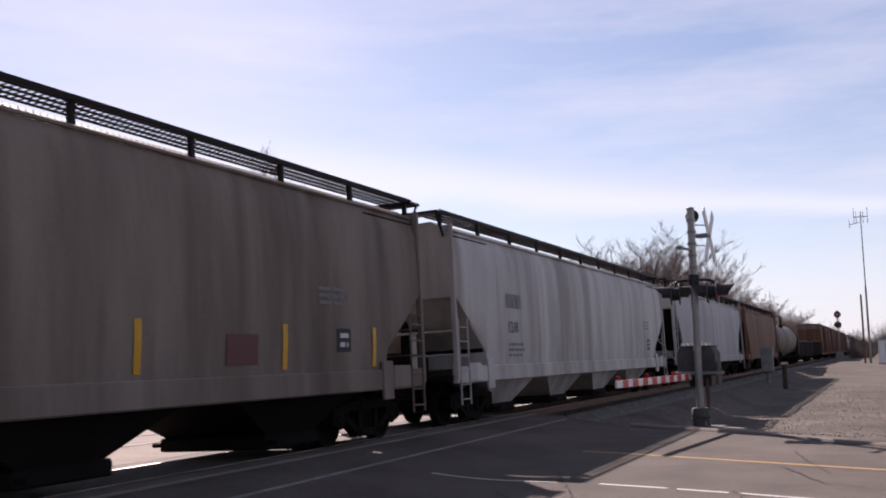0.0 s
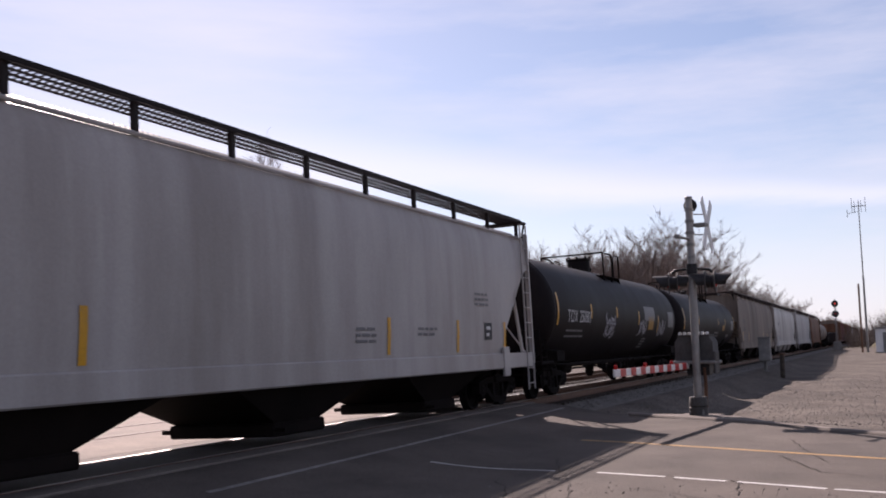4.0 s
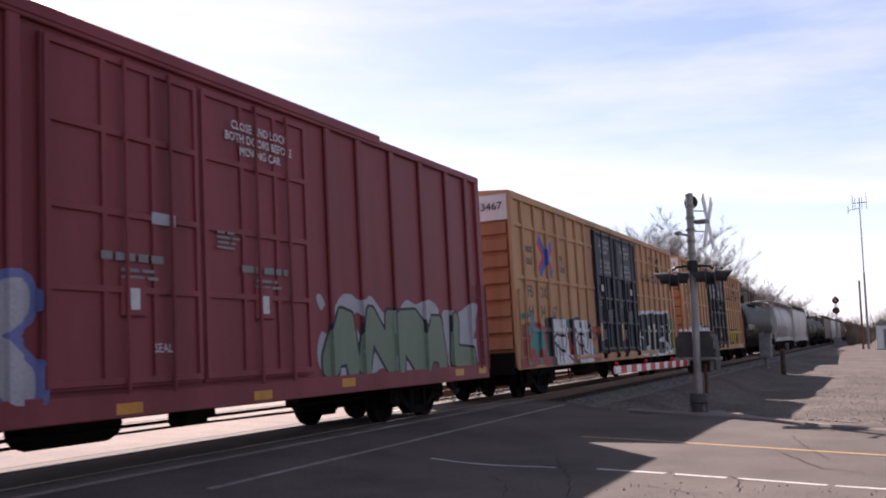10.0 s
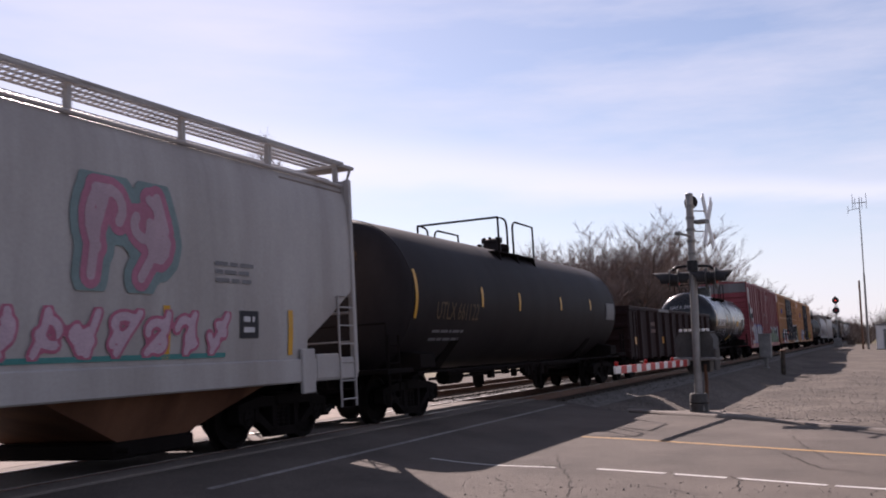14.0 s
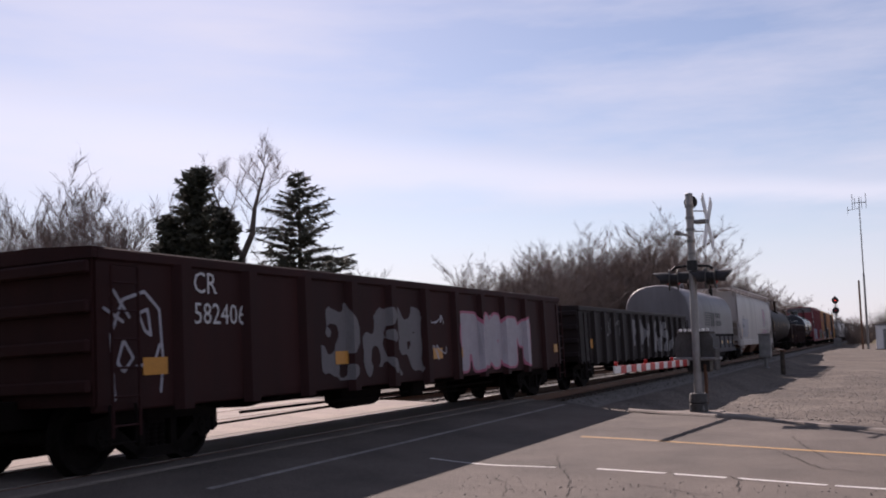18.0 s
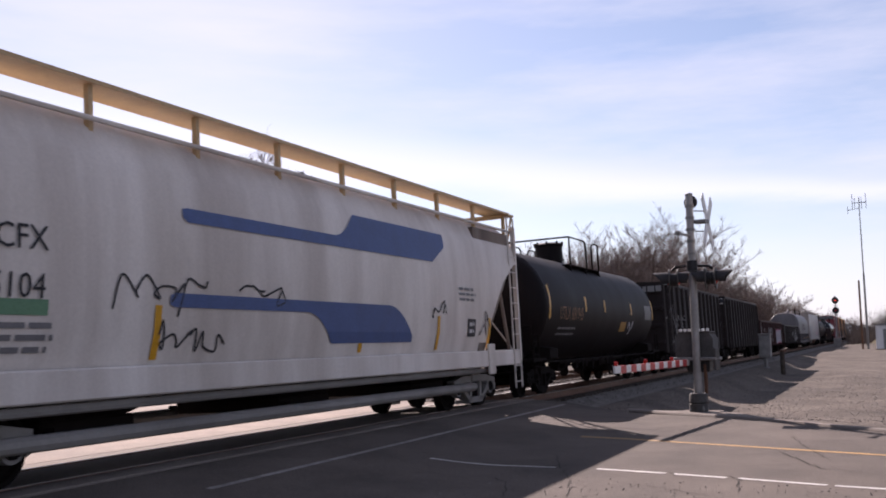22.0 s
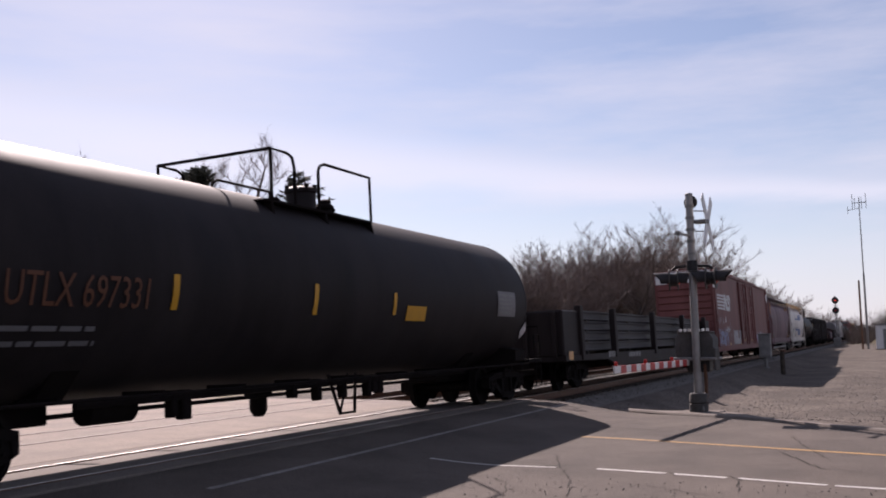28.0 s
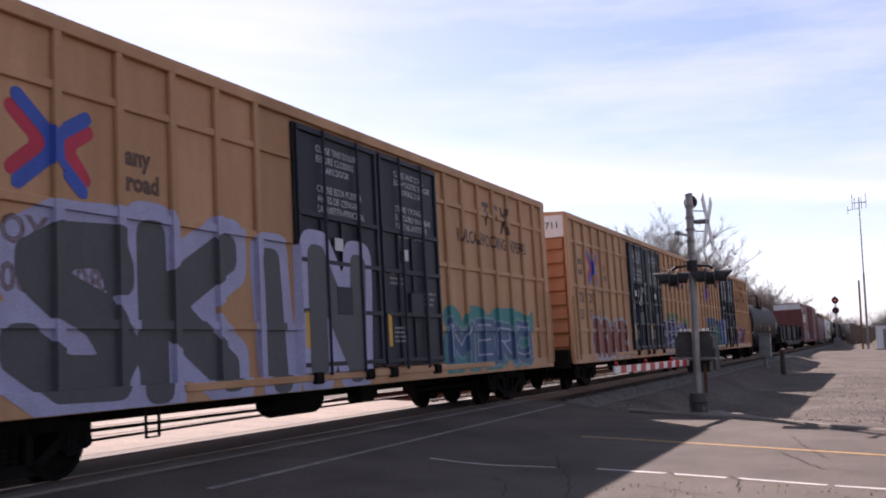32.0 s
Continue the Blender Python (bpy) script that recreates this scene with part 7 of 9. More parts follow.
def near_cars():
    car, half, wrap, L = hopper_car(17.75, 38.05, "white covered hopper with dark stains on its bays", C["white"], C["soot"], bays=4, walk_z=4.46, open_z=2.8, deep_end=2.8, taper=1.68, bay_paint=C["white"])
    hopper_marks(car, half, wrap, "", "1218", INK_BLACK, 2.6, False)
    stick(car, bars(-half + 2.95, 2.6, 1.0, 0.36, 1, 0.1), INK_GREY, 0, "owner_mark", "faded owner's mark", wrap)
    car, half, wrap, L = hopper_car(-4.45, 16.25, "dirty tan covered hopper with black roof walkway", C["tan"], C["soot"], bays=4, walk_z=4.46, open_z=2.7, deep_end=2.7, taper=1.42)
    hopper_marks(car, half, wrap, "MWCX", "480546", INK_BLACK, 1.75)
    stick(car, patch(half - 5.9, 1.5, 0.7, 0.4), ink("dull_red_patch", (0.13, 0.05, 0.05)), 0, "patch", "dull red paint patch", wrap)

    car, half, wrap, L = tank_car(-23.0, -6.2, "black tank car with yellow reflector strips and low valves", C["tank"], "TCIX", INK_WHITE, 2.39, 2.2, 0.76, (5.9, 7.85, 8.56, 9.67), (8.1, 0.33, 0.16), ((0.6, 2.05, 2.95), (4.32, 2.3, 2.66), (10.2, 2.34, 2.7), (12.7, 2.27, 2.67), (16.2, 2.2, 2.85)), (15.0, 2.1, 0.9, 0.5), size=0.42)
    stick(car, bars(-half + 3.27, 2.22, 1.0, 0.24, 1, 0.0), ink("dark_red_lettering", (0.10, 0.03, 0.03)), 0, "road_number", "dull red painted-over number", wrap)
    stick(car, patch(-half + 11.83, 2.06, 0.74, 0.28), INK_GOLD, 0, "data_panel", "dull yellow panel", wrap)
    stick(car, bars(half - 7.6, 1.7, 1.6, 0.32, 2), INK_DIM, 0, "marking", "rows of small data", wrap)
    stick(car, patch(-half + 13.6, 1.72, 0.35, 0.15), INK_GREY, 0, "data_panel", "framed stencil box", wrap)
    stick(car, patch(-half + 14.05, 1.72, 0.35, 0.15), INK_DIM, 0, "data_panel", "pale panel", wrap)
    car, half, wrap, L = tank_car(-41.6, -24.3, "black tank car with silver tags and road number", C["tank"], "TCIX  250801", INK_WHITE, 1.72, 2.12, 2.27, (7.7, 8.85, 9.0, 9.75), (8.5, 0.38, 0.46), ((0.8, 2.03, 2.87), (4.03, 2.25, 2.66), (7.06, 2.33, 2.66), (10.15, 2.14, 2.6), (13.35, 1.9, 2.48)), (15.3, 2.1, 1.0, 0.6), R=1.53, inset=1.5)
    for z_ in (1.7, 2.05):
        for sd in (3, 13):
            scrawl(car, -half + 5.7, -half + 6.95, z_, z_ + 0.42, INK_SILVER, sd + int(z_ * 10), 0, 0.02, wrap)
    for a, b, sd in ((-half + 10.35, -half + 11.4, 4), (-half + 13.55, -half + 14.7, 6)):
        scrawl(car, a, b, 1.75, 2.4, INK_SILVER, sd, 0, 0.025, wrap)
        scrawl(car, a, b, 1.8, 2.3, INK_SILVER, sd + 20, 0, 0.02, wrap)
    stick(car, patch(-half + 11.77, 1.98, 0.86, 0.45), INK_GOLD, 0, "data_panel", "yellow panel", wrap)
    stick(car, patch(half - 6.2, 2.3, 1.7, 0.5), INK_GREY, 0, "data_panel", "grey painted-over panel", wrap)
    stick(car, bars(half - 6.0, 1.35, 0.8, 0.36, 4), INK_DIM, 0, "marking", "rows of small data", wrap)

    car, half, wrap, L = hopper_car(-62.0, -42.7, "clean white covered hopper with grated roof walkway", C["clean_white"], C["soot"], bays=3, end_paint=C["white"])
    hopper_marks(car, half, wrap, "", "", INK_BLACK, 1.75)
    stick(car, bars(half - 6.4, 1.72, 0.9, 0.2, 2), INK_GREY, 0, "marking", "rows of small data", wrap)
    stick(car, bars(half - 8.7, 1.6, 0.7, 0.3, 3), INK_GREY, 0, "marking", "rows of small data", wrap)

    car, half, wrap, L = barrel_hopper(-80.35, -63.65, "dirty pale grey round-bodied hopper with outlined graffiti", C["white"])
    round_dep, WORN_BLACK = lambda x, z: wrap(z), ink("worn_black_spray", (0.07, 0.06, 0.06))
    spray_word(car, "TRAMB", -half + 1.5, -half + 5.9, 1.45, 2.4, ink("dusty_pink_fill", (0.33, 0.27, 0.26)), WORN_BLACK, 31, round_dep, None, 0.1, 0.035, None, 0.15, 0.05)
    spray_word(car, "PERSONAL", -half + 6.3, -half + 11.6, 1.5, 2.3, ink("dusty_grey_fill", (0.34, 0.31, 0.31)), WORN_BLACK, 32, round_dep, None, 0.075, 0.035, None, 0.1, 0.05)
    stick(car, patch(-half + 1.15, 1.55, 0.2, 0.9), INK_YELLOW, 0, "reflector", "orange reflective strip", wrap)
    e = lettering("LMTX", 0.34, INK_BLACK, "end_mark")
    part("end_mark", e, None, car, "", pose(-half + 0.9, 0.9, 3.85, 0, 0, -90))

    car, half, wrap, L = tank_car(-98.8, -82.0, "black tank car with orange reflectors and road number", C["tank"], "SHPX 206624", INK_WHITE, 1.78, 1.98, 2.44, (6.3, 7.5, 8.32, 9.53), (9.12, 0.41, 0.52), ((0.96, 1.86, 2.35), (4.72, 1.68, 2.0), (6.35, 1.68, 2.02)), (15.3, 2.4, 0.9, 0.5), INK_ORANGE, 0.5, 0.18, R=1.51, rail_z=4.7)
    stick(car, patch(-half + 9.6, 1.7, 0.75, 0.2), ink("faded_orange_panel", (0.34, 0.19, 0.12)), 0, "data_panel", "faded orange warning panel", wrap)
    stick(car, patch(-half + 8.2, 1.7, 0.7, 0.12), INK_GREY, 0, "data_panel", "grey strip", wrap)
    stick(car, patch(-half + 1.38, 2.1, 0.2, 0.22), INK_WHITE, 0, "placard", "pale placard", wrap)
    stick(car, patch(-half + 5.2, 1.8, 0.75, 0.34), ink("dull_olive_panel", (0.06, 0.055, 0.02)), 0, "data_panel", "dull olive panel", wrap)

    # three yellow boxcar groups
    car, half, dep, ed = rail_boxcar(-119.75, -100.5, "TBOX 639873", 1, "old_yellow")
    spray_word(car, "BEST", -half + 1.2, -half + 6.6, 1.08, 2.15, INK_PALE, INK_DARK, 11, dep, ed, 0.21, 0.05, INK_WHITE, 0.0, 0.045)
    spray_word(car, "DAST", half - 6.2, half - 2.4, 1.1, 1.95, ink("dirty_yellow_spray", (0.42, 0.28, 0.04)), INK_DARK, 12, dep, ed, 0.13, 0.06)
    car, half, dep, ed = rail_boxcar(-141.05, -121.75, "FBOX 643467", 2, "old_yellow")
    red = ink("dull_red_spray", (0.3, 0.05, 0.045))
    spray_cloud(car, -half + 0.1, -half + 7.3, 0.92, 2.0, red, 2.5, dep, ed, 1.5, 0.2)
    spray_cloud(car, -half + 0.1, -half + 7.3, 0.92, 2.3, INK_TEAL, 9.5, dep, ed, 3.2, -0.55, 0.003)
    white = ink("white_spray", (0.6, 0.59, 0.61))
    for x0, x1 in ((2.75, 4.1), (4.85, 6.2)):
        a, b = -half + x0, -half + x1
        part("graffiti", cut(lambda x, z: min(x - a + 0.55 - 0.25 * (2.15 - z), a + 0.5 - x, z - 0.9, 2.15 - z + (x - a) * 0.1), a - 0.6, a + 0.6, 0.85, 2.3, 0.06, lambda x, z: dep(x, z) - 0.004, ed), INK_DARK, car, "black sprayed wedge")
        part("graffiti", cut(lambda x, z: min(x - a - 0.2 * (2.1 - z) * 0.5, b + 0.3 * (2.1 - z) * 0.6 - x, z - 0.92, 2.1 - z), a - 0.1, b + 0.5, 0.85, 2.2, 0.06, lambda x, z: dep(x, z) - 0.008, ed), white, car, "white sprayed block")
        marks = strokes([[(a + 0.1, 1.55), (a + 0.4, 1.72), (a + 0.9, 1.66)], [(a + 0.3, 1.5), (a + 0.35, 1.0)], [(a + 0.55, 1.52), (a + 0.65, 0.98)], [(a + 0.2, 1.5), (b + 0.2, 1.0)], [(b - 0.25, 2.05), (b - 0.1, 1.5), (b - 0.2, 1.3)], [(b, 2.05), (b + 0.05, 1.6)]])
        part("graffiti", cut(lambda x, z: 0.035 - marks(x, z), a - 0.05, b + 0.4, 0.9, 2.12, 0.035, lambda x, z: dep(x, z) - 0.012, ed), INK_DARK, car, "black sprayed lines")
    spray_cloud(car, half - 6.7, half - 0.6, 0.95, 2.4, ink("olive_spray", (0.20, 0.21, 0.08)), 4.5, dep, ed, 1.2, 0.1)
    spray_word(car, "STER", half - 6.75, half - 1.3, 0.98, 2.55, INK_DARK, ink("white_outline_spray", (0.6, 0.6, 0.62)), 23, dep, ed, 0.22, 0.11, None, 0.2, 0.045)

    posts = [0.9, 2.05, 3.25, 4.4, 5.8, 6.9, 13.0, 14.0, 15.2, 16.4, 17.6, 18.6]
    car, half = smooth_boxcar(-162.3, -143.0, "dark red boxcar with doors, graffiti and a black-white painted figure", C["maroon"], posts, (7.2, 12.3), (4.4, 14.75), C["hood_grey"], "CLOSE AND LOCK\nBOTH DOORS BEFORE\nMOVING CAR")
    ps = [-half + p for p in posts]
    red_dep = lambda x, z: -1.42 - (0.06 if any(abs(x - p) < 0.09 for p in ps) else 0.0) - (0.1 if 7.2 < x + half < 12.3 else 0.0)
    ed = [e for p in ps for e in (p - 0.1, p - 0.085, p + 0.085, p + 0.1)]
    w1 = strokes([[(-half + 0.45, 4.55), (-half + 0.95, 4.2), (-half + 1.15, 3.6), (-half + 1.75, 3.0), (-half + 2.2, 3.1)], [(-half + 0.35, 3.4), (-half + 0.4, 2.5), (-half + 0.9, 2.3)]])
    part("graffiti", cut(lambda x, z: 0.34 - w1(x, z), -half + 0.02, -half + 2.7, 1.9, 4.9, 0.07, lambda x, z: red_dep(x, z) - 0.004, ed), ink("bone_spray", (0.55, 0.52, 0.5)), car, "pale sprayed shape")
    w2 = strokes([[(-half + 0.3, 4.3), (-half + 0.55, 3.7), (-half + 1.0, 3.1), (-half + 1.7, 2.75), (-half + 2.3, 3.0)], [(-half + 0.5, 3.6), (-half + 0.75, 2.6)]])
    part("graffiti", cut(lambda x, z: 0.2 - w2(x, z), -half + 0.02, -half + 2.7, 1.9, 4.9, 0.07, lambda x, z: red_dep(x, z) - 0.008, ed), INK_DARK, car, "black sprayed shape")
    spray_word(car, "CARK", -half + 3.0, -half + 7.1, 1.05, 2.35, INK_SILVER, ink("lilac_spray", (0.14, 0.16, 0.34)), 33, red_dep, ed, 0.2, 0.09)
    spray_cloud(car, -half + 0.1, -half + 3.2, 0.95, 2.2, ink("bone_spray_low", (0.5, 0.46, 0.46)), 36.5, red_dep, ed, 1.8, 0.0)
    spray_cloud(car, half - 6.8, half - 0.3, 0.98, 2.35, INK_SILVER, 34.5, red_dep, ed, 1.6, -0.05)
    spray_word(car, "ANRAL", half - 6.6, half - 0.8, 1.02, 2.15, INK_GREEN, INK_DARK, 34, red_dep, ed, 0.2, 0.05, None, 0.1, 0.045)
    for x in (-half + 1.5, half - 6.2, half - 1.8, half - 0.6):
        stick(car, patch(x, 0.9, 0.42, 0.13), INK_ORANGE, -1.489, "reflector", "orange reflective patch")
    part("road_number", lettering("471 358", 0.5, INK_WHITE, "road_number"), None, car, "white road number", pose(-half + 1.3, -1.5, 2.0))
    stick(car, bars(-half + 1.6, 2.45, 0.55, 0.3, 1, 0.1), INK_WHITE, -1.5, "owner_mark", "white owner's mark")
    stick(car, bars(-half + 1.4, 1.6, 1.1, 0.26, 2), INK_DIM, -1.5)

    car, half, wrap, L = tank_car(-176.7, -164.15, "clean glossy black short tank car with white lettering", C["tank_gloss"], "GATX 231458", INK_WHITE, 1.49, 2.16, 2.11, (3.4, 4.95, 5.6, 6.85), (6.3, 0.43, 0.52), ((0.65, 2.1, 2.96), (4.42, 2.31, 2.72), (6.86, 2.32, 2.7), (9.12, 2.32, 2.72)), (10.6, 2.1, 0.85, 0.5), size=0.5, ladder=True)
    for x, z, w in ((3.4, 1.64, 1.0), (6.6, 1.64, 0.75), (7.85, 1.7, 1.5)):
        stick(car, bars(-half + x, z, w, 0.42, 4, 0.66), INK_SILVER, 0, "marking", "rows of white data", wrap)
    stick(car, patch(-half + 8.3, 2.16, 0.7, 0.27), INK_YELLOW, 0, "data_panel", "bright yellow panel", wrap)
    stick(car, Shape().add([(-half + 6.02, 0, 1.37), (-half + 6.4, 0, 1.37), (-half + 6.7, 0, 1.66), (-half + 6.32, 0, 1.66)], [(0, 1, 2, 3)]), INK_YELLOW, 0, "data_panel", "slanted yellow panel", wrap)

    car, half, dep, ed = gondola(-195.2, -178.3, "dark rusty brown mill gondola with orange patches", C["rust"], 2.66, 11)
    for x in (0.5, 5.2, 15.9, 10.9):
        stick(car, patch(-half + x, 1.35, 0.42, 0.26), INK_ORANGE, -1.445, "reflector", "orange reflective patch")
    stick(car, bars(-half + 3.0, 1.7, 1.4, 0.5, 2), ink("dull_rust_lettering", (0.13, 0.06, 0.05)), -1.445)
    stick(car, Shape().add([(-half + 13.3 + a, 0, 1.65 + b) for a, b in ((0, 0), (0.4, 0), (0.4, 0.5), (0, 0.5), (0.04, 0.04), (0.36, 0.04), (0.36, 0.46), (0.04, 0.46))], [(0, 1, 5, 4), (1, 2, 6, 5), (2, 3, 7, 6), (3, 0, 4, 7)]), INK_DIM, -1.445, "data_panel", "framed stencil box")
    stick(car, bars(-half + 4.6, 2.54, 2.6, 0.1, 1, 0.0), INK_GREY, -1.506)

    car, half, wrap, L = tank_car(-212.5, -196.55, "matt black tank car with faded gold lettering", C["tank_matt"], "UTLX 661122", ink("worn_gold_lettering", (0.09, 0.05, 0.02)), 1.62, 2.0, 2.13, (6.3, 6.9, 7.3, 8.83), (8.6, 0.24, 0.34), ((0.67, 2.0, 2.9), (3.9, 2.28, 2.69), (6.25, 2.25, 2.66), (9.48, 2.34, 2.67), (12.35, 2.4, 2.7)))

    car, half, wrap, L = hopper_car(-233.4, -214.05, "white covered hopper with pink and green graffiti", C["clean_white"], C["white"], bays=3, end_paint=C["tan"], bay_paint=C["brown"], deep_end=2.45, open_z=2.42, taper=1.42, knee=1.62, over=0.3, walk_z=4.5)
    hopper_marks(car, half, wrap, "UTCX", "47366", INK_BLACK, 1.6)
    part("end_mark", lettering("UTCX\n47366", 0.2, INK_BLACK, "end_mark", 1.1), None, car, "black stencilled road number", pose(-half - 0.008, 0.75, 3.4, 0, 0, -90))
    stick(car, bars(0, 0, 0.85, 0.28, 2), ink("dull_yellow_stencil", (0.3, 0.27, 0.12)), 0, "end_mark", "dull yellow stencilled warning").matrix_basis = pose(-half - 0.008, 0.85, 2.6, 0, 0, -90)
    stick(car, patch(-half + 1.75, 1.5, 3.2, 1.15), ink("blue_grey_patch", (0.30, 0.30, 0.325)), 0, "patch", "grey painted-over patch", wrap)
    tag_painting(car, half - 5.9, half - 4.35, 2.35, 3.3, ink("faded_pink_spray", (0.40, 0.15, 0.22)), ink("faded_teal_spray", (0.17, 0.24, 0.24)), 41, 2, 0, lambda x, z: wrap(z), None, 0.95, 0.05, inner=ink("pale_pink_highlight", (0.42, 0.30, 0.34)))
    tag_painting(car, half - 7.2, half - 3.3, 1.5, 1.95, ink("pale_pink_spray", (0.5, 0.36, 0.42)), INK_PINK, 42, 7, 0, lambda x, z: wrap(z), None, 0.5, 0.05)
    stick(car, patch(half - 7.6, 1.42, 4.2, 0.06), INK_TEAL, 0, "graffiti", "green sprayed underline", wrap)
    coil_car(-249.5, -235.65)

    car, half, dep, ed = gondola(-267.1, -250.65, "black-brown gondola with pale scribbles", C["soot"], 2.5, 13)
    scrawl(car, -half + 2.4, -half + 4.6, 1.6, 2.2, INK_DIM, 51, -1.44)
    tag_painting(car, -half + 6, half - 3, 1.15, 2.1, INK_GREY, None, 52, 7, 0, dep, ed, 0.6)
    stick(car, patch(-half + 1.0, 1.3, 0.4, 0.26), INK_ORANGE, -1.445, "reflector", "orange reflective patch")
    car, half, dep, ed = gondola(-285.6, -269.0, "dark red gondola covered with grey graffiti", C["red_gon"], 2.66, 11)
    lilac = ink("lilac_white_spray", (0.36, 0.33, 0.36))
    spray_word(car, "2KG1", -half + 9.9, -half + 14.5, 0.95, 2.2, lilac, INK_PINK, 61, dep, ed, 0.26, 0.05)
    dust = ink("dusty_white_spray", (0.14, 0.13, 0.135))
    for k, (a, b) in enumerate(((4.6, 5.7), (5.9, 7.0), (7.1, 8.2))):
        spray_cloud(car, -half + a, -half + b, 1.0, 2.2, dust, 62.5 + k, dep, ed, 3.6, -0.1)
    scrawl(car, -half + 8.4, -half + 9.2, 1.7, 2.1, INK_SILVER, 65, -1.44, 0.014)
    scrawl(car, -half + 8.4, -half + 9.3, 1.2, 1.6, INK_SILVER, 66, -1.44, 0.014)
    for ln in ([(0.25, 1.0), (0.2, 1.7), (0.4, 2.1), (0.75, 2.2), (1.0, 2.0), (1.05, 1.4), (1.0, 1.05)], [(0.1, 2.0), (0.4, 1.85)], [(0.25, 2.2), (0.5, 1.9)], [(0.75, 1.75), (0.65, 1.95), (0.8, 2.0), (0.85, 1.7), (0.75, 1.75)],
               [(0.3, 1.4), (0.4, 1.65), (0.55, 1.45), (0.4, 1.3), (0.3, 1.4)], [(0.6, 1.35), (0.9, 1.4), (1.0, 1.6)]):
        loop = strokes([[(-half + a, b) for a, b in ln]])
        part("graffiti", cut(lambda x, z: 0.02 - loop(x, z), -half + 0.02, -half + 1.2, 0.96, 2.3, 0.03, lambda x, z: dep(x, z) - 0.004, ed), INK_SILVER, car, "thin spray-can loops")
    scrawl(car, -half + 10.8, -half + 11.8, 1.2, 2.3, INK_SILVER, 64, -1.52, 0.015)
    part("reporting_mark", lettering("CR\n582406", 0.38, INK_WHITE, "reporting_mark", 0.95), None, car, "white road number", pose(-half + 1.62, -1.445, 2.22))
    for x in (0.7, 5.0, 8.6, 9.6, 16.0):
        stick(car, patch(-half + x, 1.25, 0.42, 0.2), INK_ORANGE, -1.445, "reflector", "orange reflective patch")

    for r, f, words, num, tag in ((-302.4, -287.5, "DR    EX", "200  156", 0), (-319.1, -304.65, "SU    EX", "7  03", 1)):
        car, half, dep, ed = gondola(r, f, "tall black bathtub gondola with white road number", C["soot"], 3.76, 13, 1.05, 0.55, True)
        tint = INK_DIM if tag else INK_WHITE
        for row_, z in ((words, 2.27), (num, 1.88 if not tag else 1.96)):
            for k, txt in enumerate(row_.split()):
                x = ((1.87, 3.12), (2.48, 3.48))[tag][k] + (0.25 if len(txt) == 1 else 0.0)
                me = lay_over(lettering(txt, (0.38, 0.32)[tag], tint, "reporting_mark", 0.85), -half + x, z, dep, (ed, []))
                part("reporting_mark", me, None, car, "white road number")
        for x, z in ((0.75, 1.7), (4.3, 1.45), (6.6, 1.3), (8.7, 1.3), (10.9, 1.3), (13.6, 1.4))[::2 if tag else 1]:
            stick(car, patch(-half + x, z, 0.13, 1.1 if x < 1 or x > 13 else 0.5), INK_GOLD if tag else INK_YELLOW, -1.445, "reflector", "yellow reflective strip")
        for x in (0.4, 2.0, 4.3, 6.6, 8.7):
            stick(car, patch(-half + x, 1.12, 0.16, 0.12), INK_DIM, -1.445, "placard", "small white tag")
        part("end_band", Shape().box(-half - 0.14, -half - 0.045, -1.36, 1.36, 3.34, 3.66, 0.01), C["white"] if not tag else C["soot"], car)
        stick(car, bars(0, 0, 1.6, 0.22, 1, 0.0), INK_DARK if not tag else INK_DIM, 0, "end_mark").matrix_basis = pose(-half - 0.15, -0.1, 3.4, 0, 0, -90)
        scrawl(car, -half + (5.9 if not tag else 0.2), -half + (6.5 if not tag else 0.5), 1.5, 2.0 if not tag else 3.0, INK_DIM, 71 + tag, -1.445)
        if tag:
            for a, b, c, e, sd in ((0.4, 1.3, 2.2, 2.9, 73), (0.9, 2.1, 1.7, 2.4, 77), (0.5, 1.4, 1.3, 1.8, 78)):
                scrawl(car, -half + a, -half + b, c, e, INK_GREY, sd, -1.54, 0.014)
            spray_cloud(car, -half + 0.5, -half + 1.9, 1.05, 1.5, ink("dusty_gondola_spray", (0.1, 0.09, 0.09)), 73.5, dep, ed, 3.0, -0.2)

    car, half, wrap, L = tank_car(-334.9, -321.3, "black tank car with dull orange lettering and dome", C["tank"], "UTLX 681945", ink("dull_orange_lettering", (0.17, 0.075, 0.03)), 1.65, 2.09, 2.18, (4.5, 6.25, 6.9, 7.65), (5.85, 0.42, 0.58), ((0.75, 2.1, 2.96), (4.07, 2.34, 2.76), (6.17, 2.36, 2.72), (9.6, 2.34, 2.73), (12.9, 2.2, 2.9)), (11.7, 2.2, 1.0, 0.5), size=0.5, R=1.52, rail_z=4.56)
    stick(car, patch(-half + 8.3, 1.79, 0.75, 0.3), INK_GOLD, 0, "data_panel", "dirty yellow panel", wrap)
    scrawl(car, -half + 9.35, -half + 9.95, 1.65, 2.15, INK_SILVER, 81, 0, 0.04, wrap)

    car, half, wrap, L = hopper_car(-353.45, -336.3, "cream white covered hopper with blue stripes and black tags", C["cream"], ink("cream_walkway", (0.5, 0.35, 0.19)), bays=3, end_paint=C["tan"], solid_boards=True, pipes=True, truck_paint="grey_truck", round_side=0.5)
    hopper_marks(car, half, wrap, "ACFX", "45104", INK_BLACK, 1.7)
    stick(car, patch(-half + 2.05, 1.9, 0.95, 0.16), ink("green_stencil", (0.12, 0.25, 0.15)), 0, "marking", "green band", wrap)
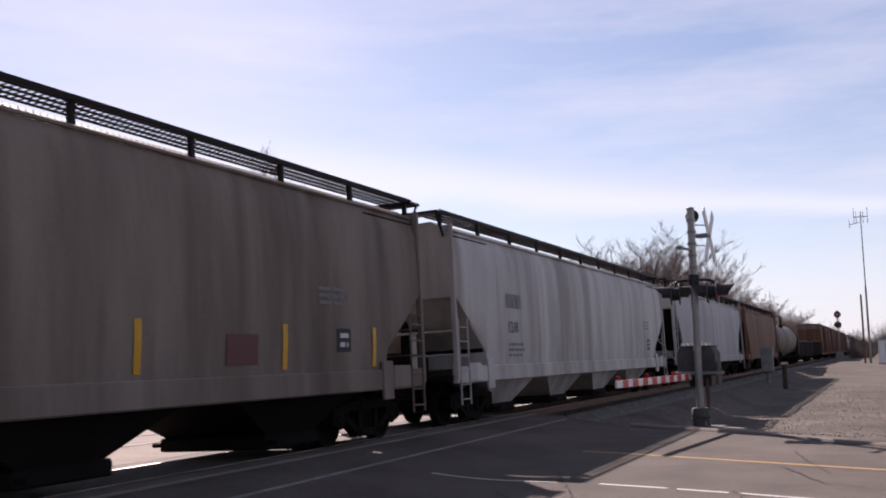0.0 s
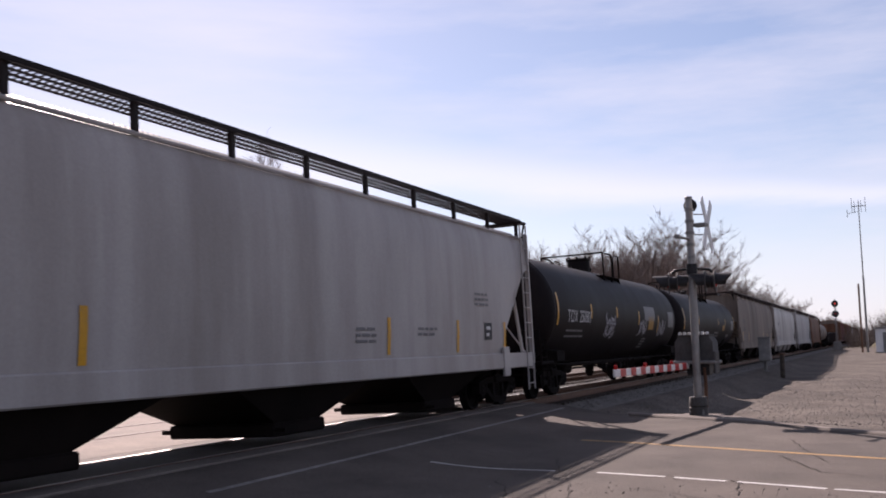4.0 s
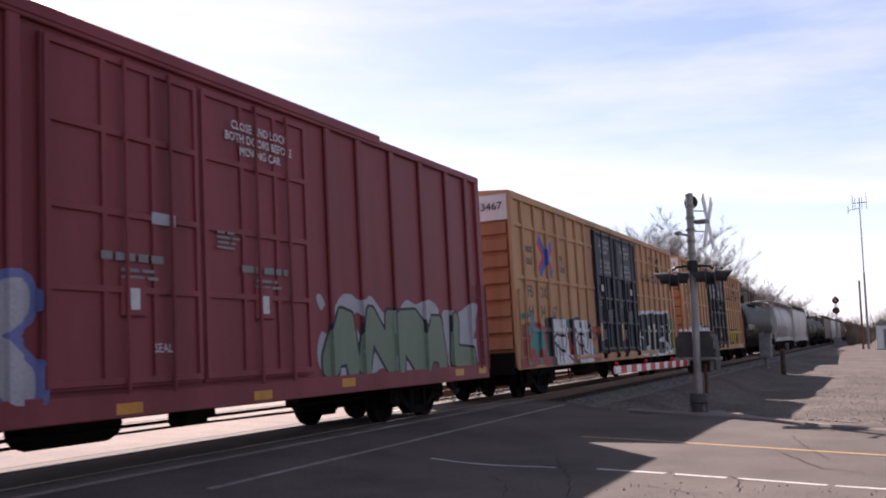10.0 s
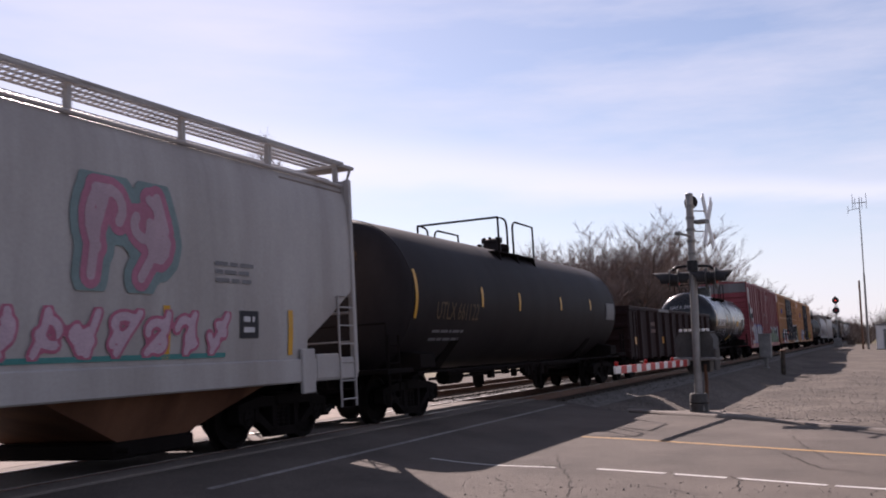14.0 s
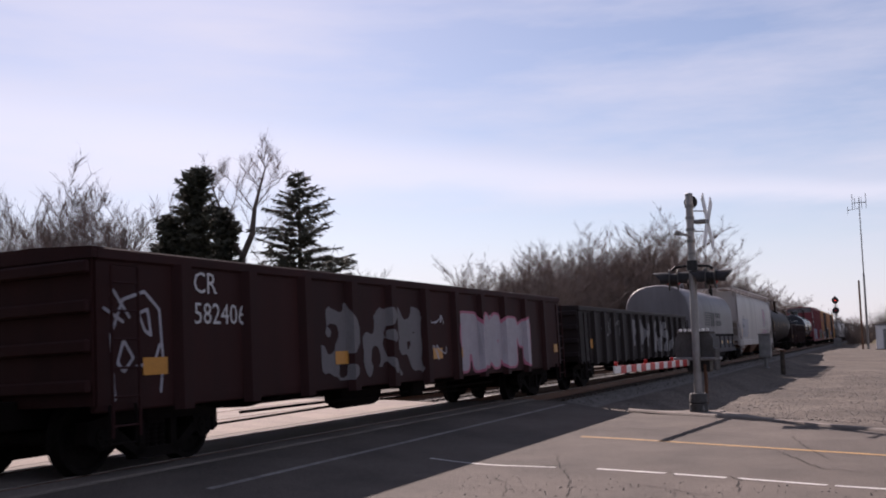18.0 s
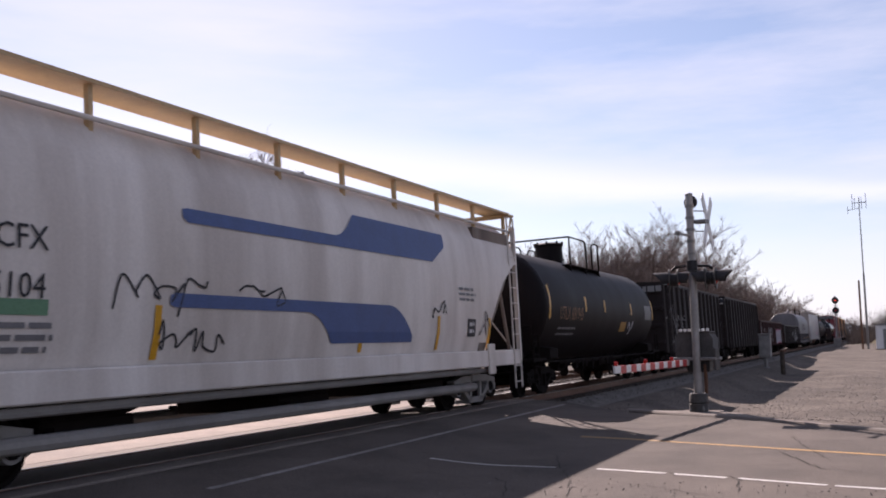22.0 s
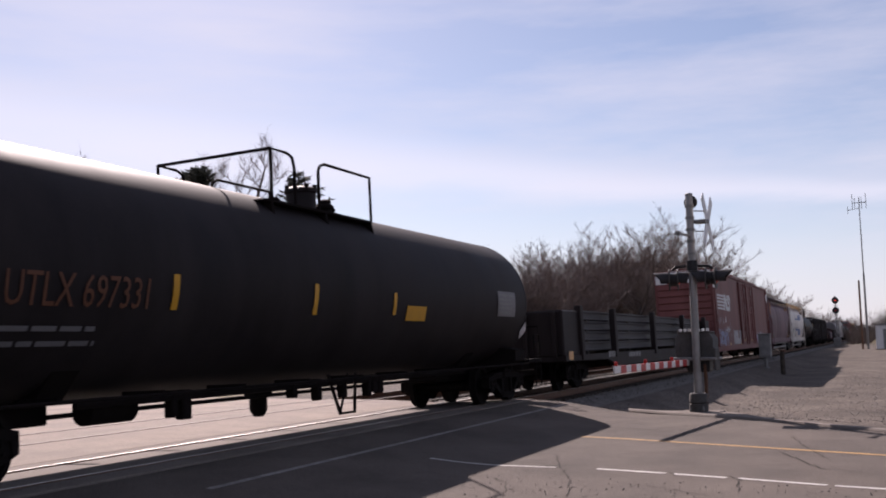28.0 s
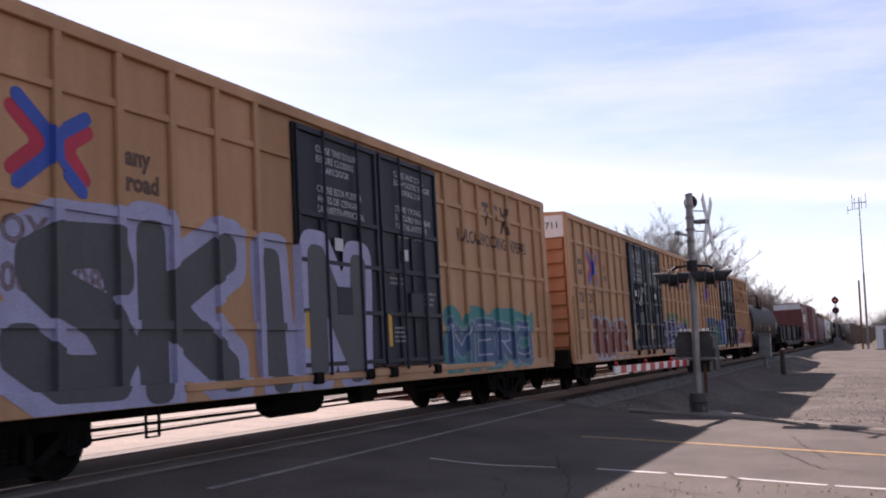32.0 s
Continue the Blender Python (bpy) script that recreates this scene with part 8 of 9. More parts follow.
    def swoop(x, z, up):
        """A thin bar that widens into a broad band with one rounded corner."""
        u, z = x + half - (0.15 if up else 0.0), z + (0.05 if up else 0.0)
        if up:
            lo, hi = 3.12 + (0.0 if u < 12.2 else (u - 12.2) * 0.5), (3.3 if u < 8.6 else min(3.3 + (u - 8.6) ** 2 * 0.9, 3.7))
            return min(u - 4.95, 12.85 - u, z - lo, hi - z)
        lo, hi = (2.03 if u < 7.9 else max(2.03 - (u - 7.9) ** 2 * 0.8, 1.57)), (2.2 if u < 10.5 else 2.2 - (u - 10.5) ** 2 * 0.55)
        return min(u - 4.85, 11.5 - u, z - lo, hi - z)
    for up in (True, False):
        part("stripe", cut(lambda x, z: swoop(x, z, up), -half + 4.7, -half + 13.0, 1.5, 3.8, 0.08, lambda x, z: wrap(z) - 0.004), INK_NAVY, car, "dull blue swooping stripe")
    for a, b, c0, c1, sd in ((4.0, 5.6, 1.9, 2.4, 91), (6.2, 7.4, 2.1, 2.4, 92), (half * 2 - 4.9, half * 2 - 4.0, 2.0, 2.35, 93), (half * 2 - 2.5, half * 2 - 1.9, 1.7, 2.2, 94), (4.6, 6.0, 1.5, 1.9, 95)):
        scrawl(car, -half + a, -half + b, c0, c1, INK_DARK, sd, 0, 0.015, wrap)

    car, half, wrap, L = hopper_car(-372.3, -354.9, "purple-brown weathered covered hopper with rusty orange ends", C["purple"], C["soot"], bays=3, end_paint=C["orange_rust"], solid_boards=True, pipes=True, truck_paint="grey_truck", round_side=0.5, taper=2.0)
    hopper_marks(car, half, wrap, "", "", INK_BLACK, 1.9, False)
    for z, w in ((2.9, 1.0), (2.42, 1.2)):
        stick(car, bars(-half + 2.2, z, w, 0.26, 1, 0.0), ink("ghost_lettering", (0.10, 0.06, 0.065)), 0, "marking", "ghosted old lettering", wrap)
    stick(car, patch(-half + 2.3, 1.42, 0.75, 0.24), ink("dull_green_patch", (0.07, 0.12, 0.07)), 0, "patch", "green stencil patch", wrap)
    for q in (-1, 1):
        part("end_corner", Shape().prism([(-half + 0.02, 4.1), (-half + 0.5, 4.05), (-half + 0.9, 3.2), (-half + 0.35, 3.3)], q * 1.48 - 0.012, q * 1.48 + 0.012), C["orange_rust"], car, "rusty corner plate")

    car, half = smooth_boxcar(-399.9, -373.65, "long oxide-red boxcar with white striped emblem and graffiti", C["oxide"], [0.7, 25.6], (10.1, 17.1), (7.3, 19.6), C["roof_white"])
    stripes = Shape()
    for i in range(5):
        z = 3.02 + i * 0.175
        stripes.add([(-half + 1.5 - i * 0.01, 0, z), (-half + 3.95 + 0.1 * i, 0, z), (-half + 3.99 + 0.1 * i, 0, z + 0.1), (-half + 1.5 - i * 0.01, 0, z + 0.1)], [(0, 1, 2, 3)])
    stick(car, stripes, INK_WHITE, -1.426, "emblem", "white speed stripes")
    def block(x, z):
        """Two slanted posts with a broad bar between them, then a bent ribbon with cut-off ends."""
        k = (z - 2.98) / 0.9
        u = x + half - 0.3 * k
        posts_ = max(min(u - 3.86, 4.24 - u), min(u - 4.7, 5.06 - u), min(u - 3.86 - 0.82 * (1 - k), 4.28 + 0.8 * (1 - k) - u))
        return max(min(posts_, k * 0.9, 0.9 - k * 0.9), 0.125 - ribbon(x, z))
    ribbon = strokes([[(-half + 6.27, 3.57), (-half + 6.2, 3.7), (-half + 5.95, 3.755), (-half + 5.6, 3.74), (-half + 5.45, 3.62), (-half + 5.5, 3.5), (-half + 6.0, 3.38), (-half + 6.08, 3.24), (-half + 5.95, 3.12), (-half + 5.6, 3.1), (-half + 5.12, 3.11)]], 3.0)
    part("emblem", cut(block, -half + 3.8, -half + 6.5, 2.9, 3.95, 0.03, lambda x, z: -1.426), INK_WHITE, car, "white block emblem")
    part("owner_mark", lettering("NS", 0.44, INK_WHITE, "owner_mark", 0.9, "LEFT", 0.008), None, car, "white owner's mark", pose(-half + 3.84, -1.426, 2.33))
    faint = ink("faint_stencil_paint", (0.2, 0.13, 0.14))
    for cx, cz, r_ in ((5.75, 2.3, 0.27), (6.0, 1.62, 0.5)):
        part("stencil_ring", cut(lambda x, z: 0.018 - abs(math.hypot(x + half - cx, z - cz) - r_), -half + cx - r_ - 0.05, -half + cx + r_ + 0.05, cz - r_ - 0.05, cz + r_ + 0.05, 0.025, lambda x, z: -1.426), faint, car, "faint stencilled ring")
        stick(car, bars(-half + cx - r_ * 0.55, cz - r_ * 0.4, r_ * 1.1, r_ * 0.7, 3), faint, -1.427, "marking", "rows of faint small writing")
    part("road_number", lettering("407500", 0.4, INK_WHITE, "road_number"), None, car, "white road number, painted through", pose(-half + 4.0, -1.426, 1.82))
    stick(car, patch(-half + 4.05, 1.92, 1.6, 0.06), INK_SILVER, -1.43, "graffiti", "sprayed line")
    flat_ = lambda x, z: -1.424
    washed = ink("washed_blue_spray", (0.25, 0.27, 0.40))
    spray_cloud(car, -half + 0.9, -half + 4.8, 1.0, 2.1, washed, 101.5, flat_, None, 4.5, -0.45)
    scrawl(car, -half + 1.0, -half + 4.7, 1.05, 2.0, washed, 105, -1.425, 0.035)
    scrawl(car, -half + 1.2, -half + 3.6, 2.2, 2.6, INK_SILVER, 106, -1.425, 0.012)
    spray_word(car, "NOLK", -half + 6.8, -half + 9.95, 1.1, 2.0, ink("grey_bubble_spray", (0.34, 0.31, 0.32)), ink("dark_rim_spray", (0.06, 0.05, 0.055)), 102, flat_, None, 0.16, 0.03, None, 0.1, 0.04)
    spray_cloud(car, half - 8.2, half - 4.2, 1.02, 1.75, ink("washed_violet_spray", (0.2, 0.17, 0.26)), 103.5, flat_, None, 3.2, -0.25)
    scrawl(car, half - 8.0, half - 4.4, 1.1, 1.85, INK_PALE, 107, -1.425, 0.02)
    scrawl(car, half - 7.6, half - 4.6, 1.1, 1.6, INK_SILVER, 108, -1.427, 0.016)
    scrawl(car, half - 0.5, half - 0.1, 2.4, 3.6, INK_SILVER, 104, -1.5, 0.015)
    for x in (1.1, 5.1, 8.2, 9.6, 19.8, 23.0, 25.5):
        stick(car, patch(-half + x, 1.06, 0.42, 0.16), INK_ORANGE, -1.426, "reflector", "orange reflective patch")
    for a, b in ((half - 0.7, half), (-half, -half + 0.7)):
        part("corner_patch", Shape().box(a, b, -1.486, -1.482, 4.1, 4.62), C["roof_white"], car, "white corner patch")

    beam_flat(-426.3, -401.9)

    car, half, wrap, L = tank_car(-446.2, -428.7, "dull black tank car with yellow panel and faint lettering", C["tank_matt"], "UTLX 697331", ink("faint_red_lettering", (0.13, 0.05, 0.026)), 1.71, 2.0, 2.06, (7.0, 7.64, 8.35, 10.1), (9.5, 0.26, 0.4), ((0.76, 2.0, 2.84), (4.18, 2.0, 2.42), (7.36, 2.0, 2.45), (9.96, 2.04, 2.42)), (15.0, 2.1, 1.1, 0.55), size=0.5, R=1.5)
    stick(car, patch(-half + 10.5, 1.95, 0.8, 0.26), INK_YELLOW, 0, "data_panel", "yellow panel", wrap)
    for d, xx in ((1, half - 0.62), (-1, -half + 0.62)):
        pl = Shape().add([(xx - 0.2, 0, 1.8), (xx, 0, 1.6), (xx + 0.2, 0, 1.8), (xx, 0, 2.0)], [(0, 1, 2, 3)])
        stick(car, pl, INK_WHITE, 0, "placard", "white diamond placard", lambda z: wrap(z) - 0.02)

    car, half, dep, ed = rail_boxcar(-466.9, -447.85, "TBOX 663873", 3)
    spray_cloud(car, -half + 1.6, -half + 8.2, 0.95, 2.5, INK_NAVY, 111.5, dep, ed, 1.3, -0.1)
    spray_word(car, "KADLE", -half + 2.4, -half + 7.3, 0.98, 2.3, ink("bottle_green_spray", (0.07, 0.2, 0.13)), ink("plum_rim_spray", (0.10, 0.05, 0.07)), 111, dep, ed, 0.2, 0.07, INK_SILVER)
    spray_word(car, "REST", half - 6.5, half - 2.6, 1.05, 2.1, ink("dark_red_spray", (0.22, 0.05, 0.055)), INK_PALE, 112, dep, ed, 0.17, 0.06)
    car, half, dep, ed = rail_boxcar(-487.85, -468.8, "TBOX 639711", 4)
    spray_word(car, "ROAR", -half + 2.3, -half + 6.3, 1.0, 2.2, ink("brick_spray", (0.24, 0.08, 0.06)), INK_SILVER, 121, dep, ed, 0.18, 0.09)
    plum = ink("plum_spray", (0.08, 0.06, 0.10))
    spray_cloud(car, half - 6.9, half - 1.0, 0.95, 2.6, ink("moss_spray", (0.16, 0.2, 0.1)), 122.5, dep, ed, 1.3, -0.2)
    spray_cloud(car, half - 6.9, half - 1.1, 0.95, 2.1, INK_VIOLET, 124.5, dep, ed, 1.9, 0.15, 0.003)
    spray_word(car, "KEAN", half - 6.7, half - 1.6, 1.0, 2.28, plum, INK_PALE, 122, dep, ed, 0.15, 0.06, INK_SILVER, 0.2, 0.045)
    spray_cloud(car, half - 6.5, half - 1.6, 1.25, 2.25, INK_VIOLET, 126.5, dep, ed, 3.4, -0.5, 0.01)
    scrawl(car, half - 0.5, half - 0.15, 2.9, 4.1, INK_WHITE, 123, -1.48, 0.02)
    scrawl(car, -half + 8.0, -half + 9.3, 2.7, 3.7, INK_WHITE, 124, -1.52, 0.025)
    car, half, dep, ed = rail_boxcar(-508.8, -489.75, "TBOX 640808", 5)
    spray_word(car, "SKIN", -half + 2.15, -half + 9.2, 0.95, 3.05, ink("smoke_spray", (0.085, 0.085, 0.09)), ink("lilac_outline_spray", (0.36, 0.35, 0.5)), 131, dep, ed, 0.25, 0.22, None, 0.0, 0.06)
    spray_cloud(car, half - 6.7, half - 1.2, 0.95, 2.3, INK_TEAL, 132.5, dep, ed, 1.5, 0.25)
    spray_word(car, "MERO", half - 6.4, half - 1.4, 1.02, 2.05, ink("deep_blue_spray", (0.07, 0.12, 0.22)), ink("aqua_spray", (0.14, 0.27, 0.28)), 132, dep, ed, 0.17, 0.06, INK_PALE)
    rail_boxcar(-529.8, -510.75, "TBOX 640212", 6)


near_cars()
far_cars()


# ------------------------------------------------------------- trees and houses beyond the tracks
def at_sight(angle, dist):
    """A place at a distance from the camera, at an angle to the left of the track's direction."""
    a = radians(angle)
    return EYE[0] + dist * math.cos(a), EYE[1] + dist * math.sin(a)


def branch(s, tw, p, d, length, r, level, rnd, droop, twigs=9, rr=0.018):
    n = 4
    pts, rs = [p.copy()], [r]
    q, dd = p.copy(), d.copy()
    for i in range(n):
        dd = (dd + Vector((rnd.uniform(-1, 1), rnd.uniform(-1, 1), rnd.uniform(-0.4, 0.6))) * 0.2 + Vector((0, 0, droop))).normalized()
        q = q + dd * length / n
        pts.append(q.copy())
        rs.append(r * (1 - 0.6 * (i + 1) / n))
    if level > 1:
        rs = [v * 0.6 for v in rs]
    s.tube(pts, rs, 6 if level < 2 else 4, False)
    if level >= 3:
        for i in range(twigs):
            k = rnd.uniform(0.1, 1.0)
            base = pts[int(k * 3.99)].lerp(pts[int(k * 3.99) + 1], (k * 3.99) % 1.0)
            w = (dd + Vector((rnd.uniform(-1, 1), rnd.uniform(-1, 1), rnd.uniform(-0.3, 0.8))) * 0.85).normalized()
            ln = rnd.uniform(0.3, 0.8)
            o = w.orthogonal().normalized() * rr
            o2 = w.cross(o).normalized() * rr
            tip = base + w * ln
            tw.add([base + o, base - o * 0.5 + o2, base - o * 0.5 - o2, tip], [(0, 1, 3), (1, 2, 3), (2, 0, 3)])
            for _ in range(2):
                b2 = base.lerp(tip, rnd.uniform(0.2, 0.8))
                w2 = (w + Vector((rnd.uniform(-1, 1), rnd.uniform(-1, 1), rnd.uniform(-0.2, 0.6))) * 0.6).normalized() * ln * 0.6
                tw.add([b2 + o * 0.7, b2 - o * 0.7, b2 + w2], [(0, 1, 2)])
        return
    kids = (7, 6, 5)[level]
    for i in range(kids):
        k = (i + 1.0) / kids if level else 0.4 + 0.6 * (i + 1) / kids
        idx = min(int(k * n), n)
        side = Vector((rnd.uniform(-1, 1), rnd.uniform(-1, 1), rnd.uniform(0.1, 0.5))).normalized()
        nd = (dd * (0.75 if i < kids - 1 else 1.2) + side * (0.95 if level else 1.05)).normalized()
        branch(s, tw, pts[idx], nd, length * rnd.uniform(0.58, 0.8), rs[idx] * rnd.uniform(0.5, 0.72), level + 1, rnd, droop, twigs, rr)


def bare_tree_meshes(seed, h, twigs=18, rr=0.009):
    """Trunk and crown of a leafless tree exactly h high."""
    rnd = random.Random(seed)
    s, tw = Shape(), Shape()
    branch(s, tw, Vector((0, 0, 0)), Vector((rnd.uniform(-0.03, 0.03), rnd.uniform(-0.03, 0.03), 1)), h * 0.4, h * 0.016, 0, rnd, 0.03, twigs, rr)
    k = h / max(p[2] for p in tw.v)
    for m in (s, tw):
        m.v = [(p[0] * k, p[1] * k, p[2] * k) for p in m.v]
    return s.mesh("trunk", BARK), tw.mesh("crown", TWIG, False)


def conifer_meshes(seed, h, wide, bushy):
    rnd = random.Random(seed)
    s, nd = Shape(), Shape()
    s.tube([(0, 0, 0), (0.05, 0, h * 0.5), (0, 0, h)], [h * 0.017, h * 0.012, 0.02], 8)
    z = h * (0.08 if bushy else 0.14)
    while z < h * 0.985:
        k = (z / h)
        reach = wide * (1 - k) ** (0.42 if bushy else 0.82) * rnd.uniform(0.7, 1.1) + 0.12
        for i in range(9 if bushy else 7):
            a = rnd.uniform(0, 6.28)
            ln = reach * rnd.uniform(0.4, 1.15)
            tilt = rnd.uniform(0.2, 0.9) if bushy else rnd.uniform(-0.32, 0.1) + k * 0.45
            rise = min(ln * tilt, h * 1.01 - z)
            tip = Vector((math.cos(a) * ln, math.sin(a) * ln, z + rise))
            root = Vector((0, 0, z))
            s.tube([root, root.lerp(tip, 0.5) + Vector((0, 0, 0.04 * ln)), tip], [0.035, 0.02, 0.006], 4, False)
            for _ in range(int((60 if bushy else 34) * ln) + 6):
                t = rnd.uniform(0.12, 1.0)
                b = root.lerp(tip, t)
                w = (tip - root).normalized() * 0.6 + Vector((rnd.uniform(-1, 1), rnd.uniform(-1, 1), rnd.uniform(-0.9, 0.4)))
                w = w.normalized() * rnd.uniform(0.18, 0.46)
                o = w.orthogonal().normalized() * (0.06 if bushy else 0.045)
                nd.add([b + o, b - o, b + w * 0.6 - o * 0.8, b + w, b + w * 0.6 + o * 0.8], [(0, 1, 2, 3, 4)])
        z += h * (0.022 if bushy else 0.027)
    return s.mesh("trunk", BARK), nd.mesh("crown", NEEDLE, False)


bare = [bare_tree_meshes(200 + i, 12.0) for i in range(6)]
dense = [bare_tree_meshes(230 + i, 12.0, 24, 0.0075) for i in range(6)]


def plant(x, y, h, k, turn, kinds, wide=1.0, label="tall bare winter tree with fine twigs", z=-0.2):
    c = h / 12.0
    t = thing("tree", label, "tree", "trees beyond the tracks", pose(x, y, z, 0, 0, turn) @ Matrix.Diagonal((c * wide, c * wide, c, 1)))
    part("trunk", kinds[k % len(kinds)][0], None, t)
    part("crown", kinds[k % len(kinds)][1], None, t)


# single trees behind the street: (angle left of the track, distance, height)
for i, (ang, dist, h) in enumerate(((48.0, 60, 13.7), (46.7, 62, 12.3), (45.5, 66, 12.7), (43.6, 64, 13.4), (42.4, 68, 13.7), (40.7, 60, 11.3), (49.6, 63, 12.0), (47.6, 70, 11.6), (44.4, 72, 12.2),
                                    (28.0, 85, 9.5), (28.7, 90, 8.6), (26.9, 92, 7.8), (24.5, 95, 5.6), (23.0, 97, 5.4), (39.2, 66, 10.2), (33.6, 70, 9.4))):
    x, y = at_sight(ang, dist)
    plant(x, y, h, i, i * 67, bare)


def bent_tree():
    """Bare tree whose trunk leans and forks low, with a fine high crown."""
    x, y = at_sight(35.35, 57)
    t = thing("tree", "tall bare tree with a bent trunk between two evergreens", "tree", "trees beyond the tracks", pose(x, y, -0.2, 0, 0, 35.35 - 90))
    rnd, s, tw = random.Random(12), Shape(), Shape()
    s.tube([(-0.2, 0, 0), (-0.3, 0, 4.5), (-0.1, 0, 7.0), (0.45, 0, 8.3), (0.6, 0, 9.8), (0.9, 0, 11.0), (1.25, 0, 12.3)], [0.26, 0.22, 0.19, 0.17, 0.12, 0.07, 0.03], 8)
    s.tube([(-0.1, 0, 7.0), (-0.6, 0.1, 7.9), (-1.0, 0, 9.0), (-1.5, 0, 10.2), (-1.9, 0, 11.5)], [0.15, 0.12, 0.09, 0.06, 0.02], 7)
    for p, d, ln, r in (((0.45, 0, 8.3), (1.0, 0.2, 0.15), 2.2, 0.08), ((0.6, 0, 9.8), (0.8, -0.3, 0.9), 1.9, 0.07), ((0.6, 0, 9.6), (-0.7, 0.3, 0.9), 2.0, 0.07), ((0.9, 0, 11.0), (-0.4, 0.2, 1.0), 1.6, 0.05),
                        ((0.9, 0, 10.8), (1.0, 0.2, 0.9), 1.6, 0.05), ((1.1, 0, 11.8), (0.3, -0.4, 1.0), 1.2, 0.04), ((-0.6, 0.1, 7.9), (-1.0, 0.2, 0.35), 1.9, 0.06), ((-1.0, 0, 9.0), (-0.9, 0.3, 0.8), 1.6, 0.05),
                        ((-1.0, 0, 9.2), (0.4, -0.5, 1.0), 1.5, 0.05), ((-1.5, 0, 10.2), (-0.5, -0.3, 1.0), 1.5, 0.04), ((-1.7, 0, 10.9), (0.5, 0.3, 1.0), 1.2, 0.035), ((1.2, 0, 12.1), (-0.2, 0.1, 1.0), 1.0, 0.03)):
        branch(s, tw, Vector(p), Vector(d).normalized(), ln, r, 2, rnd, 0.04, 20, 0.009)
    part("trunk", s, BARK, t)
    part("crown", tw.mesh("crown", TWIG, False), None, t)


bent_tree()
for i, (ang, dist, h, wide, bushy) in enumerate(((38.0, 55, 11.7, 2.0, True), (32.2, 58, 12.2, 6.2, False), (39.4, 56, 9.2, 1.7, True), (36.5, 57, 9.8, 1.7, True))):
    x, y = at_sight(ang, dist)
    t = thing("conifer", "dark evergreen conifer with drooping boughs" if not bushy else "dense dark evergreen tree", "tree", "trees beyond the tracks", pose(x, y, -0.2))
    a, b = conifer_meshes(300 + i, h, wide, bushy)
    part("trunk", a, None, t)
    part("crown", b, None, t)
# the wood along the far side of the line: (angle, slope of the tree tops seen from the eye)
rnd_w = random.Random(77)
TOPS = ((21.2, 0.085), (20.5, 0.097), (19.7, 0.103), (18.7, 0.103), (17.7, 0.106), (16.7, 0.111), (15.7, 0.116), (14.7, 0.121), (13.9, 0.126), (13.1, 0.129), (12.3, 0.123), (11.5, 0.12), (10.7, 0.123),
        (9.9, 0.112), (9.2, 0.106), (8.4, 0.1), (7.6, 0.09), (6.9, 0.08), (6.0, 0.075), (5.7, 0.066), (5.2, 0.058), (4.5, 0.05), (3.9, 0.04), (3.2, 0.034), (2.2, 0.028), (1.5, 0.025))
for i, (ang, slope) in enumerate(TOPS):
    for j in range(3):
        a = ang + (0, 0.45, -0.4)[j] * (1 if ang > 4 else 0.5)
        dist = min((26 + 4 * j + rnd_w.uniform(-2, 3)) / math.sin(radians(max(a, 1.0))), 430)
        h = (1.76 + dist * (slope - (0.0 if ang > 10.2 else 0.009 if ang > 4 else 0.004))) * (1.0 if j == 0 else rnd_w.uniform(0.72, 0.97))
        x, y = at_sight(a, dist)
        plant(x, y, h, i + 2 * j, i * 97 + j * 50, dense, 1.15)


def brush_clump(name, x0, x1, y0, y1, h, n, seed, label):
    rnd, s = random.Random(seed), Shape()
    for i in range(n):
        x, y = rnd.uniform(x0, x1), rnd.uniform(y0, y1)
        hh = h * rnd.uniform(0.35, 1.0)
        for _ in range(5):
            d = Vector((rnd.uniform(-1, 1), rnd.uniform(-1, 1), 1.6)).normalized()
            p, q = Vector((x, y, -0.3)), Vector((x, y, -0.3)) + d * hh
            o = Vector((rnd.uniform(-1, 1), rnd.uniform(-1, 1), 0)).normalized() * 0.02
            s.add([p + o, p - o, q], [(0, 1, 2)])
            for _ in range(6):
                b = p.lerp(q, rnd.uniform(0.25, 1))
                w = (d + Vector((rnd.uniform(-1, 1), rnd.uniform(-1, 1), rnd.uniform(-0.5, 1)))).normalized() * hh * 0.35
                s.add([b + o * 0.8, b - o * 0.8, b + w], [(0, 1, 2)])
    tagged(part(name, s, BRUSH), label, "brush", kind="stuff")


brush_clump("brush", 75, 190, 9, 16, 3.4, 900, 1, "bare undergrowth along the far side of the line")
brush_clump("brush", 190, 460, 8, 20, 5.0, 900, 2, "bare undergrowth along the far side of the line")
brush_clump("brush", 170, 420, -7.5, -4.2, 4.0, 700, 3, "bare bushes beside the line far ahead")
brush_clump("brush", 130, 330, -16, -9.0, 5.5, 900, 4, "bare bushes beside the lot far ahead")
brush_clump("brush", 20, 75, 44, 60, 2.6, 700, 5, "bare hedge behind the houses")

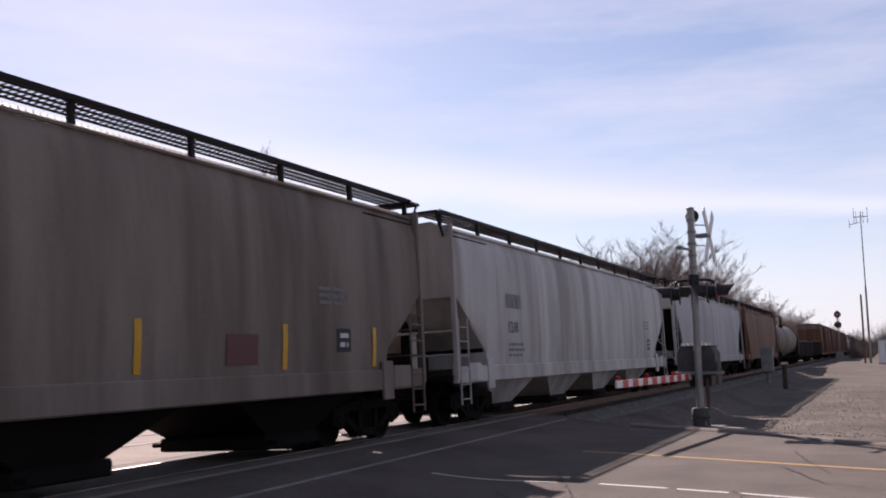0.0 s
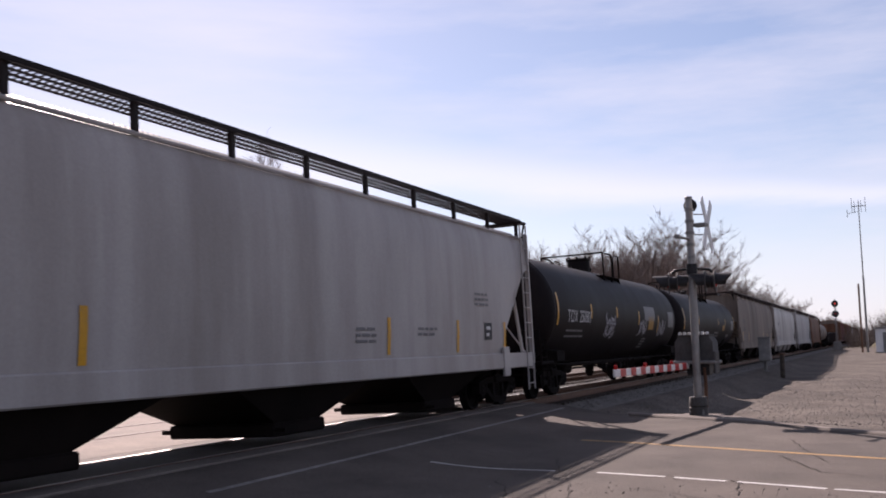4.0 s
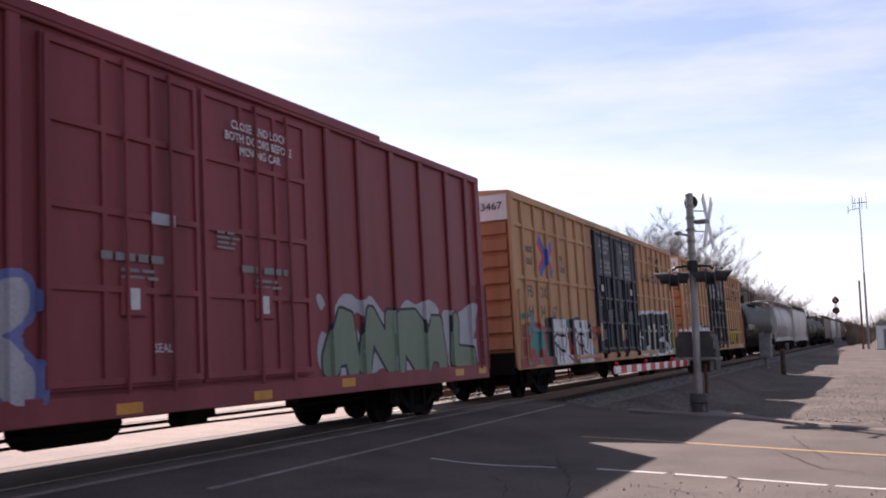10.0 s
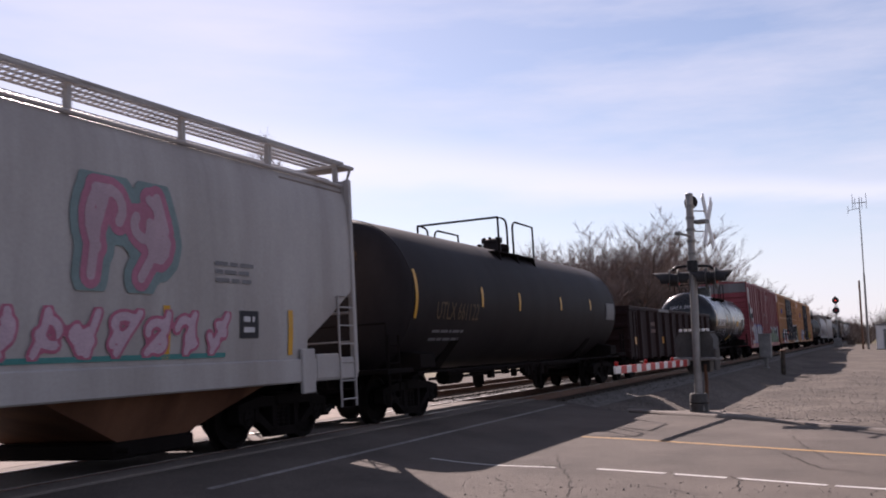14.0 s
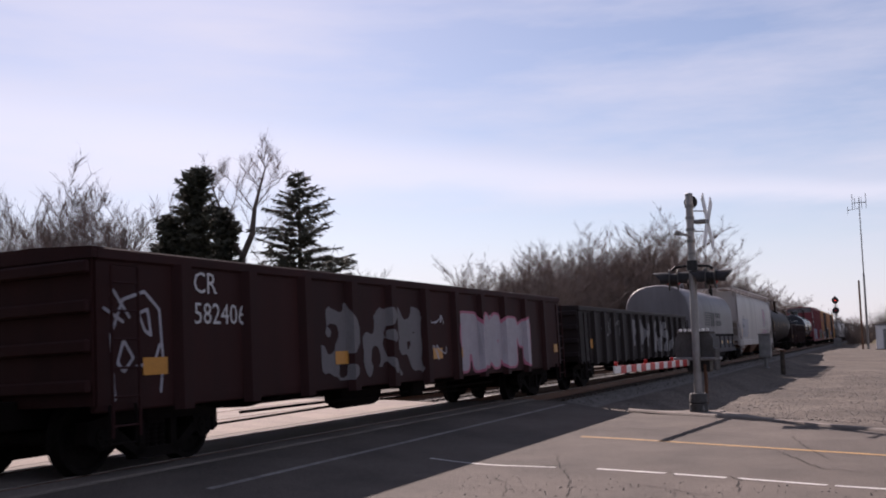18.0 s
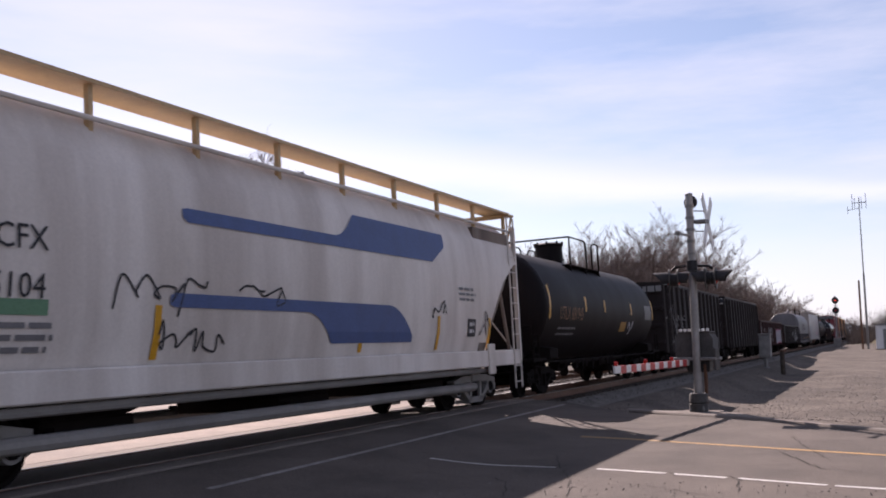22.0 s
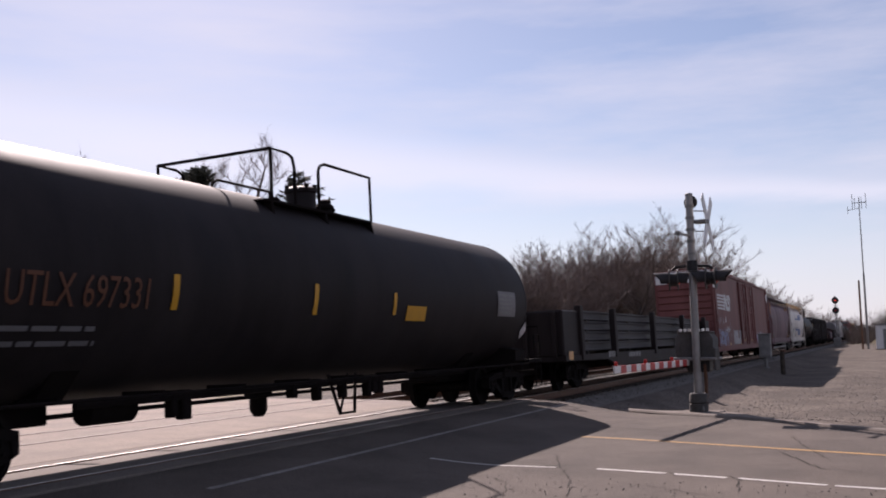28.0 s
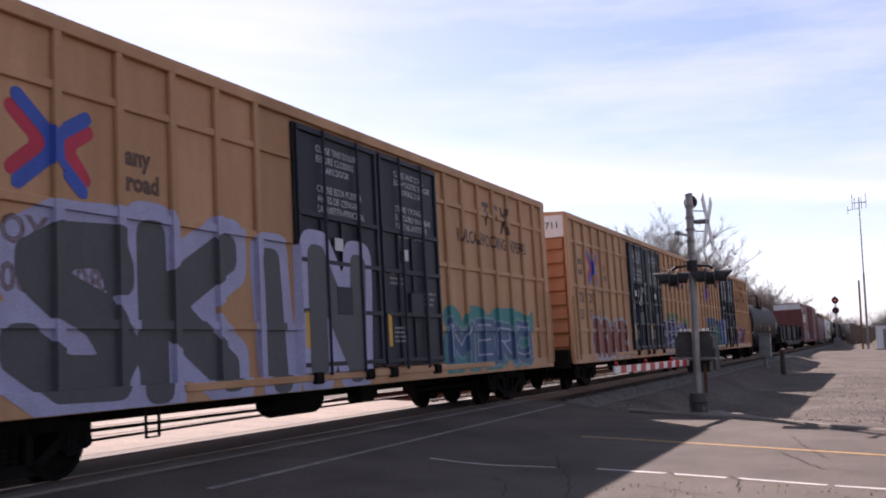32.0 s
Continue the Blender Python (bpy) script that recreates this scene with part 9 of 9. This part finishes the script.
SIDING = {"beige": surf("beige_siding", (0.34, 0.31, 0.27), (0.42, 0.39, 0.35), 0.7, 0, 0.6, 20), "white": surf("white_siding", (0.55, 0.54, 0.52), (0.66, 0.65, 0.63), 0.7, 0, 0.6, 20),
          "brick": surf("red_brickwork", (0.18, 0.07, 0.05), (0.27, 0.11, 0.08), 0.85, 0, 1.2, 24)}
SHINGLE = surf("dark_roof_shingles", (0.05, 0.046, 0.045), (0.09, 0.083, 0.08), 0.9, 0, 0.8, 12, 0, 0.6, 0.4)
GLASS = bpy.data.materials.new("window_glass")
GLASS.use_nodes = True
GLASS.node_tree.nodes["Principled BSDF"].inputs["Base Color"].default_value = (0.03, 0.035, 0.045, 1)
GLASS.node_tree.nodes["Principled BSDF"].inputs["Roughness"].default_value = 0.08


def house(x, y, w, d, h, paint, turn, label):
    t = thing("house", label, "house", "houses beyond the tracks", pose(x, y, -0.15, 0, 0, turn))
    part("wall", Shape().box(-w / 2, w / 2, -d / 2, d / 2, 0, h, 0.02), paint, t)
    part("foundation", Shape().box(-w / 2 - 0.05, w / 2 + 0.05, -d / 2 - 0.05, d / 2 + 0.05, -0.1, 0.45), CONCRETE, t)
    part("roof", Shape().prism([(-d / 2 - 0.4, h), (d / 2 + 0.4, h), (0, h + d * 0.28)], -w / 2 - 0.4, w / 2 + 0.4, "x"), SHINGLE, t)
    for i, wx in enumerate((-w * 0.36, -w * 0.12, w * 0.34)):
        win = part("window", Shape().box(wx - 0.55, wx + 0.55, -d / 2 - 0.06, -d / 2 + 0.02, 1.05, 2.3, 0.01), WHITE_ENAMEL, t)
        part("pane", Shape().box(wx - 0.46, wx + 0.46, -d / 2 - 0.075, -d / 2 - 0.055, 1.14, 2.21), GLASS, win)
        part("sill", Shape().box(wx - 0.62, wx + 0.62, -d / 2 - 0.12, -d / 2, 0.98, 1.05), WHITE_ENAMEL, win)
    dr = part("door", Shape().box(w * 0.08, w * 0.08 + 0.95, -d / 2 - 0.06, -d / 2 + 0.02, 0.3, 2.4, 0.01), C["maroon"], t)
    part("door_knob", Shape().lathe([(0, 0.02), (0.03, 0.04), (0.06, 0.02)], 10, "y", (w * 0.08 + 0.12, -d / 2 - 0.12, 1.3)), GALV, dr)
    part("step", Shape().box(w * 0.08 - 0.3, w * 0.08 + 1.25, -d / 2 - 0.8, -d / 2, -0.1, 0.28, 0.02), CONCRETE, t)
    part("chimney", Shape().box(-w * 0.2, -w * 0.2 + 0.6, 0.2, 0.8, h, h + d * 0.28 + 0.6, 0.01), SIDING["brick"], t)


house(34, 33, 11, 8, 2.9, SIDING["beige"], -14, "low beige house behind the far street")
house(48, 36, 9, 7.5, 2.8, SIDING["brick"], -8, "low red brick house beyond the tracks")
house(66, 35, 12, 8, 3.0, SIDING["white"], -5, "white frame house beyond the tracks")


def parked_car(x, y, turn, paint, label):
    t = thing("car", label, "car", "", pose(x, y, -0.125, 0, 0, turn))
    prof = [(-2.2, 0.35), (-2.25, 0.7), (-2.1, 0.92), (-1.3, 1.0), (-0.75, 1.42), (0.75, 1.45), (1.6, 1.02), (2.15, 0.9), (2.25, 0.6), (2.2, 0.35)]
    part("body", Shape().loft([[(px, yy * k, pz if k > 0.9 or pz < 1.0 else pz) for px, pz in prof] for yy, k in ((-0.85, 1.0), (0.85, 1.0))]), paint, t)
    for q in (-1, 1):
        part("side_window", Shape().prism([(-1.05, 1.02), (-0.68, 1.34), (0.7, 1.36), (1.25, 1.03)], q * 0.856 - 0.006, q * 0.856 + 0.006), GLASS, t)
        for wx in (-1.35, 1.35):
            w = part("wheel", Shape().lathe([(-0.1, 0.2), (-0.1, 0.32), (0.1, 0.32), (0.1, 0.2)], 18, "y", (wx, q * 0.78, 0.32)), HOSE, t)
            part("hub_cap", Shape().lathe([(0, 0.19), (q * 0.02, 0.17)], 14, "y", (wx, q * 0.885, 0.32)), GALV, w)
    part("windscreen", Shape().add([(1.52, -0.75, 1.06), (1.52, 0.75, 1.06), (0.82, 0.7, 1.44), (0.82, -0.7, 1.44)], [(0, 1, 2, 3)]), GLASS, t)
    part("headlamp", Shape().box(2.15, 2.26, -0.75, -0.45, 0.62, 0.78, 0.02).box(2.15, 2.26, 0.45, 0.75, 0.62, 0.78, 0.02), WHITE_ENAMEL, t)


parked_car(29.0, 24.5, 80, C["clean_white"], "white parked car near the far street")
parked_car(40.0, 27.5, 170, C["grey"], "grey parked car in front of the house")


# ------------------------------------------------------------- what moves
KNOTS = ((0.0, 16.352), (8.0, 16.146), (16.0, 16.566), (24.0, 15.515), (32.0, 15.615))


def travelled(t):
    s = 0.0
    for (t0, v0), (t1, v1) in zip(KNOTS, KNOTS[1:]):
        if t <= t0:
            break
        e = min(t, t1)
        ve = v0 + (v1 - v0) * (e - t0) / (t1 - t0)
        s += (v0 + ve) / 2 * (e - t0)
    return s


def motions():
    place = {}
    for car, mid in cars:
        place[car.name] = mid
        walk(car, [(t, pose(mid + travelled(t), 0, 0, CANT)) for t in range(33)])
    steps = [k / FPS for k in range(32 * FPS + 1)]
    for w, d, name in wheels:
        mid = place[name]
        near = [t for t in steps if -6 < mid + travelled(t) < 34]
        if not near:
            continue
        times = sorted(set([0.0] + near + [32.0]))
        first, last = near[0], near[-1]
        rows = []
        for t in times:
            u = min(max(t, first), last)
            a = math.degrees((travelled(u) - travelled(first)) / WHEEL_R)
            rows.append((t, pose(d, 0, AXLE_Z) @ pose(0, 0, 0, 0, a, 0)))
        walk(w, rows)


motions()
